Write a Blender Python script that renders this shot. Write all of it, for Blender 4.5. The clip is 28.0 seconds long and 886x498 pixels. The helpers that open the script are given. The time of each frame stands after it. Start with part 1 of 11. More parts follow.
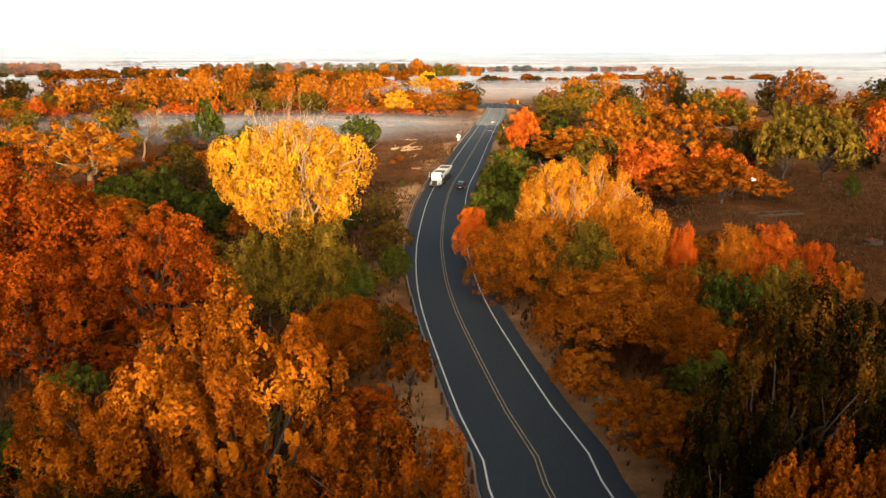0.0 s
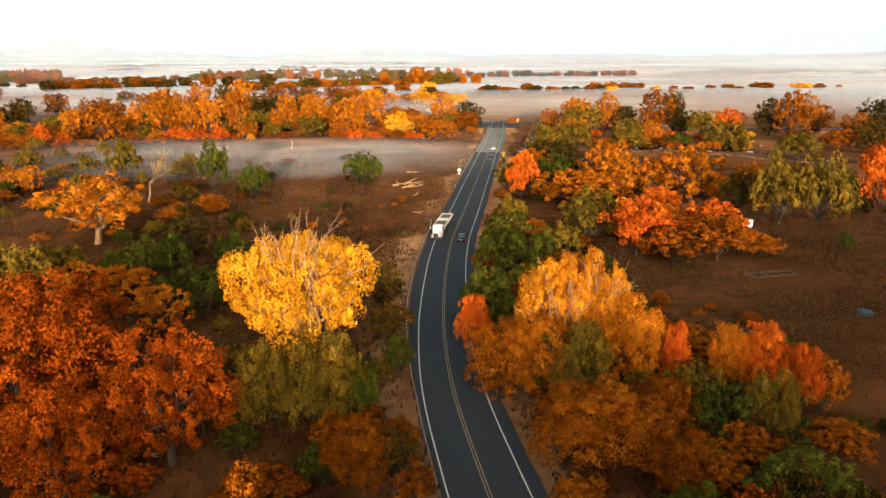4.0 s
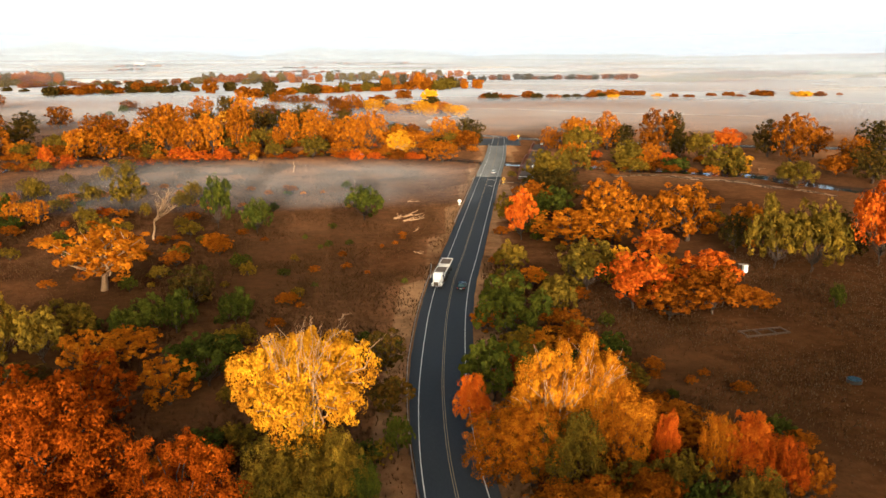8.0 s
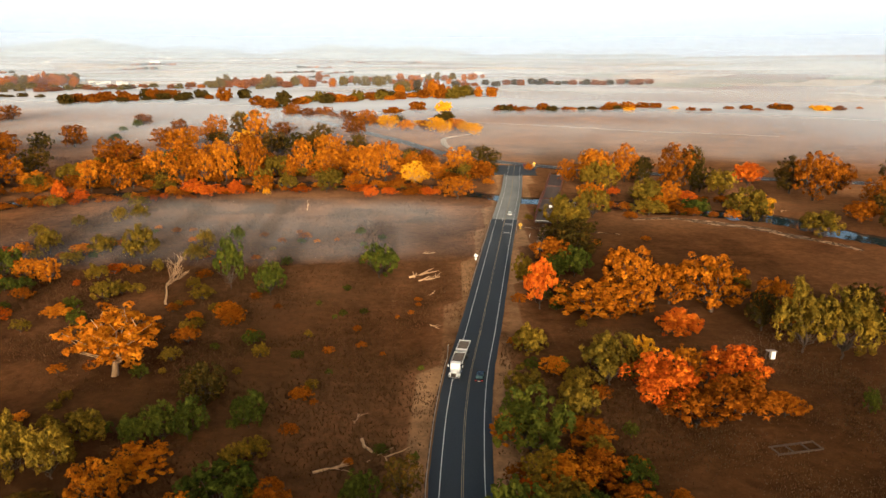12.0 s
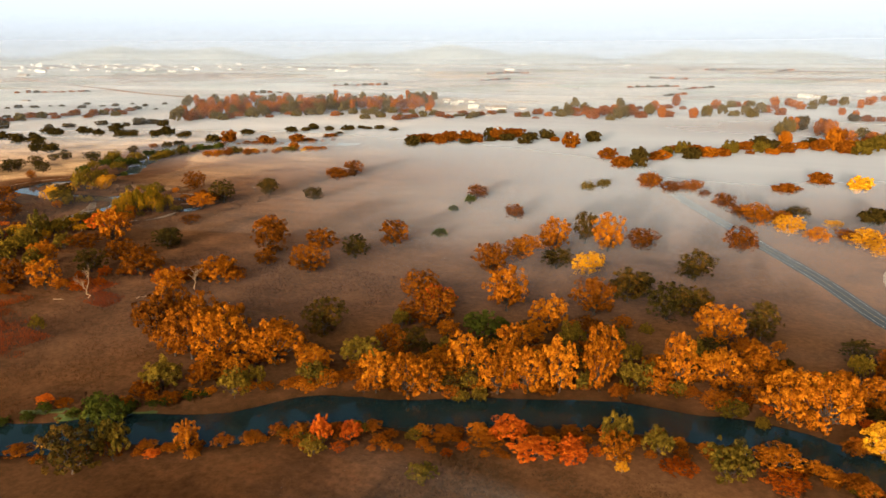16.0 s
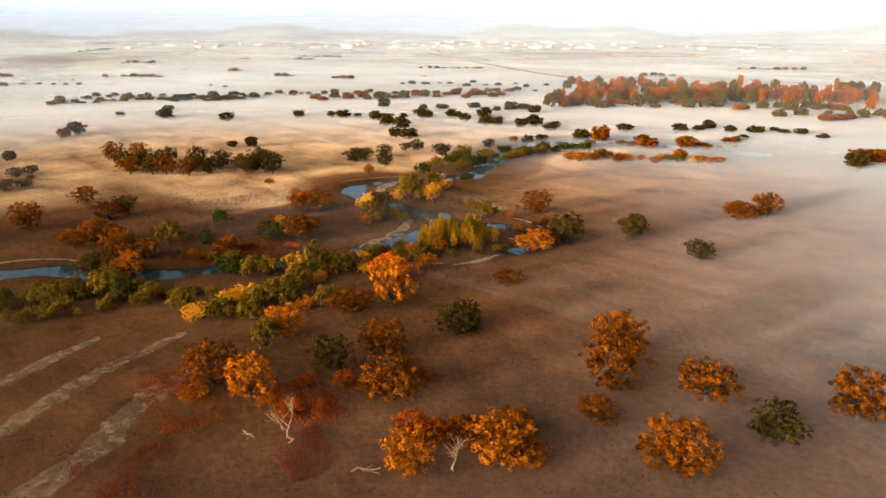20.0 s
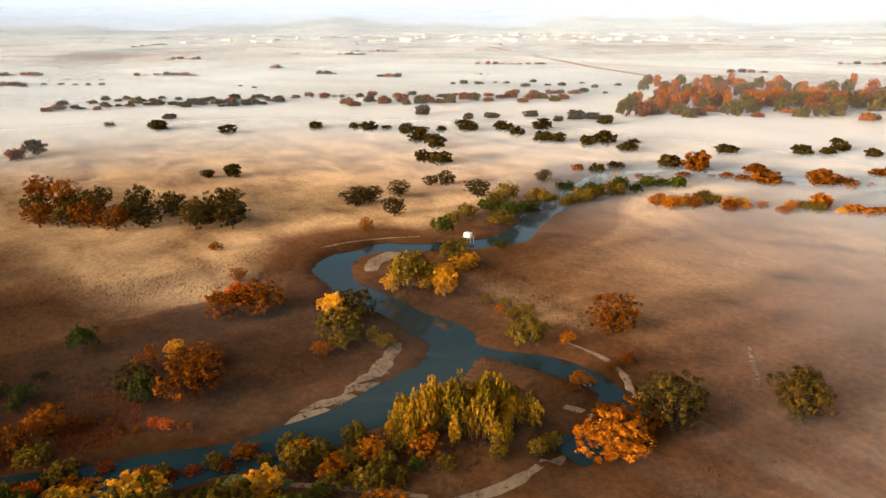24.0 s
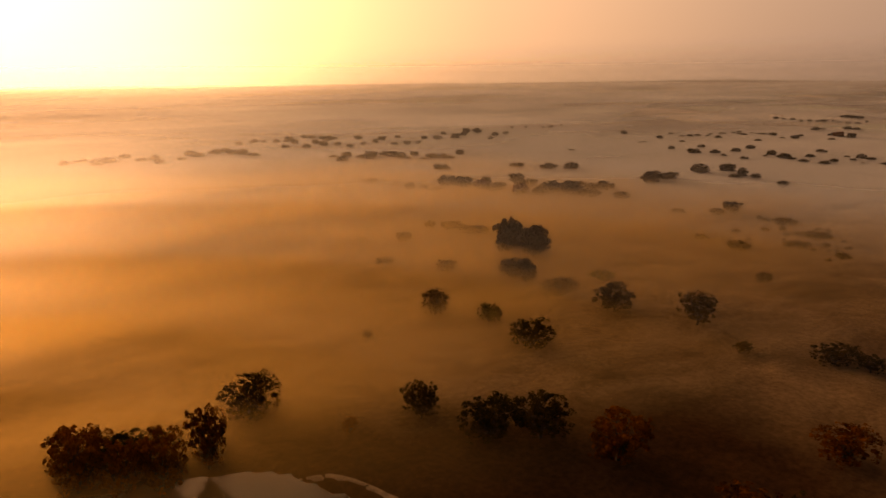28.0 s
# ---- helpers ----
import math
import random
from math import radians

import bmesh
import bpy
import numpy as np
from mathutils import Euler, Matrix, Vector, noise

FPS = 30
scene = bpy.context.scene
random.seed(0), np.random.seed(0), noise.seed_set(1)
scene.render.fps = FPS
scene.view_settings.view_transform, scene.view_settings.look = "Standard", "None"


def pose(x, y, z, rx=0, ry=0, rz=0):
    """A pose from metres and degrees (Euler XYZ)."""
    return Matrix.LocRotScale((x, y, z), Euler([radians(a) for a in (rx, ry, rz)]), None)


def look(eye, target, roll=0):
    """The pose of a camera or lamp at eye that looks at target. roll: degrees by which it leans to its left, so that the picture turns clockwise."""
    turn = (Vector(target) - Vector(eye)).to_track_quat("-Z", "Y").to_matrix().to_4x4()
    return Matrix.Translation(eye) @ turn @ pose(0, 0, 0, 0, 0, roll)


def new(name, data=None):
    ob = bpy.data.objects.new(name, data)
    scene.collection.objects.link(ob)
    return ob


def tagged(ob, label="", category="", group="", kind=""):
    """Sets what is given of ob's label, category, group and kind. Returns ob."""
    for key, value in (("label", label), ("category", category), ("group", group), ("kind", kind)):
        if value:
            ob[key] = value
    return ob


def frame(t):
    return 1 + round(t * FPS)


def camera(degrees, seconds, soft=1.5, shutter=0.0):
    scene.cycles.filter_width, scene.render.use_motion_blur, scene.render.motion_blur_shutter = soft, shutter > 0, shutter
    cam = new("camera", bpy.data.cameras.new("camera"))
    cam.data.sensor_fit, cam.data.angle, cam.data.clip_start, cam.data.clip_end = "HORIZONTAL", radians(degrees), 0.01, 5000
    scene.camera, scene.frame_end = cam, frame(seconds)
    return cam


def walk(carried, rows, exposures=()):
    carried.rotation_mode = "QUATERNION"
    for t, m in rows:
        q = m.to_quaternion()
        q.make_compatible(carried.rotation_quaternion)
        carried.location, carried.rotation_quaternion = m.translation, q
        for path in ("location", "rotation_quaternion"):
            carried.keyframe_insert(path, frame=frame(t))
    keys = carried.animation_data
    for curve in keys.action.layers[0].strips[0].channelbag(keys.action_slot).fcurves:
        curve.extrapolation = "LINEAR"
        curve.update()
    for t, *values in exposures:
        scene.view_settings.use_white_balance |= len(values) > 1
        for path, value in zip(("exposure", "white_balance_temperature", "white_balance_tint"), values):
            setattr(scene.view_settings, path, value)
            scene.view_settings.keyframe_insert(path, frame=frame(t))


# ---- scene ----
cam = camera(63.29, 28.0)


def view(t, x, y, z, yaw, pitch, roll):
    return t, pose(x, y, z, 90 + pitch, 0, yaw) @ pose(0, 0, 0, 0, 0, roll)


walk(cam, [
    view(0, -0.00, -0.00, 18.17, 0.00, -14.54, -0.08),
    view(0.5, -0.03, 0.12, 19.03, -0.01, -14.43, -0.12),
    view(1, 0.10, 0.15, 19.96, 0.05, -14.38, -0.18),
    view(1.5, 0.15, 0.26, 20.86, 0.07, -14.35, -0.22),
    view(2, 0.10, 0.12, 21.85, 0.07, -14.36, -0.24),
    view(2.5, 0.00, 0.06, 22.92, 0.04, -14.44, -0.26),
    view(3, 0.04, 0.06, 23.93, 0.07, -14.47, -0.32),
    view(3.5, -0.08, 0.00, 25.03, 0.06, -14.49, -0.33),
    view(5.5, 0.08, 0.11, 28.79, 0.11, -14.52, -0.19),
    view(6, 0.05, 0.07, 29.79, 0.10, -14.54, -0.21),
    view(6.5, 0.06, 0.03, 30.80, 0.10, -14.58, -0.21),
    view(7, 0.06, 0.04, 31.78, 0.12, -14.60, -0.21),
    view(7.5, 0.08, 0.06, 32.79, 0.14, -14.60, -0.22),
    view(8, 0.11, 0.06, 33.83, 0.15, -14.61, -0.19),
    view(8.5, 0.16, -0.01, 34.77, 0.17, -14.61, -0.19),
    view(9, 0.13, 0.02, 35.82, 0.18, -14.66, -0.20),
    view(9.5, 0.07, -0.02, 36.81, 0.17, -14.70, -0.15),
    view(10, 0.10, -0.09, 37.87, 0.21, -14.78, -0.15),
    view(10.5, 0.09, -0.11, 38.89, 0.22, -14.84, -0.11),
    view(11, 0.05, -0.20, 39.79, 0.23, -14.86, -0.04),
    view(11.5, -0.00, 0.28, 42.42, 0.33, -14.93, 0.06),
    view(13.5, -10.31, 52.98, 61.69, 8.80, -14.14, -0.01),
    view(14, -14.29, 66.20, 66.92, 12.36, -13.93, 0.11),
    view(14.5, -18.87, 78.82, 72.32, 15.20, -13.88, 0.12),
    view(15, -24.63, 91.32, 77.49, 19.27, -14.10, 0.21),
    view(15.5, -31.06, 104.57, 81.76, 23.57, -14.67, 0.09),
    view(16, -38.64, 118.07, 83.87, 27.63, -14.99, -0.09),
    view(16.5, -46.94, 133.72, 84.27, 31.95, -14.83, -0.26),
    view(17, -56.54, 150.17, 84.28, 37.57, -14.74, -0.31),
    view(17.5, -67.45, 165.85, 84.24, 41.90, -14.89, -0.18),
    view(18, -79.05, 180.12, 84.34, 48.00, -15.24, -0.04),
    view(18.5, -92.03, 194.70, 84.40, 55.05, -15.83, 0.11),
    view(19, -105.67, 207.80, 84.50, 56.18, -16.32, 0.29),
    view(19.5, -119.97, 219.95, 84.43, 56.81, -16.59, 0.34),
    view(20, -134.47, 231.68, 84.32, 57.36, -16.66, 0.22),
    view(20.5, -149.40, 243.56, 84.09, 57.89, -16.70, -0.00),
    view(21, -164.25, 255.78, 83.88, 58.62, -16.71, -0.10),
    view(21.5, -178.74, 267.42, 83.87, 60.59, -16.76, -0.17),
    view(23.5, -235.79, 311.27, 85.57, 62.16, -17.15, -0.24),
    view(24, -250.51, 322.62, 85.67, 62.53, -17.23, -0.23),
    view(24.5, -265.33, 333.70, 85.69, 65.23, -17.28, -0.39),
    view(25, -280.80, 344.27, 85.56, 74.82, -17.34, -0.61),
    view(25.5, -296.46, 353.34, 85.75, 88.73, -16.91, -0.76),
    view(26, -314.00, 359.08, 85.88, 100.83, -16.15, -0.61),
    view(26.5, -331.65, 361.05, 85.88, 112.58, -15.24, -0.42),
    view(27, -349.27, 359.53, 86.02, 124.44, -14.48, -0.22),
    view(27.5, -366.07, 353.89, 86.05, 136.05, -13.86, -0.26),
    view(28, -381.22, 347.76, 86.03, 147.29, -13.19, -0.42),
], exposures=[
    (0, 0.52, 5500, 6), (5, 0.42, 5500, 6), (11, 0.34, 5500, 6), (14.5, 0.08, 5600, 6), (17, 0.2, 5700, 7), (19.5, 0.4, 5700, 8), (24.8, 0.45, 5700, 8), (26, 0.4, 6000, 11), (26.5, -0.05, 6700, 15), (27, -0.5, 7800, 22), (27.5, -1.2, 11000, 34), (28, -1.9, 13500, 46),])

# ---- sky and sun: a low sun behind the start, thin bright haze overhead ----
SUN_ELEVATION = 6.0
HAZE, CLEAR = 0.78, 0.09  # bright fog-lit horizon, and the clear sky above
SUN_X, SUN_Y = 0.09, -0.996
world = bpy.data.worlds.new("dawn_sky")
scene.world = world
world.use_nodes = True
wn, wl = world.node_tree.nodes, world.node_tree.links
wn.clear()
sky = wn.new("ShaderNodeTexSky")
sky.sky_type = "NISHITA"
sky.sun_disc = False
sky.sun_elevation = radians(SUN_ELEVATION)
sky.sun_rotation = math.atan2(SUN_X, SUN_Y)
sky.altitude, sky.air_density, sky.dust_density = 30, 1.0, 3.5
coord = wn.new("ShaderNodeTexCoord")
parts = wn.new("ShaderNodeSeparateXYZ")
rise = wn.new("ShaderNodeValToRGB")
for el, (at, colour) in zip((rise.color_ramp.elements[0], rise.color_ramp.elements.new(0.10), rise.color_ramp.elements.new(0.16), rise.color_ramp.elements.new(0.4), rise.color_ramp.elements[-1]),
                            ((0.0, (0.97, 0.985, 1.015)), (0.10, (1.13, 1.13, 1.14)), (0.16, (0.36, 0.39, 0.44)), (0.4, (0.045, 0.055, 0.07)), (1.0, (0.03, 0.035, 0.04)))):
    el.position, el.color = at, (*colour, 1)
haze = wn.new("ShaderNodeBackground")
haze.inputs["Strength"].default_value = HAZE
wbg = wn.new("ShaderNodeBackground")
wbg.inputs["Strength"].default_value = CLEAR
# the haze glows towards the low sun
toward = wn.new("ShaderNodeVectorMath")
toward.operation = "DOT_PRODUCT"
toward.inputs[1].default_value = Vector((SUN_X, SUN_Y, math.tan(radians(SUN_ELEVATION)))).normalized()
halo = wn.new("ShaderNodeValToRGB")
for el, (at, colour) in zip((halo.color_ramp.elements[0], halo.color_ramp.elements.new(0.6), halo.color_ramp.elements.new(0.8), halo.color_ramp.elements.new(0.9), halo.color_ramp.elements[-1]),
                            ((0.2, (0, 0, 0)), (0.5, (0.034, 0.026, 0.017)), (0.75, (0.12, 0.09, 0.052)), (0.9, (0.26, 0.19, 0.105)), (1.0, (1.0, 0.72, 0.40)))):
    el.position, el.color = at, (*colour, 1)
halo.color_ramp.interpolation = "B_SPLINE"
glow = wn.new("ShaderNodeBackground")
glow.inputs["Strength"].default_value = 14.0
gsum = wn.new("ShaderNodeAddShader")
wl.new(coord.outputs["Generated"], toward.inputs[0])
wl.new(toward.outputs["Value"], halo.inputs[0])
wl.new(halo.outputs[0], glow.inputs[0])
wsum = wn.new("ShaderNodeAddShader")
wout = wn.new("ShaderNodeOutputWorld")
wl.new(coord.outputs["Generated"], parts.inputs[0])
wl.new(parts.outputs["Z"], rise.inputs[0])
wl.new(rise.outputs[0], haze.inputs[0])
wl.new(sky.outputs[0], wbg.inputs[0])
wl.new(haze.outputs[0], wsum.inputs[0])
wl.new(wbg.outputs[0], wsum.inputs[1])
wl.new(wsum.outputs[0], gsum.inputs[0])
wl.new(glow.outputs[0], gsum.inputs[1])
wl.new(gsum.outputs[0], wout.inputs[0])

sun = new("sun", bpy.data.lights.new("sun", "SUN"))
sun.data.energy, sun.data.angle, sun.data.color = 5.0, radians(0.6), (1.0, 0.71, 0.44)
sun.matrix_world = look((SUN_X * 100, SUN_Y * 100, 100 * math.tan(radians(SUN_ELEVATION))), (0, 0, 0))


scene.cycles.transparent_max_bounces = 64


# ---- materials ----
def material(name):
    m = bpy.data.materials.new(name)
    m.use_nodes = True
    n = m.node_tree.nodes
    n.clear()
    return m, n, m.node_tree.links


def node(n, kind, **values):
    made = n.new(kind)
    for key, value in values.items():
        if key in made.inputs:
            made.inputs[key].default_value = value
    return made


def ramp(n, stops):
    r = n.new("ShaderNodeValToRGB")
    e = r.color_ramp.elements
    while len(e) < len(stops):
        e.new(0.5)
    for el, (at, colour) in zip(e, stops):
        el.position = at
        el.color = (*colour, 1) if len(colour) == 3 else colour
    return r


def surface(name, dark, light, scale=1.0, rough=0.8, metal=0.0, bump=0.15, stretch=(1, 1, 1), fine=12.0):
    """A plain worn surface: two scales of variation between two colours, and fine relief."""
    m, n, l = material(name)
    geo = n.new("ShaderNodeTexCoord")
    mp = node(n, "ShaderNodeMapping")
    mp.inputs["Scale"].default_value = stretch
    big = node(n, "ShaderNodeTexNoise", Scale=scale, Detail=4.0, Roughness=0.6)
    small = node(n, "ShaderNodeTexNoise", Scale=scale * fine, Detail=5.0, Roughness=0.65)
    mix = node(n, "ShaderNodeMath")
    mix.operation = "MULTIPLY_ADD"
    mix.inputs[1].default_value = 0.5
    half = node(n, "ShaderNodeMath")
    half.operation = "MULTIPLY"
    half.inputs[1].default_value = 0.5
    r = ramp(n, [(0.32, dark), (0.68, light)])
    b = node(n, "ShaderNodeBump", Strength=bump, Distance=0.05)
    p = node(n, "ShaderNodeBsdfPrincipled", Roughness=rough, Metallic=metal)
    out = n.new("ShaderNodeOutputMaterial")
    l.new(geo.outputs["Object"], mp.inputs[0])
    l.new(mp.outputs[0], big.inputs["Vector"])
    l.new(mp.outputs[0], small.inputs["Vector"])
    l.new(small.outputs[0], half.inputs[0])
    l.new(big.outputs[0], mix.inputs[0])
    l.new(half.outputs[0], mix.inputs[2])
    l.new(mix.outputs[0], r.inputs[0])
    l.new(r.outputs[0], p.inputs["Base Color"])
    l.new(small.outputs[0], b.inputs["Height"])
    l.new(b.outputs[0], p.inputs["Normal"])
    l.new(p.outputs[0], out.inputs[0])
    return m


def leaf_material(name, a, b, c, glow=0.15):
    """Leaves in three tints: each leaf has its own, and boughs and whole trees lean one way or another."""
    m, n, l = material(name)
    geo = n.new("ShaderNodeNewGeometry")
    info = n.new("ShaderNodeObjectInfo")
    tc = n.new("ShaderNodeTexCoord")
    bough = node(n, "ShaderNodeTexNoise", Scale=5.0, Detail=2.0)
    s1 = node(n, "ShaderNodeMath")
    s1.operation = "MULTIPLY_ADD"
    s1.inputs[1].default_value = 0.26
    s2 = node(n, "ShaderNodeMath")
    s2.operation = "MULTIPLY_ADD"
    s2.inputs[1].default_value = 0.3
    s3 = node(n, "ShaderNodeMath")
    s3.operation = "MULTIPLY_ADD"
    s3.inputs[1].default_value = 1.25
    s3.inputs[2].default_value = -0.42
    r = ramp(n, [(0.05, a), (0.45, b), (0.95, c)])
    dif = node(n, "ShaderNodeBsdfPrincipled", Roughness=0.65)
    dif.inputs["Specular IOR Level"].default_value = 0.0
    tr = n.new("ShaderNodeBsdfTranslucent")
    mx = n.new("ShaderNodeMixShader")
    mx.inputs[0].default_value = glow
    out = n.new("ShaderNodeOutputMaterial")
    l.new(tc.outputs["Object"], bough.inputs["Vector"])
    l.new(bough.outputs[0], s3.inputs[0])
    l.new(info.outputs["Random"], s2.inputs[0])
    l.new(s3.outputs[0], s2.inputs[2])
    l.new(geo.outputs["Random Per Island"], s1.inputs[0])
    l.new(s2.outputs[0], s1.inputs[2])
    l.new(s1.outputs[0], r.inputs[0])
    l.new(r.outputs[0], dif.inputs["Base Color"])
    l.new(r.outputs[0], tr.inputs["Color"])
    l.new(dif.outputs[0], mx.inputs[1])
    l.new(tr.outputs[0], mx.inputs[2])
    l.new(mx.outputs[0], out.inputs[0])
    return m


LEAF = {
    "R": leaf_material("rust_leaves", (0.040, 0.008, 0.001), (0.27, 0.050, 0.001), (0.46, 0.112, 0.002)),
    "N": leaf_material("russet_leaves", (0.012, 0.005, 0.001), (0.19, 0.047, 0.001), (0.48, 0.155, 0.002)),
    # olive leaves: near-black tints hold the shade, the orange tint the sunlit tips
    "M": leaf_material("olive_leaves_with_shade", (0.004, 0.004, 0.001), (0.010, 0.008, 0.002), (0.12, 0.048, 0.004)),
    "O": leaf_material("orange_leaves", (0.050, 0.022, 0.001), (0.34, 0.098, 0.002), (0.54, 0.20, 0.004)),
    "Y": leaf_material("yellow_leaves", (0.33, 0.125, 0.004), (0.58, 0.265, 0.004), (0.76, 0.41, 0.006)),
    "A": leaf_material("flame_red_leaves", (0.14, 0.028, 0.003), (0.46, 0.080, 0.003), (0.68, 0.195, 0.006)),
    "G": leaf_material("green_leaves", (0.018, 0.023, 0.004), (0.050, 0.060, 0.008), (0.13, 0.125, 0.012)),
    "W": leaf_material("willow_leaves", (0.04, 0.037, 0.006), (0.13, 0.085, 0.009), (0.30, 0.18, 0.012)),
    "K": leaf_material("dark_oak_leaves", (0.014, 0.013, 0.004), (0.050, 0.036, 0.007), (0.16, 0.075, 0.009)),
    "B": leaf_material("brown_oak_leaves", (0.030, 0.012, 0.003), (0.16, 0.047, 0.002), (0.36, 0.110, 0.004)),
    "S": leaf_material("dry_brown_leaves", (0.04, 0.013, 0.002), (0.19, 0.052, 0.002), (0.36, 0.115, 0.004)),
}
LEAF["Q"] = LEAF["O"]
LEAF["L"] = leaf_material("poplar_leaves", (0.030, 0.032, 0.003), (0.20, 0.130, 0.005), (0.60, 0.26, 0.006))
LEAF["P"] = leaf_material("amber_leaves", (0.20, 0.066, 0.003), (0.52, 0.185, 0.003), (0.76, 0.35, 0.006))
BARK = surface("grey_brown_bark", (0.025, 0.016, 0.011), (0.085, 0.055, 0.036), 6.0, 0.9, bump=0.5, stretch=(1, 1, 0.3))
PALE = surface("pale_bare_wood", (0.24, 0.13, 0.06), (0.50, 0.32, 0.17), 5.0, 0.85, bump=0.4, stretch=(1, 1, 0.3))
ASPHALT = surface("worn_asphalt", (0.012, 0.019, 0.029), (0.026, 0.036, 0.050), 0.12, 0.92, bump=0.1, stretch=(1, 0.25, 1), fine=60)
CONCRETE = surface("bridge_concrete", (0.15, 0.152, 0.148), (0.28, 0.275, 0.255), 0.25, 0.85, bump=0.15, stretch=(1, 0.2, 1), fine=30)
WHITE = surface("road_white_paint", (0.50, 0.50, 0.48), (0.78, 0.78, 0.75), 1.5, 0.7)
YELLOW = surface("road_yellow_paint", (0.22, 0.155, 0.08), (0.42, 0.32, 0.18), 1.5, 0.7)
RUST = surface("rusty_red_steel", (0.07, 0.020, 0.012), (0.20, 0.065, 0.035), 1.2, 0.8, 0.3)
PLANK = surface("grey_bridge_planks", (0.05, 0.034, 0.028), (0.125, 0.088, 0.072), 0.8, 0.9, stretch=(0.3, 2, 1))
STEEL = surface("dull_galvanised_steel", (0.25, 0.22, 0.20), (0.45, 0.40, 0.36), 2.0, 0.5, 0.7)
POST = surface("dark_wood_post", (0.03, 0.018, 0.012), (0.09, 0.05, 0.03), 4.0, 0.9)
SAND = surface("pale_river_sand", (0.16, 0.105, 0.065), (0.34, 0.245, 0.165), 0.12, 0.95, bump=0.3, fine=25)
DIRT = surface("dry_dirt_track", (0.15, 0.085, 0.042), (0.29, 0.18, 0.095), 0.1, 0.95, bump=0.3, fine=25)


def ground_material():
    """Dry late-autumn pasture: brown earth, straw and rusty weeds in drifts; farmland far off."""
    m, n, l = material("dry_pasture")
    geo = n.new("ShaderNodeNewGeometry")
    big = node(n, "ShaderNodeTexNoise", Scale=0.012, Detail=5.0, Roughness=0.6)
    mid = node(n, "ShaderNodeTexNoise", Scale=0.09, Detail=7.0, Roughness=0.7, Distortion=0.1)
    fine = node(n, "ShaderNodeTexNoise", Scale=0.55, Detail=8.0, Roughness=0.78)
    streak = node(n, "ShaderNodeMapping")
    streak.inputs["Rotation"].default_value = (0, 0, radians(-30))
    streak.inputs["Scale"].default_value = (0.020, 0.034, 0.05)
    drift = node(n, "ShaderNodeTexNoise", Scale=1.0, Detail=8.0, Roughness=0.62, Distortion=0.4)
    base = ramp(n, [(0.30, (0.024, 0.010, 0.005)), (0.46, (0.052, 0.022, 0.009)), (0.60, (0.095, 0.041, 0.016)), (0.78, (0.090, 0.029, 0.009))])
    straw = ramp(n, [(0.26, (0.1, 0.1, 0.1)), (0.70, (1, 1, 1))])
    mix1 = n.new("ShaderNodeMixRGB")
    mix1.inputs[2].default_value = (0.27, 0.155, 0.078, 1)
    tone = n.new("ShaderNodeMixRGB")
    tone.blend_type = "OVERLAY"
    tone.inputs[0].default_value = 0.9
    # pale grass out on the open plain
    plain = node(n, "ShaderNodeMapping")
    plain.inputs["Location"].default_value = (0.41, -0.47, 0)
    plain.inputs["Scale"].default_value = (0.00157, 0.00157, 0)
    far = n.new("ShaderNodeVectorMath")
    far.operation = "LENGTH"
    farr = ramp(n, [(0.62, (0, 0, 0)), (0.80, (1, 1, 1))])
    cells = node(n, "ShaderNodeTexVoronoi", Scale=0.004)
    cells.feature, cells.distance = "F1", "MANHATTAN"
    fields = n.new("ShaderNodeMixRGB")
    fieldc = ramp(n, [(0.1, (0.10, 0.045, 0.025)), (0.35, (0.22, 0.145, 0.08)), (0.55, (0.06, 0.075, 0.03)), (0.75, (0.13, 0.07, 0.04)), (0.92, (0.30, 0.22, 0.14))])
    sep = n.new("ShaderNodeSeparateColor")
    p = node(n, "ShaderNodeBsdfPrincipled", Roughness=0.95)
    p.inputs["Specular IOR Level"].default_value = 0.0
    p.inputs["Diffuse Roughness"].default_value = 1.0
    b = node(n, "ShaderNodeBump", Strength=0.55, Distance=0.35)
    out = n.new("ShaderNodeOutputMaterial")
    for t in (big, mid, fine, cells):
        l.new(geo.outputs["Position"], t.inputs["Vector"])
    l.new(geo.outputs["Position"], streak.inputs[0])
    l.new(streak.outputs[0], drift.inputs["Vector"])
    l.new(geo.outputs["Position"], plain.inputs[0])
    l.new(plain.outputs[0], far.inputs[0])
    halve = node(n, "ShaderNodeMath")
    halve.operation = "MULTIPLY"
    halve.inputs[1].default_value = 0.5
    l.new(far.outputs["Value"], halve.inputs[0])
    l.new(halve.outputs[0], farr.inputs[0])
    # dark weeds and painted shade on the low ground by the river, bleached straw up on the open plain
    wet_and_shade = n.new("ShaderNodeAttribute")
    wet_and_shade.attribute_name = "wet_and_shade"
    weeds_and_shade = ramp(n, [(0.0, (0.54, 0.35, 0.19)), (0.33, (0.150, 0.074, 0.034)), (1.0, (0.042, 0.019, 0.008))])
    l.new(wet_and_shade.outputs["Fac"], weeds_and_shade.inputs[0])
    l.new(weeds_and_shade.outputs[0], mix1.inputs[2])
    l.new(mid.outputs[0], base.inputs[0])
    l.new(drift.outputs[0], straw.inputs[0])
    l.new(straw.outputs[0], mix1.inputs[0])
    l.new(base.outputs[0], mix1.inputs[1])
    l.new(mix1.outputs[0], tone.inputs[1])
    grit = ramp(n, [(0.34, (0.32, 0.32, 0.32)), (0.66, (0.68, 0.68, 0.68))])
    l.new(fine.outputs[0], grit.inputs[0])
    l.new(grit.outputs[0], tone.inputs[2])
    l.new(cells.outputs["Color"], sep.inputs[0])
    l.new(sep.outputs[0], fieldc.inputs[0])
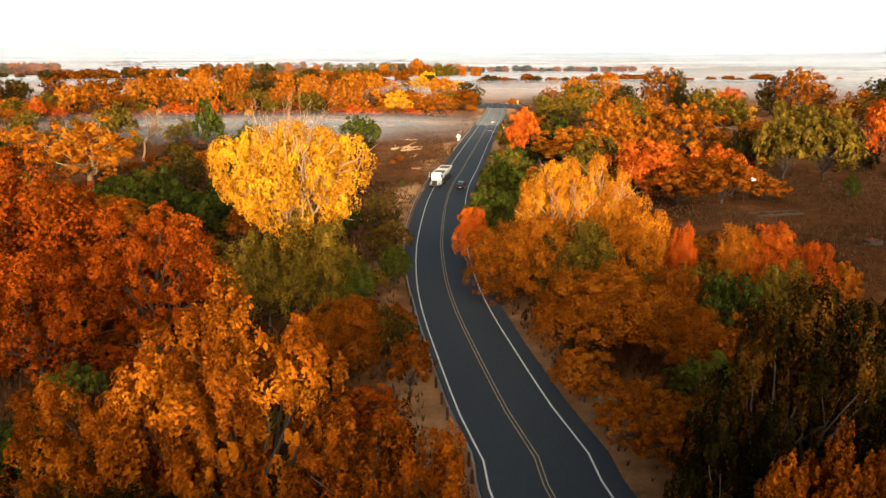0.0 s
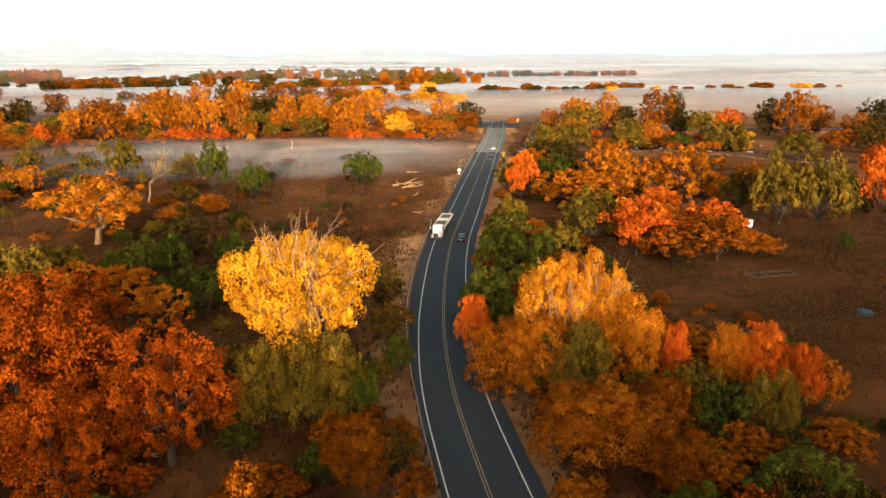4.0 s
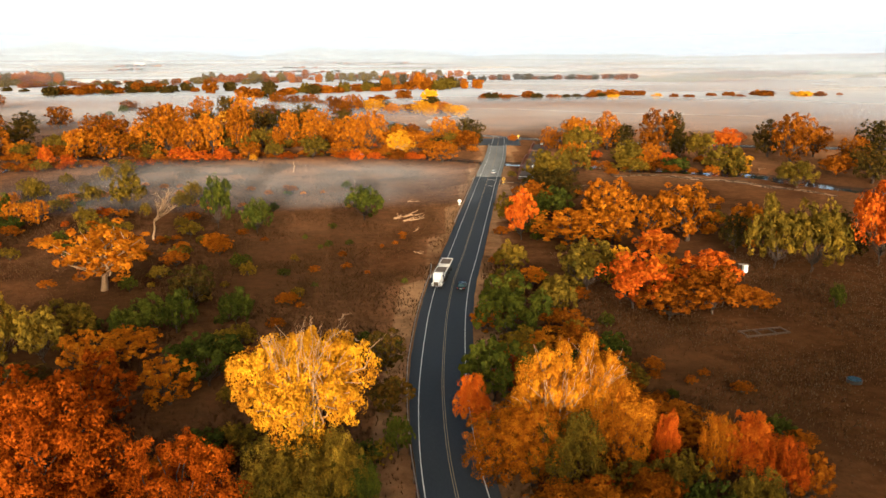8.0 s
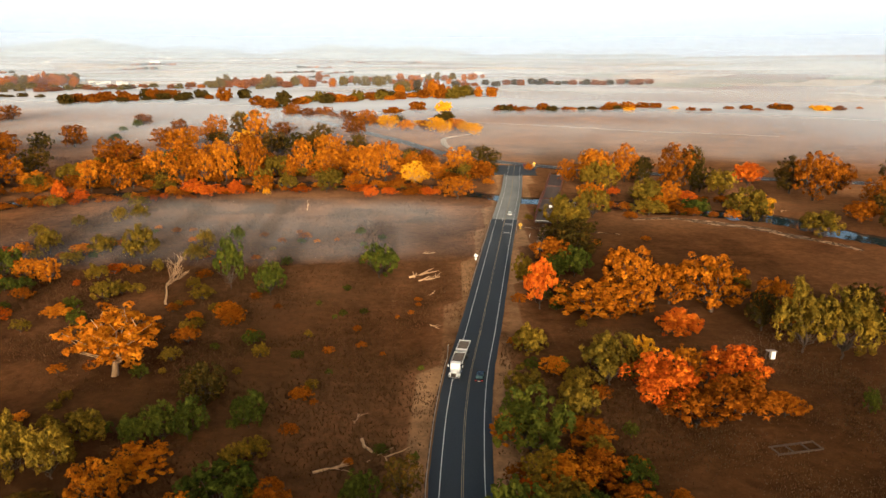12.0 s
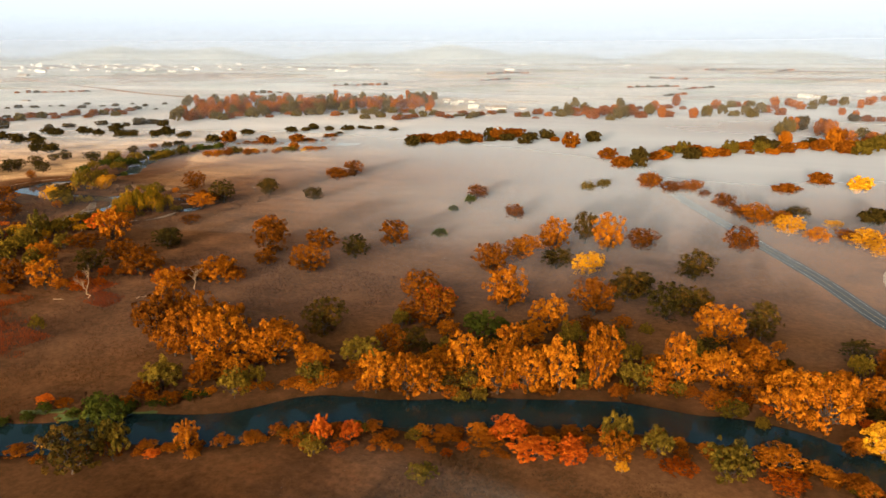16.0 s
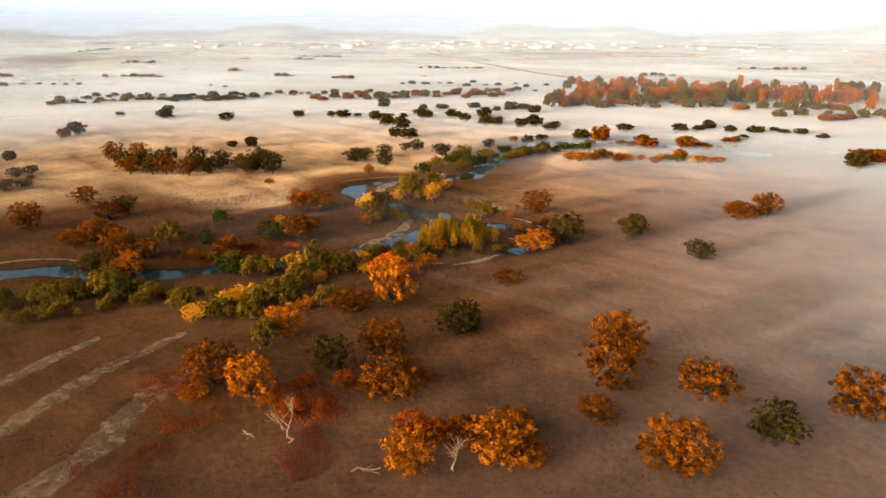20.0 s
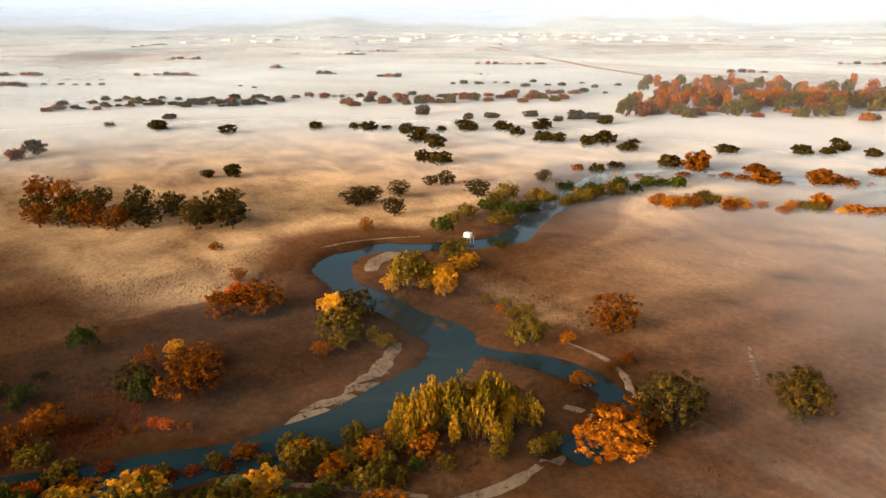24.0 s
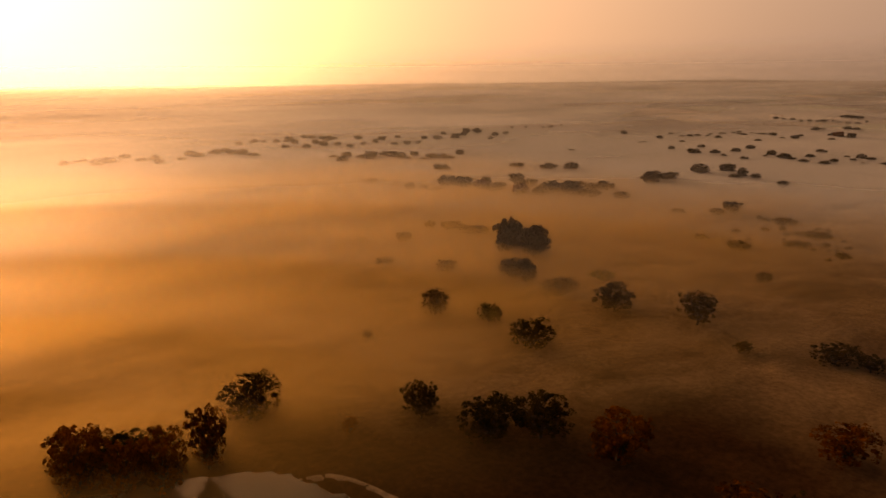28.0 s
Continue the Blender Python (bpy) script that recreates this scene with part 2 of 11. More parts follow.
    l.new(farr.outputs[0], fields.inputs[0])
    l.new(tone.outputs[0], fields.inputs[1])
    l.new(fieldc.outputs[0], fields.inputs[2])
    l.new(fields.outputs[0], p.inputs["Base Color"])
    l.new(fine.outputs[0], b.inputs["Height"])
    l.new(b.outputs[0], p.inputs["Normal"])
    l.new(p.outputs[0], out.inputs[0])
    return m


def water_material():
    m, n, l = material("still_river_water")
    geo = n.new("ShaderNodeNewGeometry")
    nz = node(n, "ShaderNodeTexNoise", Scale=0.5, Detail=3.0)
    b = node(n, "ShaderNodeBump", Strength=0.04, Distance=0.1)
    p = node(n, "ShaderNodeBsdfPrincipled", Roughness=0.06)
    p.inputs["Base Color"].default_value = (0.011, 0.027, 0.031, 1)
    p.inputs["IOR"].default_value = 1.33
    out = n.new("ShaderNodeOutputMaterial")
    l.new(geo.outputs["Position"], nz.inputs["Vector"])
    l.new(nz.outputs[0], b.inputs["Height"])
    l.new(b.outputs[0], p.inputs["Normal"])
    l.new(p.outputs[0], out.inputs[0])
    return m


def mist_material(name, dense, seed, lo, hi):
    """A thin sheet of ground mist: drifts and gaps, thicker out over the plain."""
    m, n, l = material(name)
    geo = n.new("ShaderNodeNewGeometry")
    mp = node(n, "ShaderNodeMapping")
    mp.inputs["Location"].default_value = (seed * 3.1, seed * 1.7, seed)
    mp.inputs["Rotation"].default_value = (0, 0, radians(60))
    mp.inputs["Scale"].default_value = (0.0028, 0.007, 0.01)
    nz = node(n, "ShaderNodeTexNoise", Scale=1.0, Detail=3.0, Roughness=0.45, Distortion=0.1)
    drift = ramp(n, [(0.25, (0.66, 0.66, 0.66)), (0.75, (1, 1, 1))])
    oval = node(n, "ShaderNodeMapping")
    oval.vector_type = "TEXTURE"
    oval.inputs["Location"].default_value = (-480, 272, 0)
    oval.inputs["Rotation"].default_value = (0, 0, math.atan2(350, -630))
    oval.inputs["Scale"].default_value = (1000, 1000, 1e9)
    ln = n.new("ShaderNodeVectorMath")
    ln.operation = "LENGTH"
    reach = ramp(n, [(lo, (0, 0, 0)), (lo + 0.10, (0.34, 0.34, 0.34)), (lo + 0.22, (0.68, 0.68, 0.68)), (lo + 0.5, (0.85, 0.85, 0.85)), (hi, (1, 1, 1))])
    even = ramp(n, [(0.5, (0, 0, 0)), (1.0, (0.3, 0.3, 0.3))])
    wide = node(n, "ShaderNodeMapping")
    wide.inputs["Location"].default_value = (seed * 1.3, seed * 0.7, 0)
    wide.inputs["Scale"].default_value = (0.0011, 0.0016, 0)
    bands = node(n, "ShaderNodeTexNoise", Scale=1.0, Detail=3.0, Roughness=0.5, Distortion=0.4)
    lift = ramp(n, [(0.38, (0.15, 0.15, 0.15)), (0.62, (1, 1, 1))])
    nearer = ramp(n, [(0.55, (0, 0, 0)), (0.9, (1, 1, 1))])
    banded = n.new("ShaderNodeMixRGB")
    banded.inputs[1].default_value = (1, 1, 1, 1)
    field = node(n, "ShaderNodeMapping")
    field.vector_type = "TEXTURE"
    field.inputs["Location"].default_value = (80, 480, 0)
    field.inputs["Scale"].default_value = (260, 260, 1e9)
    fl = n.new("ShaderNodeVectorMath")
    fl.operation = "LENGTH"
    fr = ramp(n, [(0.35, (0.22, 0.22, 0.22)), (1.0, (1, 1, 1))])
    a4 = node(n, "ShaderNodeMath")
    a4.operation = "MULTIPLY"
    l.new(geo.outputs["Position"], field.inputs[0])
    l.new(field.outputs[0], fl.inputs[0])
    l.new(fl.outputs["Value"], fr.inputs[0])
    # none over the road and the dry field south of the river
    south = node(n, "ShaderNodeMapping")
    south.vector_type = "TEXTURE"
    south.inputs["Location"].default_value = (10, 70, 0)
    south.inputs["Scale"].default_value = (430, 440, 1e9)
    sl = n.new("ShaderNodeVectorMath")
    sl.operation = "LENGTH"
    sr = ramp(n, [(0.64, (0, 0, 0)), (0.82, (0.45, 0.45, 0.45)), (1.0, (1, 1, 1))])
    both = node(n, "ShaderNodeMath")
    both.operation = "MULTIPLY"
    l.new(geo.outputs["Position"], south.inputs[0])
    l.new(south.outputs[0], sl.inputs[0])
    l.new(sl.outputs["Value"], sr.inputs[0])
    l.new(sr.outputs[0], both.inputs[0])
    l.new(fr.outputs[0], both.inputs[1])
    l.new(both.outputs[0], a4.inputs[1])
    a3 = node(n, "ShaderNodeMath")
    a3.operation = "MULTIPLY"
    fill = n.new("ShaderNodeMixRGB")
    fill.inputs[2].default_value = (0.8, 0.8, 0.8, 1)
    a = node(n, "ShaderNodeMath")
    a.operation = "MULTIPLY"
    a2 = node(n, "ShaderNodeMath")
    a2.operation = "MULTIPLY"
    a2.inputs[1].default_value = dense
    dif = n.new("ShaderNodeBsdfDiffuse")
    dif.inputs[0].default_value = (0.68, 0.80, 1.0, 1)
    # droplets scatter the low sun whatever way the sheet lies
    facing = n.new("ShaderNodeCombineXYZ")
    for at, value in enumerate(Vector((SUN_X * 0.8, SUN_Y * 0.8, 1.0)).normalized()):
        facing.inputs[at].default_value = value
    l.new(facing.outputs[0], dif.inputs["Normal"])
    clear = n.new("ShaderNodeBsdfTransparent")
    sheen = n.new("ShaderNodeBsdfGlossy")
    sheen.inputs["Color"].default_value = (0.9, 0.9, 0.9, 1)
    sheen.inputs["Roughness"].default_value = 0.7
    body = n.new("ShaderNodeMixShader")
    body.inputs[0].default_value = 0.5
    mx = n.new("ShaderNodeMixShader")
    out = n.new("ShaderNodeOutputMaterial")
    l.new(dif.outputs[0], body.inputs[1])
    l.new(sheen.outputs[0], body.inputs[2])
    l.new(geo.outputs["Position"], mp.inputs[0])
    l.new(mp.outputs[0], nz.inputs["Vector"])
    l.new(nz.outputs[0], drift.inputs[0])
    l.new(geo.outputs["Position"], oval.inputs[0])
    l.new(oval.outputs[0], ln.inputs[0])
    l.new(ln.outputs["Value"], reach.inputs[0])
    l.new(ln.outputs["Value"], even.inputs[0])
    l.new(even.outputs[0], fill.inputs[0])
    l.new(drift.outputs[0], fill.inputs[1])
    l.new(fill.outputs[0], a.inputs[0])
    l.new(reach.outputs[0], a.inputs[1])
    l.new(geo.outputs["Position"], wide.inputs[0])
    l.new(wide.outputs[0], bands.inputs["Vector"])
    l.new(bands.outputs[0], lift.inputs[0])
    l.new(ln.outputs["Value"], nearer.inputs[0])
    l.new(nearer.outputs[0], banded.inputs[0])
    l.new(lift.outputs[0], banded.inputs[2])
    l.new(a.outputs[0], a3.inputs[0])
    l.new(banded.outputs[0], a3.inputs[1])
    l.new(a3.outputs[0], a4.inputs[0])
    l.new(a4.outputs[0], a2.inputs[0])
    l.new(a2.outputs[0], mx.inputs[0])
    l.new(clear.outputs[0], mx.inputs[1])
    l.new(body.outputs[0], mx.inputs[2])
    l.new(mx.outputs[0], out.inputs[0])
    return m


GROUND, WATER = ground_material(), water_material()


# ---- mesh helpers ----
def mesh(name, verts, faces, mat=None, smooth=False):
    me = bpy.data.meshes.new(name)
    me.from_pydata(verts, [], faces)
    if mat:
        me.materials.append(mat)
    if smooth:
        me.polygons.foreach_set("use_smooth", [True] * len(me.polygons))
    me.update()
    return me


def part(name, bm, mat, parent=None, label=""):
    me = bpy.data.meshes.new(name)
    if isinstance(bm, bmesh.types.BMesh):
        bm.to_mesh(me)
        bm.free()
        me.materials.append(mat)
    else:
        me = bm
    ob = new(name, me)
    if parent:
        ob.parent = parent
    return tagged(ob, label)


def curve_points(pts, step):
    """Evenly spaced points on a smooth line through pts."""
    p = [Vector((*q, 0)) if len(q) == 2 else Vector(q) for q in pts]
    p = [2 * p[0] - p[1]] + p + [2 * p[-1] - p[-2]]
    out = []
    for i in range(1, len(p) - 2):
        n = max(2, int((p[i + 1] - p[i]).length / step))
        for k in range(n):
            t = k / n
            out.append(0.5 * (2 * p[i] + (p[i + 1] - p[i - 1]) * t + (2 * p[i - 1] - 5 * p[i] + 4 * p[i + 1] - p[i + 2]) * t * t
                              + (3 * p[i] - p[i - 1] - 3 * p[i + 1] + p[i + 2]) * t ** 3))
    out.append(p[-2])
    return out


def sides(line):
    """The level normal, to the right, at each point of a line."""
    out = []
    for i in range(len(line)):
        d = line[min(i + 1, len(line) - 1)] - line[max(i - 1, 0)]
        out.append(Vector((d.y, -d.x, 0)).normalized())
    return out


def ribbon(line, left, right, top, deep, jag=0.0, seed=1):
    """Verts and faces of a strip with thickness along a line, from left to right metres off it."""
    rng = random.Random(seed)
    v, f = [], []
    for p, s in zip(line, sides(line)):
        a, b = (left(p) if callable(left) else left) - jag * rng.random(), right + jag * rng.random()
        for off, z in ((a, top - deep), (a, top), (b, top), (b, top - deep)):
            q = p + s * off
            v.append((q.x, q.y, p.z + z))
    for i in range(len(line) - 1):
        o = 4 * i
        for k in range(3):
            f.append((o + k, o + 4 + k, o + 5 + k, o + 1 + k))
    f.append((0, 1, 2, 3))
    o = 4 * (len(line) - 1)
    f.append((o + 3, o + 2, o + 1, o))
    return v, f


def box(bm, size, at=(0, 0, 0), m=None, bevel=0.0):
    r = bmesh.ops.create_cube(bm, size=1.0)
    t = Matrix.Translation(at) @ Matrix.Diagonal((*size, 1))
    bmesh.ops.transform(bm, matrix=(m @ t if m else t), verts=r["verts"])
    if bevel:
        es = list({e for v in r["verts"] for e in v.link_edges})
        bmesh.ops.bevel(bm, geom=es, offset=bevel, segments=1, affect="EDGES")
    return bm


def rod(bm, a, b, r0, r1=None, sides_n=6):
    a, b = Vector(a), Vector(b)
    m = (b - a).to_track_quat("Z", "Y").to_matrix().to_4x4()
    bmesh.ops.create_cone(bm, cap_ends=True, segments=sides_n, radius1=r0, radius2=r0 if r1 is None else r1, depth=(b - a).length,
                          matrix=Matrix.Translation((a + b) / 2) @ m)
    return bm


# ---- the lie of the land: river courses, road, ground ----
ROAD = [(8.8, 15.4), (5.0, 25.2), (4.4, 30.4), (3.4, 35.0), (2.0, 43.9), (1.0, 51.1), (0.3, 58.8), (-0.1, 68.6), (-0.1, 76.3), (0.1, 85.4), (0.5, 95.5), (1.5, 108.9),
        (3.5, 126.0), (6.7, 155.4), (10.1, 186.2), (13.4, 215.9), (18.4, 259.0), (22.0, 298.2), (24.8, 327.6)]
ROAD = [(16.8, 1.4), (12.6, 8.4)] + ROAD
CROSS = [(-210.0, 784.0), (-147.0, 644.0), (-107.1, 562.1), (-78.4, 508.2), (-53.9, 462.0), (-32.2, 421.4), (-12.6, 378.0), (2.8, 355.6), (25.2, 334.6), (44.8, 322.0), (70.0, 310.8), (95.2, 302.4), (182.0, 280.0), (294.0, 259.0)]
RIVER = [(-419, 731), (-490, 707), (-560, 672), (-588, 616), (-553, 556), (-519, 510), (-499, 481), (-505, 448), (-513, 430), (-503, 406), (-474, 401), (-440, 410),
         (-415, 413), (-396, 384), (-387, 354), (-392, 323), (-400, 290), (-410, 264), (-426, 250), (-434, 233), (-429, 214), (-411, 200), (-380, 193)]
LOWER = [(-380, 193), (-337, 193), (-295, 187), (-250, 188), (-211, 198), (-178.5, 216.3), (-156.8, 231.7), (-137.2, 250.6), (-111.3, 261.1), (-86.8, 274.4), (-60.9, 282.1),
         (-36.4, 284.2), (-18.9, 280.7), (7.0, 262.5), (24.5, 250.6), (55.3, 242.9), (72.1, 237.3), (98.0, 222.6), (115.5, 196.0), (140.0, 161.0), (182.0, 133.0)]
OXBOW = [(-415, 413), (-393, 428), (-374, 433), (-360, 424), (-357, 407)]
road_line, cross_line = curve_points(ROAD, 2.5), curve_points(CROSS, 4.0)
rivers = [(curve_points(RIVER, 5.0), 4.2), (curve_points(LOWER, 5.0), 5.4), (curve_points(OXBOW, 5.0), 1.6)]


def near_line(px, py, line):
    """Distance from arrays of points to a line."""
    best = np.full(px.shape, 1e9)
    for a, b in zip(line[:-1], line[1:]):
        dx, dy = b.x - a.x, b.y - a.y
        t = np.clip(((px - a.x) * dx + (py - a.y) * dy) / (dx * dx + dy * dy + 1e-9), 0, 1)
        best = np.minimum(best, np.hypot(px - a.x - t * dx, py - a.y - t * dy))
    return best


def axis(lo, hi, step, reach):
    inner = np.arange(lo, hi + 0.1, step)
    out, s = [], step
    x = 0.0
    while x < reach:
        s *= 1.22
        x += s
        out.append(x)
    out = np.array(out)
    return np.concatenate([(lo - out)[::-1], inner, hi + out])


gx, gy = axis(-640, 190, 3.5, 4000), axis(-50, 640, 3.5, 4000)
GX, GY = np.meshgrid(gx, gy)
swell = (np.sin(GX * 0.031 + 1.3) * np.sin(GY * 0.027) + 0.6 * np.sin(GX * 0.083 + GY * 0.051) + 0.5 * np.sin(GX * 0.19 - GY * 0.23 + 2.0)) * 0.28
close = (GX > -660) & (GX < 220) & (GY > -60) & (GY < 760)
FAR_R = np.hypot(GX + 180, GY - 220)
rising = 58 * np.clip((FAR_R - 1500) / 3200, 0, 1.3) ** 1.4
GZ = swell - 0.3 + rising
flat_x, flat_y = GX[close], GY[close]
dig = np.zeros(flat_x.shape)
for line, half in rivers:
    edge = near_line(flat_x, flat_y, line) + 1.1 * np.sin(flat_x * 0.18) + 0.9 * np.sin(flat_y * 0.24 + 1)
    dig = np.maximum(dig, np.clip((half + 4.5 - edge) / 5.5, 0, 1))
dig = dig * dig * (3 - 2 * dig)
calm = np.clip((near_line(flat_x, flat_y, road_line) - 4.5) / 7, 0, 1)
calm = np.minimum(calm, np.clip((near_line(flat_x, flat_y, cross_line) - 4.5) / 7, 0, 1))
river_far = np.full(GX.shape, 400.0)
river_far[close] = np.minimum.reduce([near_line(flat_x, flat_y, line) for line, _ in rivers])
GZ[close] = (swell[close] - 0.3) * calm + (1 - calm) * -0.05 - 2.6 * dig
nx, ny = len(gx), len(gy)
idx = np.arange(nx * ny).reshape(ny, nx)
quads = np.stack([idx[:-1, :-1], idx[:-1, 1:], idx[1:, 1:], idx[1:, :-1]], -1).reshape(-1, 4)
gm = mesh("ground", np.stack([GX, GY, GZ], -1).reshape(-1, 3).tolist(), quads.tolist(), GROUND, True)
open_plain = np.maximum(np.clip((-GX - 330 - 170 * np.clip((365 - GY) / 60, 0, 1) * np.clip((GY - 165) / 70, 0, 1)) / 90, 0, 1) * np.clip((GY + 200) / 200, 0, 1), 0.25 * np.clip((-GX - 150) / 120, 0, 1) * np.clip((GY - 330) / 110, 0, 1))
open_plain *= 1 - 0.6 * np.clip((GX + 530) / 60, 0, 1) * np.clip((GY - 415) / 40, 0, 1)
patchy = 0.12 * np.sin(GX * 0.05 + 2 * np.sin(GY * 0.021)) * np.sin(GY * 0.043 + 1.0)
wet_and_shade = np.clip(0.85 - (river_far - 8) / 42 + patchy, 0, 1)
wet_and_shade = np.maximum(wet_and_shade, 0.46 * (1 - open_plain)) + patchy * 0.5
# damp bottomland by the bend, with the terrace edge's shade painted into its tone
terrace = -479 - 10 * np.sin((GY - 330) * 0.02) - 0.25 * np.clip(GY - 370, 0, 60)
bottom_shade = np.clip((GX - terrace) / 7, 0, 1) * np.clip((-392 - GX) / 25, 0, 1) * np.clip((GY - 255) / 25, 0, 1) * np.clip((402 - GY) / 12, 0, 1)
wet_and_shade = np.maximum(wet_and_shade, 0.85 * bottom_shade)
# darker tone laid in patches over the meadow and field to the south
south_meadow = np.clip((245 - GY) / 40, 0, 1) * np.clip((GX + 210) / 60, 0, 1) * np.clip((170 - GX) / 30, 0, 1)
wet_and_shade = np.maximum(wet_and_shade, south_meadow * (0.92 + 1.6 * patchy))
wet_and_shade[close] = np.where(near_line(flat_x, flat_y, road_line) < 8.0, np.minimum(wet_and_shade[close], 0.24), wet_and_shade[close])
gm.attributes.new("wet_and_shade", "FLOAT", "POINT").data.foreach_set("value", np.clip(wet_and_shade, 0, 1).ravel().astype(np.float32))
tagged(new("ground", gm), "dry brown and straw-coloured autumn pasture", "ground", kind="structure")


def ground_height(x, y):
    i, j = int(np.clip(np.searchsorted(gx, x), 1, nx - 1)), int(np.clip(np.searchsorted(gy, y), 1, ny - 1))
    fx, fy = (x - gx[i - 1]) / (gx[i] - gx[i - 1]), (y - gy[j - 1]) / (gy[j] - gy[j - 1])
    return float(GZ[j - 1, i - 1] * (1 - fx) * (1 - fy) + GZ[j - 1, i] * fx * (1 - fy) + GZ[j, i - 1] * (1 - fx) * fy + GZ[j, i] * fx * fy)


for k, (line, half) in enumerate(rivers):
    v, f = ribbon(line, -half - 5, half + 5, -1.35 - 0.03 * k, 0.4)
    tagged(new("water", mesh("water", v, f, WATER)), "still blue-grey river winding through the pasture", "river", kind="structure")


# road: carriageway, edge lines, double yellow centre line
def strip(name, line, a, b, top, deep, mat, label="", cat="", parent=None, jag=0.0):
    v, f = ribbon(line, a, b, top, deep, jag)
    ob = new(name, mesh(name, v, f, mat))
    if parent:
        ob.parent = parent
        return tagged(ob, label)
    return tagged(ob, label, cat, kind="structure")


def shoulder(p):
    return -2.85 - 0.95 * min(1.0, max(0.0, (p.y - 52) / 25))


road = strip("road", road_line, shoulder, 3.5, 0.13, 0.5, ASPHALT, "worn grey asphalt two-lane country road", "road", jag=0.12)
strip("edge_line", road_line, -2.59, -2.50, 0.140, 0.05, WHITE, parent=road)
strip("edge_line", road_line, 2.50, 2.59, 0.140, 0.05, WHITE, parent=road)
strip("centre_line", road_line, -0.13, -0.075, 0.140, 0.05, YELLOW, parent=road)
strip("centre_line", road_line, 0.075, 0.13, 0.140, 0.05, YELLOW, parent=road)
cross = strip("road", cross_line, -3.5, 3.5, 0.11, 0.5, ASPHALT, "grey asphalt side road beyond the bridge", "road", jag=0.2)
strip("edge_line", cross_line, -2.6, -2.5, 0.120, 0.05, WHITE, parent=cross)
strip("edge_line", cross_line, 2.5, 2.6, 0.120, 0.05, WHITE, parent=cross)
strip("centre_line", cross_line, -0.08, 0.08, 0.120, 0.05, YELLOW, parent=cross)

# ---- mist lying over the plain, with a clear oval round the river bend ----
turn = math.atan2(350, -630)


def far_rise(x, y):
    return 58 * min(1.3, max(0.0, (math.hypot(x + 180, y - 220) - 1500) / 3200)) ** 1.4


for k, (z, dense, lo, hi) in enumerate([(0.9, 0.36, 0.20, 1.0), (1.8, 0.44, 0.245, 1.0), (3.0, 0.60, 0.32, 1.0)]):
    v, f = [], []
    reaches = (1000 * lo, 1000, 1500, 1900, 2300, 2800, 3300, 3900, 4700)
    for i in range(96):
        t = 2 * math.pi * i / 96 + turn
        for r in reaches:
            x, y = -480 + r * math.cos(t), 272 + r * math.sin(t)
            v.append((x, y, z + far_rise(x, y) + (0.0 if r < 1600 else 1.5)))
    m = len(reaches)
    for i in range(96):
        for j in range(m - 1):
            f.append((m * i + j, m * i + j + 1, m * ((i + 1) % 96) + j + 1, m * ((i + 1) % 96) + j))
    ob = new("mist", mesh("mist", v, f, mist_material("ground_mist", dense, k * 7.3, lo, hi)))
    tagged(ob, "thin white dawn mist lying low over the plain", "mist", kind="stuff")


def sun_mist_material(dense):
    """Mist that throws the low sun onward through its drifts, the gold of that light painted into its colour."""
    m, n, l = material("gold_tinted_mist")
    geo = n.new("ShaderNodeNewGeometry")
    mp = node(n, "ShaderNodeMapping")
    mp.inputs["Rotation"].default_value = (0, 0, radians(20))
    mp.inputs["Scale"].default_value = (0.006, 0.014, 0.01)
    nz = node(n, "ShaderNodeTexNoise", Scale=1.0, Detail=4.0, Roughness=0.5, Distortion=0.5)
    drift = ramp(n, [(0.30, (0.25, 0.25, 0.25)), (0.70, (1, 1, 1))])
    thick = n.new("ShaderNodeAttribute")
    thick.attribute_name = "thick"
    a = node(n, "ShaderNodeMath")
    a.operation = "MULTIPLY"
    a2 = node(n, "ShaderNodeMath")
    a2.operation = "MULTIPLY"
    a2.inputs[1].default_value = dense
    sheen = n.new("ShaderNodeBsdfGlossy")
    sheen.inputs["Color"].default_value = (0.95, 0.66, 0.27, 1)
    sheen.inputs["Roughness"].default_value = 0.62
    clear = n.new("ShaderNodeBsdfTransparent")
    mx = n.new("ShaderNodeMixShader")
    out = n.new("ShaderNodeOutputMaterial")
    l.new(geo.outputs["Position"], mp.inputs[0])
    l.new(mp.outputs[0], nz.inputs["Vector"])
    l.new(nz.outputs[0], drift.inputs[0])
    l.new(drift.outputs[0], a.inputs[0])
    l.new(thick.outputs["Fac"], a.inputs[1])
    l.new(a.outputs[0], a2.inputs[0])
    l.new(a2.outputs[0], mx.inputs[0])
    l.new(clear.outputs[0], mx.inputs[1])
    l.new(sheen.outputs[0], mx.inputs[2])
    l.new(mx.outputs[0], out.inputs[0])
    return m


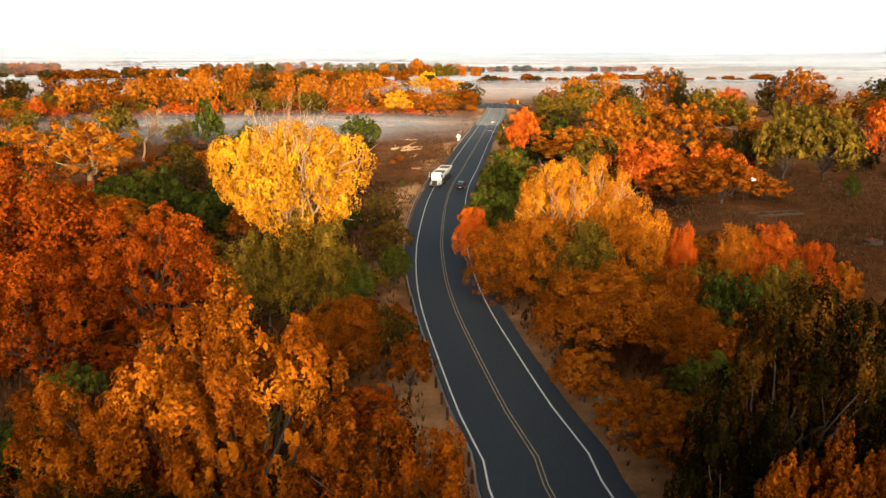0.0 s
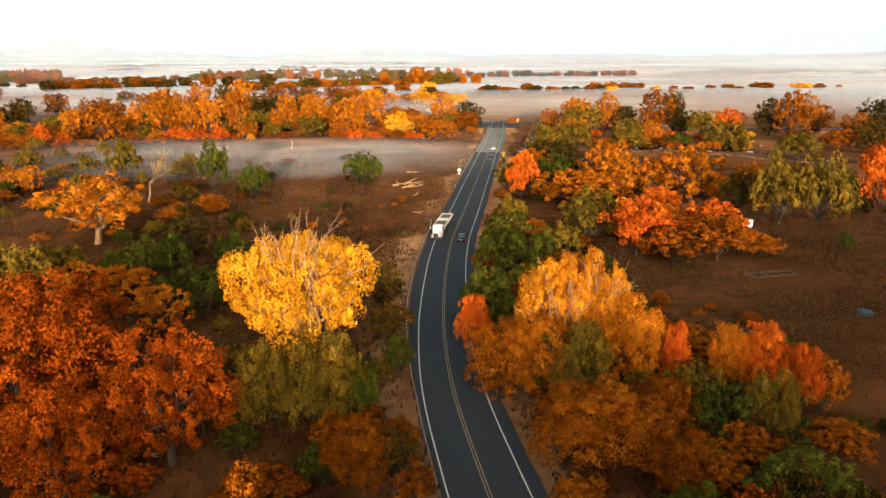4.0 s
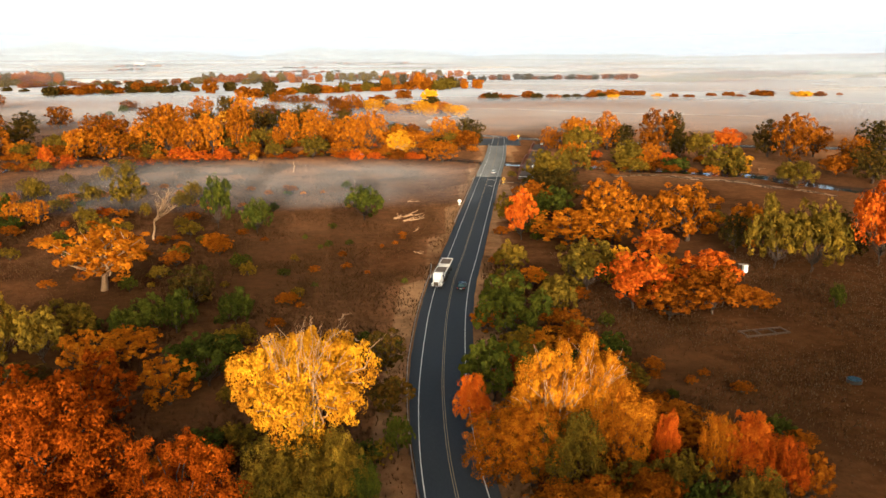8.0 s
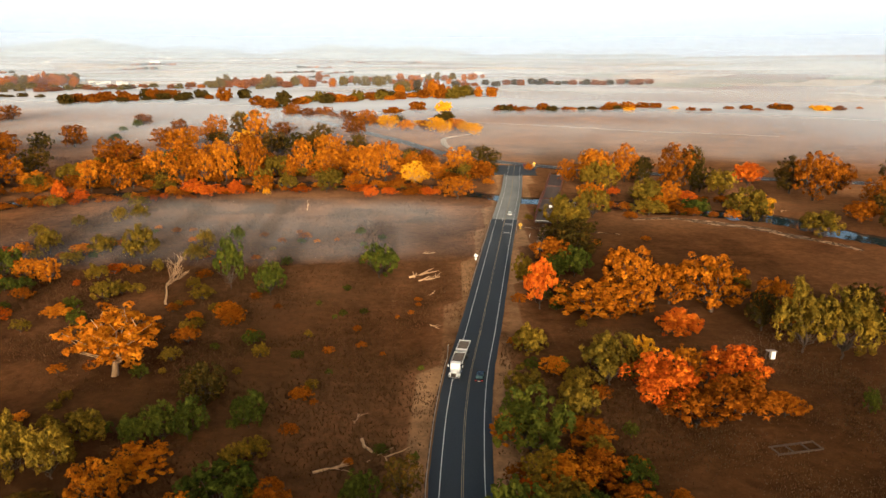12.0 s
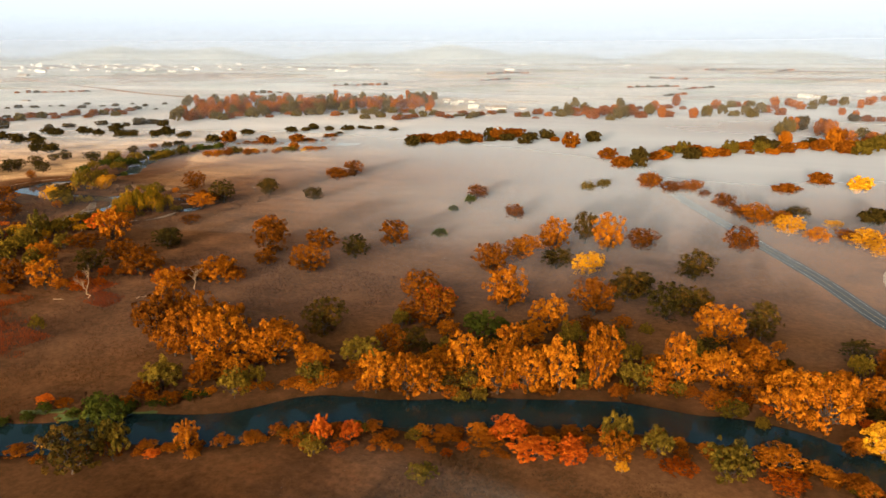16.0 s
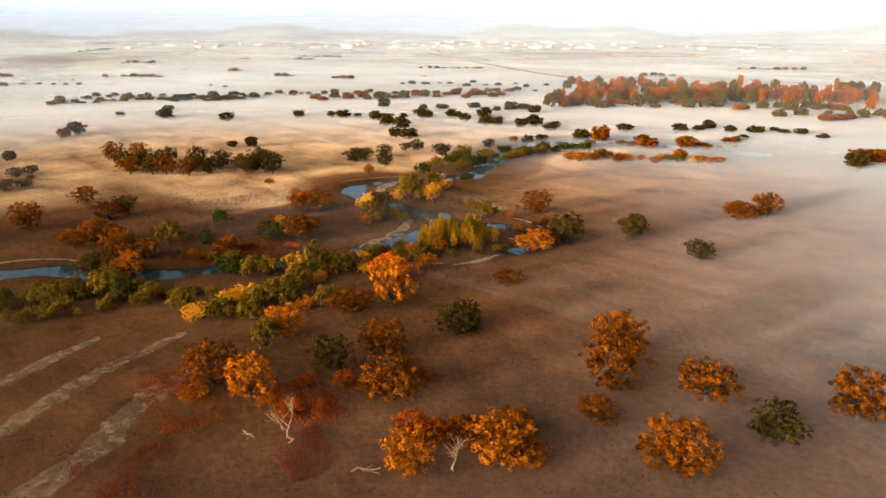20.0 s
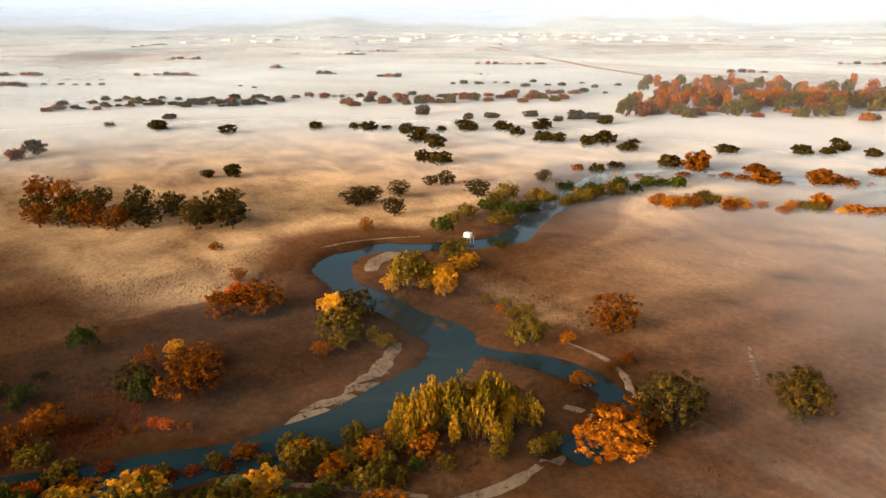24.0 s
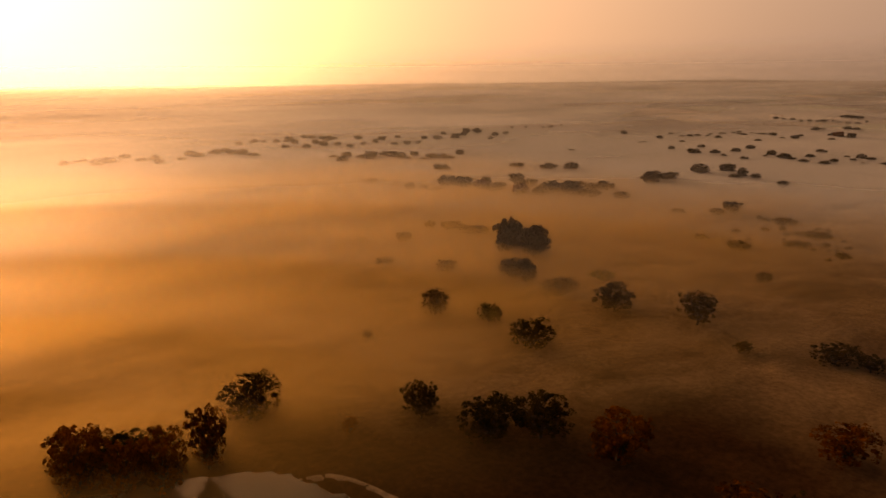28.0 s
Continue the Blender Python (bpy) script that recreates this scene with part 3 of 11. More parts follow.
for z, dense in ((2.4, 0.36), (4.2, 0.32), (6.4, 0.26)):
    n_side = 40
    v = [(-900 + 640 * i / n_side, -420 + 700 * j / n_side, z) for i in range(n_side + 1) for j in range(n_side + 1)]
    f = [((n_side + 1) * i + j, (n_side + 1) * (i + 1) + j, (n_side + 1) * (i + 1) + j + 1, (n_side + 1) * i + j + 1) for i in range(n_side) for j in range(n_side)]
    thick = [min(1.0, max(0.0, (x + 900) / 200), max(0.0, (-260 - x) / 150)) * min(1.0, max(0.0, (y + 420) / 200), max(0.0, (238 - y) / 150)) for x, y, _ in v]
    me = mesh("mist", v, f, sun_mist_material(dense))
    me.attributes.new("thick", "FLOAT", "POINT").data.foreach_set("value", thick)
    tagged(new("mist", me), "mist towards the low sun, golden light in its colour", "mist", kind="stuff")


def veil_material(name, colour, dense, top):
    """A slice of a low fog bank: thick at the ground, thinning upward and to both ends."""
    m, n, l = material(name)
    tc = n.new("ShaderNodeTexCoord")
    geo = n.new("ShaderNodeNewGeometry")
    xyz = n.new("ShaderNodeSeparateXYZ")
    ends = node(n, "ShaderNodeMath")
    ends.operation = "ABSOLUTE"
    endr = ramp(n, [(0.35, (1, 1, 1)), (1.0, (0, 0, 0))])
    endr.color_ramp.interpolation = "EASE"
    rise_r = ramp(n, [(0.0, (1, 1, 1)), (top, (0.6, 0.6, 0.6)), (1.0, (0, 0, 0))])
    rise_r.color_ramp.interpolation = "EASE"
    mp = node(n, "ShaderNodeMapping")
    mp.inputs["Scale"].default_value = (0.03, 0.03, 0.16)
    nz = node(n, "ShaderNodeTexNoise", Scale=1.0, Detail=3.0, Roughness=0.5, Distortion=0.5)
    nzr = ramp(n, [(0.3, (0.25, 0.25, 0.25)), (0.7, (1, 1, 1))])
    dif = n.new("ShaderNodeBsdfDiffuse")
    dif.inputs[0].default_value = (*colour, 1)
    facing = n.new("ShaderNodeCombineXYZ")
    for at, value in enumerate(Vector((SUN_X * 0.4, SUN_Y * 0.4, 1.0)).normalized()):
        facing.inputs[at].default_value = value
    l.new(facing.outputs[0], dif.inputs["Normal"])
    clear = n.new("ShaderNodeBsdfTransparent")
    mx = n.new("ShaderNodeMixShader")
    out = n.new("ShaderNodeOutputMaterial")
    l.new(tc.outputs["Object"], xyz.inputs[0])
    l.new(xyz.outputs["X"], ends.inputs[0])
    l.new(ends.outputs[0], endr.inputs[0])
    l.new(xyz.outputs["Z"], rise_r.inputs[0])
    l.new(geo.outputs["Position"], mp.inputs[0])
    l.new(mp.outputs[0], nz.inputs["Vector"])
    l.new(nz.outputs[0], nzr.inputs[0])
    last = None
    for value in (endr.outputs[0], rise_r.outputs[0], nzr.outputs[0]):
        times = node(n, "ShaderNodeMath")
        times.operation = "MULTIPLY"
        times.inputs[1].default_value = dense
        l.new(value, times.inputs[0])
        if last:
            l.new(last.outputs[0], times.inputs[1])
        last = times
    l.new(last.outputs[0], mx.inputs[0])
    l.new(clear.outputs[0], mx.inputs[1])
    l.new(dif.outputs[0], mx.inputs[2])
    l.new(mx.outputs[0], out.inputs[0])
    return m


VEIL = veil_material("fog_bank", (0.78, 0.88, 1.0), 0.024, 0.45)
MEADOW_FOG = veil_material("meadow_fog", (0.80, 0.88, 1.0), 0.034, 0.5)
THIN = veil_material("thin_haze", (0.78, 0.88, 1.0), 0.013, 0.6)
slice_mesh = mesh("mist_bank", [(-1, 0, -0.2), (1, 0, -0.2), (1, 0, 1), (-1, 0, 1)], [(0, 1, 2, 3)], VEIL)
meadow_slice = mesh("mist_bank", [(-1, 0, -0.2), (1, 0, -0.2), (1, 0, 1), (-1, 0, 1)], [(0, 1, 2, 3)], MEADOW_FOG)
for k in range(28):
    bank = new("mist_bank", meadow_slice)
    bank.matrix_basis = pose(-52 - 3 * (k % 3), 166 + 2.5 * k, 0, 0, 0, 8 - k * 0.3) @ Matrix.Diagonal((82, 1, 3.6 + 0.5 * (k % 2), 1))
    tagged(bank, "white bank of river fog lying over the meadow", "mist", kind="stuff")


for k in range(34):
    bank = new("mist_bank", slice_mesh)
    bank.matrix_basis = pose(70 + 5 * (k % 4), 338 + 5.5 * k, 0, 0, 0, 4 + (k % 3)) @ Matrix.Diagonal((150, 1, 6.5 + 0.8 * (k % 2), 1))
    tagged(bank, "white bank of fog lying over the far field", "mist", kind="stuff")


for k in range(26):
    bank = new("mist_bank", slice_mesh)
    bank.matrix_basis = pose(-225 + 6 * (k % 4), 392 + 6 * k, 0, 0, 0, 14 + 2 * (k % 3)) @ Matrix.Diagonal((170, 1, 6.0 + 1.0 * (k % 2), 1))
    tagged(bank, "white bank of fog lying beyond the river wood", "mist", kind="stuff")


def scatter_material(dense):
    """A thin curtain of haze that scatters the light going through it, gone at its foot, its top and its ends."""
    m, n, l = material("drifting_haze")
    uv = n.new("ShaderNodeAttribute")
    uv.attribute_name = "thick"
    a = node(n, "ShaderNodeMath")
    a.operation = "MULTIPLY"
    a.inputs[1].default_value = dense
    spread = n.new("ShaderNodeBsdfRefraction")
    spread.inputs["Color"].default_value = (1, 0.98, 0.96, 1)
    spread.inputs["IOR"].default_value = 2.0
    spread.inputs["Roughness"].default_value = 0.92
    dif = n.new("ShaderNodeBsdfDiffuse")
    dif.inputs[0].default_value = (0.68, 0.80, 1.0, 1)
    facing = n.new("ShaderNodeCombineXYZ")
    for at, value in enumerate(Vector((SUN_X * 0.8, SUN_Y * 0.8, 1.0)).normalized()):
        facing.inputs[at].default_value = value
    l.new(facing.outputs[0], dif.inputs["Normal"])
    body = n.new("ShaderNodeMixShader")
    body.inputs[0].default_value = 0.8
    clear = n.new("ShaderNodeBsdfTransparent")
    mx = n.new("ShaderNodeMixShader")
    out = n.new("ShaderNodeOutputMaterial")
    l.new(uv.outputs["Fac"], a.inputs[0])
    l.new(a.outputs[0], mx.inputs[0])
    l.new(dif.outputs[0], body.inputs[1])
    l.new(spread.outputs[0], body.inputs[2])
    l.new(clear.outputs[0], mx.inputs[1])
    l.new(body.outputs[0], mx.inputs[2])
    l.new(mx.outputs[0], out.inputs[0])
    return m


for mid_x, mid_y, radius, dense, tall, start, end in tuple((-250, 250, *q) for q in ((182, 0.08, 45, 195, 300), (235, 0.12, 45, 185, 300), (330, 0.20, 60, 175, 310), (480, 0.24, 65, 165, 320), (700, 0.07, 70, 0, 360), (950, 0.08, 75, 0, 360), (1350, 0.10, 80, 0, 360), (2000, 0.14, 90, 0, 360), (2600, 0.22, 150, 0, 360), (3200, 0.26, 190, 0, 360), (3800, 0.32, 230, 0, 360), (4250, 0.36, 260, 0, 360))):
    v, f, thick = [], [], []
    for i in range(97):
        t = radians(start + (end - start) * i / 96)
        edge = 1.0 if end - start == 360 else math.sin(math.pi * i / 96) ** 0.7
        for z, share in ((0.2, 0.0), (0.1 * tall, 0.75), (0.3 * tall, 1.0), (0.55 * tall, 0.6), (tall, 0.0)):
            x, y = mid_x + radius * math.cos(t), mid_y + radius * math.sin(t)
            v.append((x, y, z + far_rise(x, y)))
            thick.append(share * edge)
    for i in range(96):
        for k in range(4):
            f.append((5 * i + k, 5 * i + k + 1, 5 * i + k + 6, 5 * i + k + 5))
    me = mesh("haze", v, f, scatter_material(dense), True)
    me.attributes.new("thick", "FLOAT", "POINT").data.foreach_set("value", thick)
    tagged(new("haze", me), "thin morning haze hanging over the plain", "haze", kind="stuff")

thin_slice = mesh("mist_bank", [(-1, 0, -0.2), (1, 0, -0.2), (1, 0, 1), (-1, 0, 1)], [(0, 1, 2, 3)], THIN)
for k in range(16):
    bank = new("mist_bank", thin_slice)
    bank.matrix_basis = pose(-395 - 5.5 * k, 345 + 3.2 * k, -1, 0, 0, 58) @ Matrix.Diagonal((95, 1, 9.0 + (k % 2), 1))
    tagged(bank, "blue-white haze hanging over the river bend", "mist", kind="stuff")


# farmland far off: strips of stubble, green crop and bare soil, and a long dirt road
FIELDS = [surface("far_" + nm, dk, lt, 0.006, 0.95, bump=0.0, stretch=(1, 0.3, 1)) for nm, dk, lt in (
    ("stubble", (0.34, 0.25, 0.17), (0.52, 0.41, 0.30)), ("crop", (0.16, 0.20, 0.10), (0.28, 0.30, 0.17)),
    ("soil", (0.10, 0.050, 0.028), (0.20, 0.105, 0.060)), ("hay", (0.42, 0.29, 0.17), (0.60, 0.45, 0.30)))]


def field_patch(corners, lift):
    """A four-cornered field laid over the rising land."""
    v, f, n = [], [], 7
    a, b, c, d = (Vector(q) for q in corners)
    for i in range(n):
        for j in range(n):
            p = a.lerp(b, i / (n - 1)).lerp(d.lerp(c, i / (n - 1)), j / (n - 1))
            v.append((p.x, p.y, far_rise(p.x, p.y) + lift))
    for i in range(n - 1):
        for j in range(n - 1):
            f.append((n * i + j, n * i + n + j, n * i + n + j + 1, n * i + j + 1))
    return v, f


frng = random.Random(77)
patches = {}
for i in range(-2, 22):
    for j in range(-14, 12):
        u, w = 190 * i + frng.uniform(-25, 25), 300 * j + frng.uniform(-60, 60)
        du, dw = frng.uniform(90, 180), frng.uniform(180, 290)
        cs, sn = math.cos(radians(148)), math.sin(radians(148))
        quad = [(-180 + (u + p) * cs - (w + q) * sn, 220 + (u + p) * sn + (w + q) * cs) for p, q in ((0, 0), (du, 0), (du, dw), (0, dw))]
        if min(math.hypot(x + 180, y - 220) for x, y in quad) < 1350 or max(math.hypot(x + 180, y - 220) for x, y in quad) > 4100 or frng.random() < 0.35:
            continue
        v, f = field_patch(quad, 0.6)
        vs, fs = patches.setdefault(frng.choice((0, 0, 1, 2, 3)), ([], []))
        fs += [tuple(k + len(vs) for k in q) for q in f]
        vs += v
for k, (v, f) in patches.items():
    tagged(new("far_fields", mesh("far_fields", v, f, FIELDS[k])), "strips of pale farmland far out on the plain", "fields", kind="stuff")
for quad, k in ((((-1343, 1010), (-1305, 1191), (-1096, 1106), (-1163, 887)), 2), (((-1163, 880), (-1100, 1100), (-1054, 1016), (-1100, 930)), 2)):
    v, f = field_patch(quad, 1.0)
    tagged(new("field", mesh("field", v, f, FIELDS[k])), "bare brown ploughed field beside the mist", "field", kind="structure")
long_road = [Vector((x, y, far_rise(x, y) + 4.4)) for x, y in ((-1150 - 63 * k, 1190 + 22 * k + 3 * math.sin(k)) for k in range(22))]
v, f = ribbon(long_road, -4.5, 4.5, 0, 4.0)
tagged(new("causeway", mesh("causeway", v, f, FIELDS[2])), "long brown field bank with a dirt road on it", "bank", kind="structure")
# a small town on the far edge of the plain
v, f = [], []
for k in range(110):
    r, t = frng.uniform(2900, 4000), radians(frng.choice((frng.uniform(132, 158), frng.uniform(100, 172))))
    x, y = -250 + r * math.cos(t), 320 + r * math.sin(t)
    z, w, d, h, turned = far_rise(x, y) + 1.0, frng.uniform(12, 46), frng.uniform(9, 20), frng.uniform(4, 8), frng.uniform(0, 3.1)
    o = len(v)
    for px, py, pz in ((-1, -1, 0), (1, -1, 0), (1, 1, 0), (-1, 1, 0), (-1, -1, h), (1, -1, h), (1, 1, h), (-1, 1, h), (-1, 0, h * 1.5), (1, 0, h * 1.5)):
        v.append((x + px * w / 2 * math.cos(turned) - py * d / 2 * math.sin(turned), y + px * w / 2 * math.sin(turned) + py * d / 2 * math.cos(turned), z + pz))
    f += [tuple(o + q for q in face) for face in ((0, 1, 5, 4), (2, 3, 7, 6), (1, 2, 6, 9, 5), (3, 0, 4, 8, 7), (4, 5, 9, 8), (6, 7, 8, 9))]
TOWN = surface("far_pale_walls", (0.62, 0.60, 0.58), (0.80, 0.79, 0.77), 0.02, 0.8)
tagged(new("far_town", mesh("far_town", v, f, TOWN)), "specks of pale houses on the far plain", "town", kind="stuff")
# low ridges far beyond the plain
v, f = [], []
for i in range(161):
    t = radians(70 + 118 * i / 160)
    h = 95 + 45 * math.sin(i * 0.21 + 1) + 26 * math.sin(i * 0.53) + 9 * math.sin(i * 1.3 + 2)
    h = 55 + 0.60 * h * math.sin(math.pi * i / 160) ** 0.5
    v += [(4050 * math.cos(t) - 180, 4050 * math.sin(t) + 220, 36), (4480 * math.cos(t) - 180, 4480 * math.sin(t) + 220, h)]
    if i:
        f.append((2 * i - 2, 2 * i, 2 * i + 1, 2 * i - 1))
# pale blue of the distance haze painted into the base colour
HILLS = surface("hills_with_haze_tint", (0.42, 0.49, 0.56), (0.52, 0.58, 0.64), 0.004, 1.0, bump=0.0)
tagged(new("far_hills", mesh("far_hills", v, f, HILLS, True)), "far hills with the blue of haze in their colour", "backdrop", kind="structure")


# ---- trees ----
def tube(v, f, pts, radii, n=5, root=None):
    """Adds a bent, tapering limb to lists of verts and faces."""
    o = len(v)
    for i, (p, r) in enumerate(zip(pts, radii)):
        d = (pts[min(i + 1, len(pts) - 1)] - pts[max(i - 1, 0)]).normalized()
        a = d.orthogonal().normalized()
        b = d.cross(a)
        for k in range(n):
            t = 2 * math.pi * k / n
            v.append(p + (a * math.cos(t) + b * math.sin(t)) * r)
    for k in range(n if root is not None else 0):
        f.append((root, o + (k + 1) % n, o + k))
    for i in range(len(pts) - 1):
        for k in range(n):
            f.append((o + i * n + k, o + i * n + (k + 1) % n, o + (i + 1) * n + (k + 1) % n, o + (i + 1) * n + k))


def limb(v, f, a, b, r0, r1, rng, wob=0.12, n=5, steps=4, root=None):
    pts, radii = [], []
    span = (b - a).length
    for i in range(steps + 1):
        t = i / steps
        p = a.lerp(b, t)
        if 0 < i < steps:
            p += Vector((rng.gauss(0, 1), rng.gauss(0, 1), rng.gauss(0, 0.6))) * wob * span * 0.5
        pts.append(p)
        radii.append(r0 + (r1 - r0) * t)
    tube(v, f, pts, radii, n, root)
    return pts


SHAPES = {
    # lobes, crown from, lobe size, spread, upright leaf bias
    "round": (36, 0.06, 0.182, 1.0, 0.0),
    "tall": (44, 0.08, 0.135, 0.98, 0.15),
    "spray": (64, 0.10, 0.080, 0.98, 0.45),
    "vase": (34, 0.40, 0.135, 1.0, 0.1),
    "shrub": (24, 0.00, 0.20, 0.98, 0.4),
    "willow": (30, 0.02, 0.13, 0.95, 0.8),
    "airy": (30, 0.16, 0.16, 1.02, 0.1),
}
COUNT = {"x": 46000, "n": 26000, "s": 4200, "h": 3900, "m": 5000, "f": 420}
SIZE = {"x": 0.0084, "n": 0.0098, "s": 0.0225, "h": 0.0235, "m": 0.0215, "f": 0.078}
made_trees = {}


def tree_meshes(shape, variant, lod):
    """Trunk and crown meshes of a tree 1 m high and 1 m wide: boughs carry knots of twigs, and each knot its own leaves."""
    key = (shape, variant, lod)
    if key in made_trees:
        return made_trees[key]
    seed = 100 * sorted(SHAPES).index(shape) + 10 * variant
    rng, nr = random.Random(seed), np.random.RandomState(seed)
    lobes, low, size, spread, upright = SHAPES[shape]
    centres, radii = [], []
    lean = nr.uniform(-0.07, 0.07, 2)
    tries = 0
    while len(centres) < lobes and tries < 4000:
        tries += 1
        c = nr.uniform(-1, 1, 3)
        if np.linalg.norm(c) > 1 or np.linalg.norm(c) < 0.15:
            continue
        r = size * rng.uniform(0.55, 1.2)
        if shape in ("shrub", "willow"):
            c[2] = abs(c[2]) * 1.1 - 0.35
        taper = 1.0 - 0.25 * max(0.0, c[2]) * (shape == "tall")
        c = np.array([c[0] * (0.5 * spread - r * 0.7) * taper + lean[0] * c[2], c[1] * (0.5 * spread - r * 0.7) * taper + lean[1] * c[2],
                      low + (1 - low) * 0.5 + c[2] * ((1 - low) * 0.5 - r * 0.7)])
        if shape == "vase":
            out, way = 0.42 * math.sqrt(nr.uniform(0, 1)), nr.uniform(0, 2 * math.pi)
            low_z, high_z = 0.44 + 0.45 * out, 0.93 - 1.0 * out * out
            c = np.array([out * math.cos(way), out * math.sin(way), low_z + (high_z - low_z) * nr.uniform(0, 1)])
        if any(np.linalg.norm(c - q) < 0.62 * (r + s) for q, s in zip(centres, radii)):
            continue
        centres.append(c)
        radii.append(r)
    top = max(c[2] + r for c, r in zip(centres, radii))
    for c in centres:
        c[2] *= 0.97 / top
    count = COUNT[lod]
    share = np.array(radii) ** 2
    share = share / share.sum() * count
    per = {"x": 56, "n": 46, "s": 28, "h": 28, "m": 26, "f": 9}[lod]
    pos, nrm, off = [], [], []
    tall = np.array([1, 1, 1.0 + 0.9 * (upright > 0.4)])
    for c, r, k in zip(centres, radii, share):
        knots = max(4, int(k / per))
        d = nr.normal(size=(knots, 3))
        d[:, 2] += 0.3
        d /= np.linalg.norm(d, axis=1, keepdims=True)
        rad = r * (0.62 + 0.36 * nr.rand(knots) ** 0.6)
        kc = c + d * rad[:, None] * tall
        kr = r * nr.uniform(0.24, 0.46, knots)
        for q, qr, qd in zip(kc, kr, d):
            e = nr.normal(size=(per, 3)) + qd * 0.7
            e /= np.linalg.norm(e, axis=1, keepdims=True)
            pos.append(q + e * (qr * (0.35 + 0.75 * nr.rand(per) ** 0.5))[:, None] * tall)
            nrm.append(e * 0.7 + qd * 0.5)
    pos, nrm = np.concatenate(pos), np.concatenate(nrm)
    pos[:, 2] = np.maximum(pos[:, 2], 0.01)
    k = len(pos)
    up = nr.normal(size=(k, 3)) * (1 - 0.6 * upright) + np.array([0, 0, 1.4 * upright])
    nn = nrm + nr.normal(size=(k, 3)) * 0.4
    nn /= np.linalg.norm(nn, axis=1, keepdims=True)
    a = np.cross(nn, up)
    a /= np.linalg.norm(a, axis=1, keepdims=True) + 1e-9
    b = np.cross(nn, a)
    s = (SIZE[lod] * nr.uniform(0.55, 1.4, k))[:, None]
    long = 1.0 + 0.5 * upright
    v = np.empty((k, 4, 3))
    v[:, 0] = pos - b * s * long
    v[:, 1] = pos + a * s * 0.62 + nn * s * 0.25
    v[:, 2] = pos + b * s * long
    v[:, 3] = pos - a * s * 0.62 + nn * s * 0.25
    crown = bpy.data.meshes.new("crown")
    crown.vertices.add(4 * k)
    crown.vertices.foreach_set("co", v.ravel())
    crown.loops.add(4 * k)
    crown.loops.foreach_set("vertex_index", np.arange(4 * k))
    crown.polygons.add(k)
    crown.polygons.foreach_set("loop_start", np.arange(k) * 4)
    crown.update(calc_edges=True)
    crown.materials.append(BARK)
    if lod == "f":
        made_trees[key] = v, crown
        return made_trees[key]
    tv, tf = [], []
    sidesn = 7 if lod in "xn" else 4
    fork = Vector((rng.uniform(-0.04, 0.04), rng.uniform(-0.04, 0.04), low + 0.12))
    girth = 0.028 if shape in ("round", "tall", "spray", "airy", "vase") else 0.014
    limb(tv, tf, Vector((0, 0, -0.04)), fork, girth * 1.25, girth * 0.85, rng, 0.06, sidesn)
    crotch = len(tv) - sidesn
    for c, r in zip(centres, radii):
        limb(tv, tf, fork.lerp(Vector((0, 0, 0.05)), rng.random() * 0.4), Vector(c) + Vector((0, 0, r * (0.9 if shape == "vase" else 0.4 if shape == "airy" else -0.2))), girth * 0.45, girth * 0.08, rng, 0.13, 5 if lod in "xn" else 4, root=crotch)
        if lod in "xn" and shape in ("airy", "vase"):
            for _ in range(3):
                q = Vector(c) + Vector((rng.gauss(0, r), rng.gauss(0, r), rng.uniform(0, 1.3 * r)))
                limb(tv, tf, fork.lerp(Vector(c), 0.7), q, girth * 0.25, girth * 0.05, rng, 0.1, 4, 3, root=len(tv) - 3 * 4)
    trunk = mesh("trunk", tv, tf, BARK, True)
    made_trees[key] = trunk, crown
    return made_trees[key]


KINDS = {
    # name, shape, bark, category, description
    "R": ("cottonwood_tree", "tall", BARK, "tree", "tall broad cottonwood with rust-red autumn leaves"),
    "N": ("cottonwood_tree", "spray", BARK, "tree", "leafy cottonwood with russet and orange leaves"),
    "M": ("oak_tree", "spray", BARK, "tree", "dark olive tree with orange-tipped twigs"),
    "O": ("cottonwood_tree", "round", BARK, "tree", "rounded cottonwood with bright orange leaves"),
    "Y": ("cottonwood_tree", "vase", PALE, "tree", "golden yellow cottonwood with pale bare twigs"),
    "A": ("maple_shrub", "shrub", BARK, "shrub", "flame-red autumn shrub"),
    "G": ("alder_shrub", "willow", BARK, "shrub", "bushy green alder shrub"),
    "W": ("willow_shrub", "willow", BARK, "shrub", "upright yellow-green willow shrub"),
    "K": ("oak_tree", "round", BARK, "tree", "dark green live oak with a rounded crown"),
    "B": ("oak_tree", "round", BARK, "tree", "brown and bronze autumn oak"),
    "S": ("brush", "shrub", BARK, "shrub", "dry brown twiggy brush"),
    "L": ("poplar_sapling", "tall", BARK, "tree", "slender young poplar turning from green to yellow"),
    "P": ("cottonwood_tree", "airy", PALE, "tree", "orange cottonwood with pale forked limbs showing"),
    "Q": ("oak_tree", "airy", PALE, "tree", "wide bronze oak with pale crooked limbs"),
}
tree_count = 0
far_woods = {}


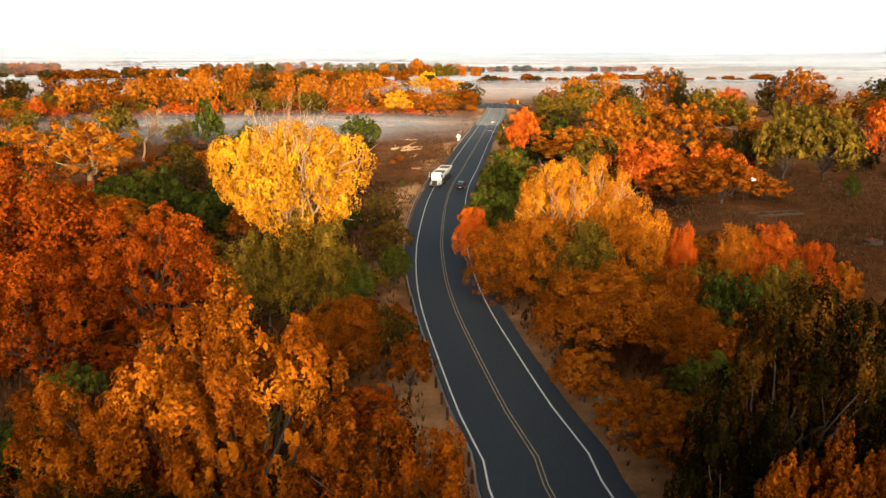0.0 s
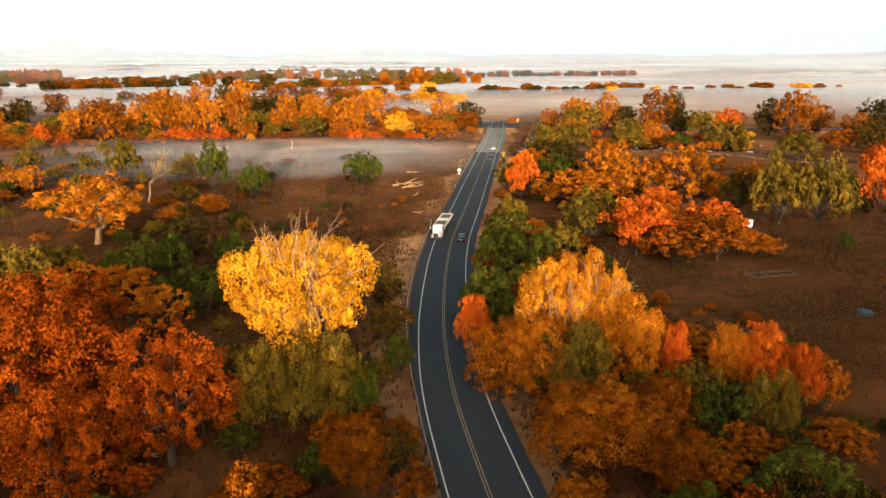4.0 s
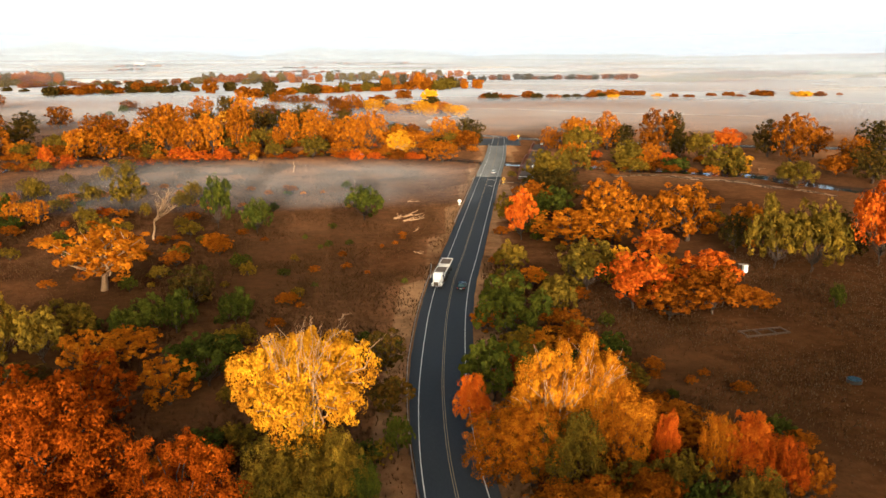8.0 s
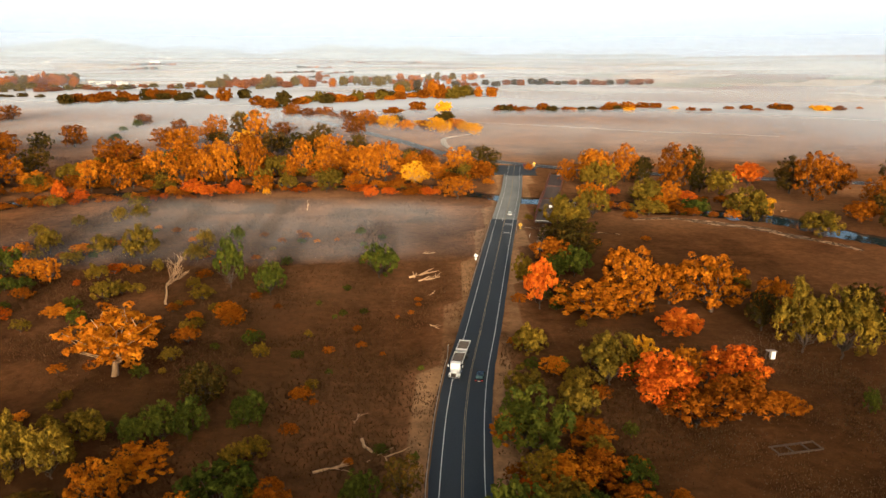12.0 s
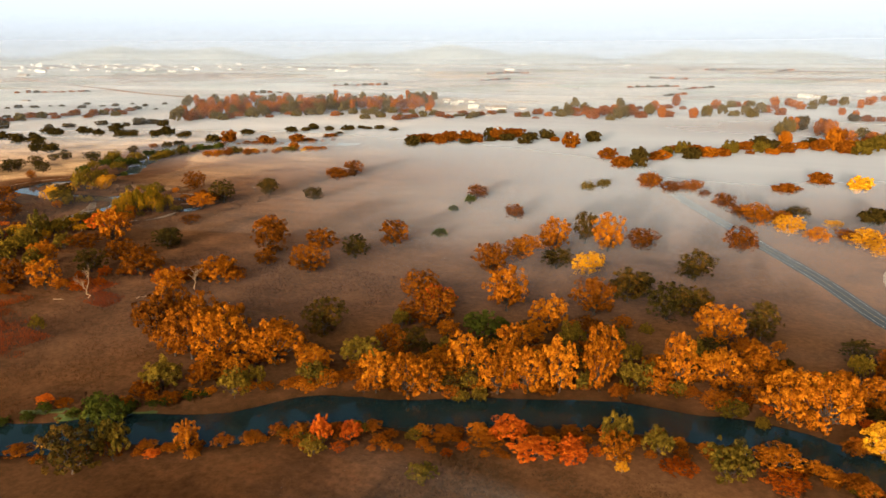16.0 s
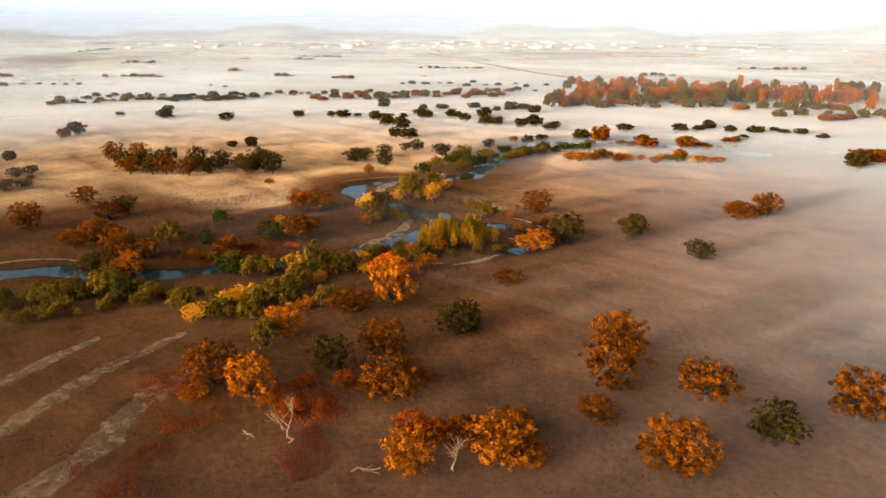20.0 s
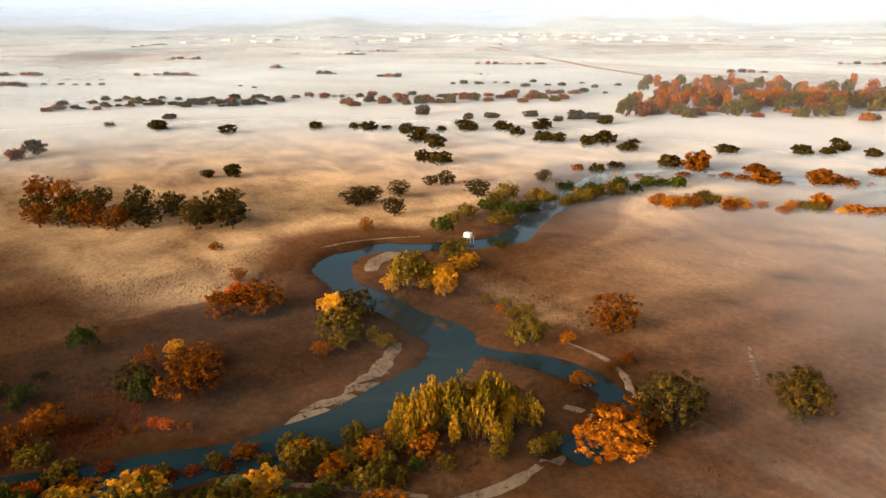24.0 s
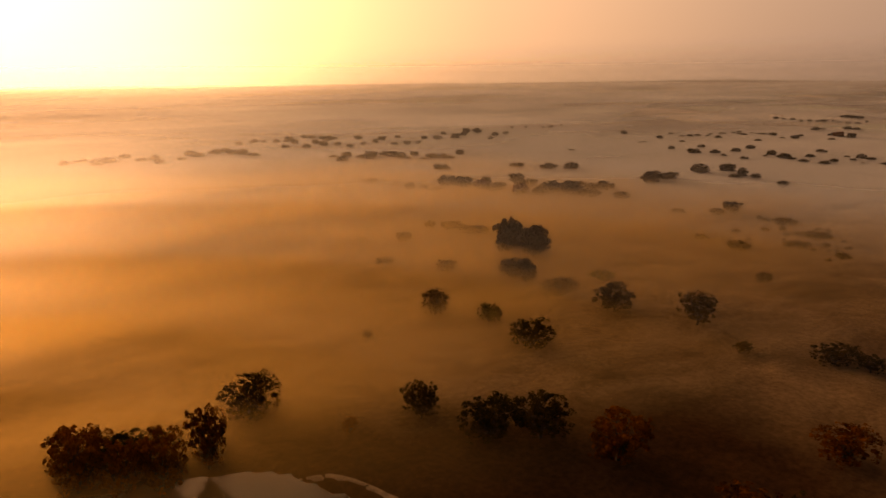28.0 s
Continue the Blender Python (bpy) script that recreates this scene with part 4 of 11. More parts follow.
def grow(kind, x, y, h, w, lod):
    """One tree or shrub: an Empty at its base with a trunk and a crown."""
    global tree_count
    tree_count += 1
    if lod == "f" and kind == "A":
        kind = "S"
    if kind in "DE":
        return dead_tree(x, y, h, w)
    if lod == "f" and y > 840 and h > 14 and kind == "B":
        grove = random.Random(int(x * 7 + y))
        kind, h, w = grove.choice("BOOO"), h * grove.uniform(0.75, 1.35), w * grove.uniform(0.55, 0.95)
    name, shape, bark, cat, label = KINDS[kind]
    if kind == "Y" and lod != "n":
        shape = "round"
    if h < 4.5 and shape == "round":
        shape = "shrub"
    if lod == "n":
        lod = "s" if h < 4.5 else "x" if kind in "NMYP" else "n"
    trunk, crown = tree_meshes(shape, (tree_count * 7) % (4 if lod in "xn" else 5), lod)
    if lod == "f":
        t = radians(tree_count * 137.5)
        cs, sn = math.cos(t) * w, math.sin(t) * w
        q = trunk.reshape(-1, 3)
        far_woods.setdefault(kind, []).append(np.stack([q[:, 0] * cs - q[:, 1] * sn + x, q[:, 0] * sn + q[:, 1] * cs + y, q[:, 2] * h + ground_height(x, y)], -1))
        return None
    base = new(name)
    base.empty_display_size = 0.5
    z = ground_height(x, y)
    base.matrix_basis = pose(x, y, z, 0, 0, (tree_count * 137.5) % 360) @ Matrix.Diagonal((w, w * 0.97, h, 1))
    for nm, me, mat in (("trunk", trunk, bark), ("crown", crown, LEAF[kind])):
        ob = new(nm, me)
        ob.parent = base
        ob.material_slots[0].link = "OBJECT"
        ob.material_slots[0].material = mat
    if bark is PALE and lod in "xn":
        bare_limbs(base, tree_count, 0.5 if kind == "Y" else 0.42, kind == "Y")
    tagged(base, label + " " + PLACE, cat, group=cat + "s " + PLACE)
    return base


def bare_limbs(base, seed, z0, upward):
    """Pale leafless limbs that fork out through the front and the top of a crown."""
    rng = random.Random(seed)
    turn_back = base.matrix_basis.to_euler().z
    for k in range(4 if upward else 3):
        v, f = [], []
        side = rng.uniform(-1.1, 1.1)
        way = -math.pi / 2 + side - turn_back
        d = Vector((math.cos(way) * 0.6, math.sin(way) * 0.6, rng.uniform(1.0, 1.6) if upward else rng.uniform(0.35, 0.9))).normalized()

        def fork(a, d, length, r, depth):
            pts = limb(v, f, a, a + d * length, r, r * 0.62, rng, 0.12, 5, root=len(v) - 1 if v else None)
            for _ in range(2 if depth else 0):
                q = (d + Vector((rng.gauss(0, 0.45), rng.gauss(0, 0.45), rng.uniform(0.0, 0.5)))).normalized()
                fork(pts[-1], q, length * rng.uniform(0.5, 0.75), r * 0.6, depth - 1)

        fork(Vector((math.cos(way) * 0.2, math.sin(way) * 0.2, z0)), d, 0.25 if upward else 0.22, 0.0055 if upward else 0.011, 4 if upward else 3)
        ob = new("bare_limb", mesh("bare_limb", v, f, PALE, True))
        ob.parent = base


def dead_tree(x, y, h, w):
    rng = random.Random(int(x * 10))
    v, f = [], []

    def fork(a, d, length, r, depth):
        b = a + d * length
        pts = limb(v, f, a, b, r, r * 0.6, rng, 0.15, 6, root=len(v) - 1 if v else None)
        if depth:
            for _ in range(2 if depth < 3 else 3):
                q = (d + Vector((rng.gauss(0, 0.55), rng.gauss(0, 0.55), rng.uniform(-0.1, 0.4)))).normalized()
                fork(pts[rng.choice((-1, -1, -2))], q, length * rng.uniform(0.55, 0.8), r * 0.55, depth - 1)

    fork(Vector((0, 0, -0.3)), Vector((0.1, 0.05, 1)).normalized(), h * 0.33, h * 0.022, 5)
    me = mesh("dead_tree", v, f, PALE, True)
    ob = new("dead_tree", me)
    ob.matrix_basis = pose(x, y, ground_height(x, y))
    return tagged(ob, "bare dead tree with pale bleached limbs", "tree")


PLACE = ""
# trees and shrubs by the road
PLACE = 'by the road'
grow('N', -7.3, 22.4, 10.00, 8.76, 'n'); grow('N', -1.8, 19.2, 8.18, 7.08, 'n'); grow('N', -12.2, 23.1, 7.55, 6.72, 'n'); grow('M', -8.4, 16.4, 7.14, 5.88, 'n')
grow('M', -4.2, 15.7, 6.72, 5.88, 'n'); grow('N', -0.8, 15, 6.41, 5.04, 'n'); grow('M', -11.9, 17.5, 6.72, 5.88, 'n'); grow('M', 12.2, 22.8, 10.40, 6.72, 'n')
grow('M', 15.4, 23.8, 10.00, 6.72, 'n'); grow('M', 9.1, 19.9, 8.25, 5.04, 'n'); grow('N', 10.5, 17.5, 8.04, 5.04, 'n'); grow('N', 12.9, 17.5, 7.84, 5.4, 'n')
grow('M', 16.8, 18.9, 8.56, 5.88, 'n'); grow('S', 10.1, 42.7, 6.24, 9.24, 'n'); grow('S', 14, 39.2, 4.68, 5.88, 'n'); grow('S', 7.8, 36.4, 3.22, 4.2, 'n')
grow('S', 9.4, 31.5, 3.64, 5.04, 'n'); grow('S', 10.5, 28.7, 3.64, 4.2, 'n'); grow('Y', -10.4, 50, 14.6, 10.4, 'n'); grow('W', -9.2, 47.2, 7.59, 7.92, 'n')
grow('W', -12.2, 47.6, 6.55, 6.72, 'n'); grow('G', -7, 47.9, 5.1, 5.04, 'n'); grow('R', -18.2, 43, 10.5, 9.6, 'n'); grow('R', -27.3, 43.4, 13.8, 12.6, 'n')
grow('R', -35, 46.2, 13.1, 11.8, 'n'); grow('R', -23.1, 38.5, 8.74, 8.4, 'n'); grow('R', -31.5, 36.4, 9.46, 9.24, 'n'); grow('Q', -52.6, 105.9, 10.9, 16, 'h')
grow('P', 9.2, 55.9, 11.2, 7.08, 'n'); grow('P', 13.2, 57.9, 11.2, 6.24, 'n'); grow('A', 2.7, 60.6, 6.55, 3.72, 'n'); grow('O', 15, 54.4, 8.74, 5.88, 'n')
grow('O', 4.7, 53, 6.86, 6.72, 'n'); grow('O', 7.3, 52.6, 7.28, 5.88, 'n'); grow('W', 9.9, 52, 6.55, 6.72, 'n'); grow('A', 18.3, 53.3, 6.86, 2.52, 'n')
grow('O', 22.3, 52.3, 6.86, 3.72, 'n'); grow('A', 24.8, 52.5, 6.86, 5.04, 'n'); grow('A', 26.8, 49.9, 6.14, 3.48, 'n'); grow('W', 22.9, 46.2, 5.1, 5.04, 'n')
grow('G', 19, 45.5, 4.37, 5.4, 'n'); grow('S', 15.6, 45.9, 5.1, 5.04, 'n'); grow('S', 28.8, 50.3, 4.37, 4.2, 'h'); grow('S', 13.1, 45.2, 4.37, 5.04, 'n')
grow('S', 19.8, 43.1, 2.91, 5.04, 'n'); grow('S', 27, 44.5, 2.5, 5.04, 'n'); grow('G', -4.1, 57.3, 3.64, 3.36, 'n'); grow('S', -5.8, 46.2, 2.91, 4.2, 'n')
grow('S', -3.2, 43.4, 3.64, 3.36, 'n'); grow('S', -7.6, 44.7, 2.91, 4.2, 'n'); grow('K', -5.2, 65, 4.37, 5.04, 'h'); grow('K', -3.3, 40.6, 4.37, 3.36, 'n')
grow('S', -1.8, 37.6, 3.64, 3.36, 'n'); grow('S', -5.6, 39.9, 5.1, 5.04, 'n'); grow('G', -7.9, 40.4, 2.91, 3.36, 'n'); grow('A', 15.2, 138, 10.8, 7.08, 'h')
grow('W', 14.4, 152.8, 3.64, 6.72, 'h'); grow('G', 25.2, 160.1, 6.66, 9.36, 'h'); grow('O', 33, 142.1, 12.1, 11.2, 'h'); grow('O', 23.9, 132.6, 7.59, 15, 'h')
grow('O', 32.4, 134.4, 7.18, 9.24, 'h'); grow('O', 41.1, 142.2, 8.74, 8.4, 'h'); grow('O', 48, 138.3, 11.9, 15, 'h'); grow('A', 37.4, 122.7, 6.03, 8.52, 'h')
grow('W', 21.8, 104, 7.7, 10.4, 'h'); grow('Y', 26.9, 107.6, 6.45, 5.4, 'h'); grow('A', 26.9, 96.6, 8.53, 10.8, 'h'); grow('O', 33.4, 105.3, 5.82, 6.36, 'h')
grow('A', 39.3, 103, 7.38, 10.3, 'h'); grow('S', 36.9, 93.8, 7.07, 10.9, 'h'); grow('S', 30.4, 91.9, 5.62, 10.3, 'h'); grow('O', 57.5, 131.1, 9.05, 9.72, 'h')
grow('W', 56.3, 118.4, 11.4, 10.6, 'h'); grow('W', 61.5, 115.7, 11.5, 12.1, 'h'); grow('K', 53.3, 127.7, 7.9, 6.36, 'h'); grow('K', 75, 134.8, 6.86, 7.92, 'm')
grow('A', 74.5, 118.6, 15.7, 11.2, 'm'); grow('K', 73.3, 124.6, 5.62, 5.52, 'm'); grow('G', 55.3, 96.4, 3.64, 2.88, 'h'); grow('W', 10.9, 114.7, 4.89, 6.84, 'h')
grow('O', 13.9, 107.5, 3.43, 4.8, 'h'); grow('W', 8.8, 99.5, 4.68, 7.08, 'h'); grow('G', 8.3, 84.9, 7.59, 10.9, 'h'); grow('O', 5.3, 87, 4.16, 4.92, 'h')
grow('W', 15.4, 93.6, 4.89, 6.72, 'h'); grow('G', 5.1, 67.8, 6.66, 7.92, 'h'); grow('W', 10.5, 70.7, 4.68, 7.08, 'h'); grow('S', 15.2, 78.3, 4.58, 6.96, 'h')
grow('S', 17.1, 71.9, 3.95, 4.56, 'h'); grow('S', 15.6, 87.4, 3.33, 7.2, 'h'); grow('S', 43.2, 94.8, 3.54, 5.76, 'h'); grow('K', -35.4, 95.7, 7.38, 7.32, 'h')
grow('G', -27.6, 90.1, 4.68, 5.4, 'h'); grow('G', -10.9, 73.5, 4.06, 5.04, 'h'); grow('O', -36.6, 77.9, 4.26, 8.16, 'h'); grow('G', -25.5, 71.6, 5.62, 9.84, 'h')
grow('G', -37.4, 86.1, 5.2, 5.76, 'h'); grow('G', -34.4, 87, 5.41, 5.4, 'h'); grow('W', -47.1, 78.5, 6.55, 7.8, 'h'); grow('W', -51.9, 78.4, 8.01, 7.8, 'h')
grow('O', -38.3, 71.5, 6.76, 6.36, 'h'); grow('K', -45.1, 70.2, 3.54, 6.36, 'h'); grow('W', -47.4, 86, 4.58, 7.08, 'h'); grow('G', -40.4, 85.3, 4.16, 5.28, 'h')
grow('S', -20, 71, 4.68, 4.44, 'h'); grow('O', -28, 67.1, 5.2, 6.72, 'h'); grow('R', -32.5, 60.7, 8.53, 9.12, 'h'); grow('R', -42, 62.5, 6.86, 8.04, 'h')
grow('K', -6.6, 75.4, 5.2, 4.68, 'h'); grow('D', -57.6, 138.3, 11.8, 9.84, 'h'); grow('G', -17.8, 157.7, 7.28, 9.84, 'h'); grow('W', -74.4, 166.4, 8.53, 9.48, 'h')
grow('W', -100, 173.8, 6.34, 6.84, 'h'); grow('G', -47.8, 148.5, 10.7, 7.92, 'h'); grow('G', -38.8, 145.8, 6.66, 7.68, 'h'); grow('O', -86.6, 149.4, 6.03, 5.64, 'h')
grow('O', -93.3, 152.9, 5.3, 6.36, 'h'); grow('W', -77.9, 152.6, 3.43, 5.64, 'h'); grow('O', -109.1, 162.4, 3.85, 6.36, 'h'); grow('G', -98.4, 153.3, 6.86, 9.36, 'h')
grow('W', -89.4, 164.1, 3.33, 6.24, 'h'); grow('W', -85.5, 170.9, 5.2, 7.2, 'h'); grow('W', -62, 168.3, 3.95, 6.24, 'h'); grow('W', -64, 180.5, 4.89, 5.52, 'h')
grow('O', -104.5, 170.5, 3.95, 5.4, 'h'); grow('W', -69.4, 138.6, 4.37, 6, 'h'); grow('W', -51.1, 141, 3.22, 6, 'h'); grow('O', -96.3, 146.1, 3.43, 5.52, 'h')
grow('W', -67.4, 158.9, 3.12, 3.48, 'h'); grow('K', 26.8, 173.4, 8.63, 13, 'h'); grow('S', 21.2, 167.3, 8.01, 10.2, 'h'); grow('W', 13.7, 155.9, 5.51, 6.24, 'h')
grow('S', 36, 164.3, 4.68, 8.64, 'm'); grow('G', 20.5, 160.2, 4.58, 9.12, 'h'); grow('R', 7.1, 73.2, 3.85, 5.52, 'h'); grow('R', 17.2, 51.4, 2.6, 3.72, 'n')
grow('S', 14.5, 29.9, 2.5, 3.12, 'n'); grow('G', 13.4, 68.3, 4.37, 7.2, 'h'); grow('W', 13.9, 61.3, 2.08, 3.96, 'h'); grow('O', 14.4, 26, 2.18, 4.08, 'n')
grow('O', 6.4, 62.5, 1.77, 2.52, 'h'); grow('O', 10.9, 66.5, 2.91, 4.32, 'h'); grow('S', 15.4, 33.8, 2.18, 2.76, 'n'); grow('G', 13.6, 73.9, 2.18, 3.6, 'h')
grow('G', 14.1, 35.6, 3.02, 4.92, 'n'); grow('W', 18.9, 50.3, 3.85, 5.52, 'n'); grow('S', 6.8, 60.2, 2.5, 3.36, 'h'); grow('W', 9.1, 79.2, 3.54, 6, 'h')
grow('O', 7.3, 65.7, 1.98, 3.48, 'h'); grow('G', 8.6, 61.6, 2.7, 4.44, 'h'); grow('S', 15.6, 48.7, 3.74, 5.04, 'n'); grow('W', 18, 56.7, 1.87, 3, 'h')
grow('S', 17.3, 54.9, 1.66, 2.16, 'h'); grow('W', 7.7, 76.8, 2.08, 3.84, 'h'); grow('S', 7.2, 56, 1.77, 2.28, 'n'); grow('S', 11.1, 81.5, 1.87, 2.64, 'h')
grow('R', 8, 69.6, 3.33, 4.56, 'h'); grow('G', 13.8, 65.3, 2.39, 3.48, 'h'); grow('S', 9.7, 58.6, 2.81, 4.2, 'h'); grow('S', 6.2, 79.1, 1.98, 3.6, 'h')
grow('W', 18.1, 42.5, 1.77, 2.88, 'n'); grow('S', 16.6, 69.2, 4.06, 6.84, 'h'); grow('S', 7.9, 49.1, 1.98, 3.48, 'n'); grow('S', 11.4, 47.3, 3.33, 4.8, 'n')
grow('G', 19.7, 77.9, 3.43, 4.92, 'h'); grow('W', 12.9, 51.8, 2.18, 3.36, 'n'); grow('G', 20.6, 36.7, 4.37, 7.8, 'n'); grow('S', 17.9, 60.5, 2.29, 4.32, 'h')
grow('S', 20.5, 59.8, 4.47, 7.8, 'h'); grow('O', 12.1, 77.6, 4.47, 6.84, 'h'); grow('S', 20.4, 30.9, 3.33, 5.16, 'n'); grow('S', 12, 63.3, 3.85, 5.76, 'h')
grow('R', 12.1, 50.1, 2.39, 3.72, 'n'); grow('S', 15.9, 57.6, 4.47, 6.72, 'h'); grow('W', 11.5, 60.5, 3.43, 6.6, 'h'); grow('W', 19.6, 70.3, 2.7, 4.8, 'h')
grow('W', 15.5, 51.1, 3.22, 4.2, 'n'); grow('S', 16.5, 39, 3.33, 4.8, 'n'); grow('S', 18.6, 74.4, 2.7, 5.16, 'h'); grow('R', 17.6, 35, 3.43, 4.68, 'n')
grow('G', 13.4, 32, 1.87, 3.36, 'n'); grow('O', 17, 80.5, 2.18, 3.24, 'h'); grow('G', 20.9, 26.7, 3.95, 7.32, 'n'); grow('S', 19.1, 68, 1.98, 3.72, 'h')
grow('W', 11.2, 74.8, 3.12, 5.28, 'h'); grow('S', 13, 29.8, 2.39, 3.24, 'n'); grow('W', 17.8, 29, 1.56, 2.4, 'n'); grow('G', 19.3, 72.2, 2.39, 3.24, 'h')
grow('S', 13.5, 33.7, 1.87, 3.36, 'n'); grow('O', 16.5, 66.3, 3.64, 5.28, 'h'); grow('O', 17.1, 62.4, 3.64, 4.92, 'h'); grow('S', -24, 53.4, 2.39, 4.2, 'n')
grow('G', -20.2, 28.5, 1.14, 1.92, 'n'); grow('S', -13.5, 37.8, 1.56, 2.04, 'n'); grow('W', -17.6, 57.3, 2.7, 4.32, 'n'); grow('S', -22.2, 27.1, 1.46, 2.04, 'n')
grow('S', -13.9, 56.3, 1.77, 2.88, 'n'); grow('R', -19.6, 39.9, 1.98, 3.6, 'n'); grow('W', -5.7, 56, 1.87, 3.12, 'n'); grow('R', -9.4, 39.5, 1.46, 2.16, 'n')
grow('G', -6.8, 55.1, 2.18, 3.96, 'n'); grow('W', -18.9, 58.3, 2.39, 3.84, 'n'); grow('G', -14.3, 44.6, 1.77, 3.24, 'n'); grow('S', -9.3, 56.3, 1.35, 2.52, 'n')
grow('S', -8.6, 25.5, 1.56, 2.88, 'n'); grow('S', -16.3, 48.7, 1.14, 1.68, 'n'); grow('S', -20.3, 20.9, 1.25, 1.68, 'n'); grow('S', -9.2, 20.8, 1.56, 2.76, 'n')
grow('S', -9.1, 40.9, 1.04, 1.8, 'n'); grow('R', -22.5, 21.5, 1.66, 2.88, 'n'); grow('W', -8.8, 31.4, 1.98, 2.88, 'n'); grow('S', -12.5, 35.7, 1.98, 2.76, 'n')
grow('W', -15.8, 30, 2.18, 3.6, 'n'); grow('S', -9.7, 30.3, 1.87, 3, 'n'); grow('S', -22.5, 35.4, 1.35, 2.16, 'n'); grow('S', -20.5, 24, 1.35, 1.92, 'n')
grow('G', -25.4, 46.8, 1.87, 3.12, 'n'); grow('G', -21.1, 56.3, 2.81, 5.04, 'n'); grow('W', -16.2, 20.9, 2.18, 4.08, 'n'); grow('S', -12.6, 56.8, 2.29, 3.6, 'n')
grow('S', -18.9, 55, 1.77, 2.4, 'n'); grow('S', -11.3, 38.5, 2.7, 4.56, 'n'); grow('G', -19.5, 34.9, 2.81, 3.72, 'n'); grow('S', -21.6, 42.9, 1.77, 2.76, 'n')
grow('S', -16.9, 24.9, 1.25, 1.68, 'n'); grow('R', -11.3, 58.4, 2.29, 3, 'n'); grow('S', -6.8, 31.9, 1.46, 2.4, 'n'); grow('G', -19.2, 29.3, 2.29, 3.96, 'n')
grow('G', -22, 31.5, 1.35, 2.64, 'n'); grow('W', -15.4, 48.1, 1.77, 3.48, 'n'); grow('G', -5.7, 27.2, 1.98, 3.24, 'n'); grow('S', -20.2, 49.2, 1.77, 3.12, 'n')
grow('R', -3.9, 33.2, 2.39, 4.2, 'n'); grow('R', -20.8, 44.8, 1.77, 3.12, 'n'); grow('R', -11, 52.6, 1.04, 2.04, 'n'); grow('W', -7.2, 50.7, 1.46, 2.52, 'n')
grow('R', -12.7, 39.6, 2.18, 2.76, 'n'); grow('S', 9, 118.1, 1.98, 3.24, 'h'); grow('W', 15.3, 143.6, 2.08, 3.48, 'h'); grow('W', 21.9, 112.9, 2.81, 4.44, 'h')
grow('S', 8.9, 90.6, 3.02, 4.56, 'h'); grow('W', 16.4, 84.5, 2.7, 4.44, 'h'); grow('G', 18.3, 137.6, 1.77, 3, 'h'); grow('G', 17.1, 144.5, 1.98, 3.6, 'h')
grow('G', 21.4, 89.4, 1.98, 2.52, 'h'); grow('W', 15.7, 101.1, 2.18, 3.36, 'h'); grow('W', 19.6, 149.4, 2.5, 3.48, 'h'); grow('W', 21.4, 143.3, 2.29, 4.08, 'h')
grow('G', 15.8, 149.2, 1.77, 2.4, 'h'); grow('S', 20.3, 81.4, 2.08, 3.24, 'h'); grow('W', 17.2, 103.2, 2.91, 5.64, 'h'); grow('S', 21.1, 148, 1.77, 2.64, 'h')
grow('S', 11.4, 140.9, 1.98, 3.72, 'h'); grow('W', 15.5, 145.8, 2.18, 3.48, 'h'); grow('W', 20.9, 110.6, 1.77, 2.52, 'h'); grow('W', 10.1, 122.1, 1.56, 2.16, 'h')
grow('S', 19.3, 98.5, 2.7, 3.6, 'h'); grow('W', 21.5, 127.9, 1.46, 2.4, 'h'); grow('S', 9.1, 93.1, 2.08, 3.6, 'h'); grow('W', 14.7, 98.9, 2.7, 3.48, 'h')
grow('G', 15, 109.5, 2.18, 4.08, 'h'); grow('G', 10.9, 109.2, 2.08, 3.12, 'h'); grow('S', 22.8, 43.6, 1.56, 2.16, 'n'); grow('S', 22.7, 58.8, 1.35, 1.92, 'h')
grow('S', 23.1, 73, 1.04, 1.8, 'h'); grow('G', 29.6, 46.8, 1.46, 2.4, 'n'); grow('S', 31.5, 69.7, 1.46, 2.76, 'h'); grow('S', 28.1, 57.7, 1.25, 2.04, 'h')
grow('G', 30.9, 60, 2.18, 3.96, 'h'); grow('S', 22.3, 54.8, 1.35, 2.16, 'h'); grow('G', 23.7, 68.4, 1.14, 1.44, 'h'); grow('S', 32, 58.2, 1.87, 3.24, 'h')
grow('G', 32, 46.8, 1.56, 2.16, 'n'); grow('G', 25.3, 46.4, 1.56, 2.64, 'n'); grow('S', 26.7, 71.7, 1.14, 1.56, 'h'); grow('S', 23.3, 60.4, 2.08, 2.88, 'h')
grow('S', 23.5, 40.9, 1.46, 1.92, 'n'); grow('S', 28.8, 73.6, 1.04, 1.56, 'h'); grow('S', 29.3, 54.4, 2.18, 3.72, 'h'); grow('S', 22, 67.4, 1.46, 2.16, 'h')
grow('G', 26.6, 60.4, 1.46, 1.92, 'h'); grow('S', 23.5, 74.9, 1.87, 2.64, 'h'); grow('G', -35.1, 119.3, 2.39, 4.56, 'h'); grow('W', -26.4, 122.1, 1.46, 1.92, 'h')
grow('W', -55.5, 97.5, 1.46, 2.4, 'h'); grow('S', -59.5, 77.3, 1.46, 2.88, 'h'); grow('W', -53.6, 123.8, 1.25, 2.16, 'h'); grow('W', -54.7, 137.8, 1.04, 1.92, 'h')
grow('W', -25.1, 83.1, 2.6, 4.32, 'h'); grow('S', -52.7, 137.5, 1.35, 2.64, 'h'); grow('G', -48, 88.9, 1.35, 1.8, 'h'); grow('W', -46.7, 125.4, 1.98, 3.36, 'h')
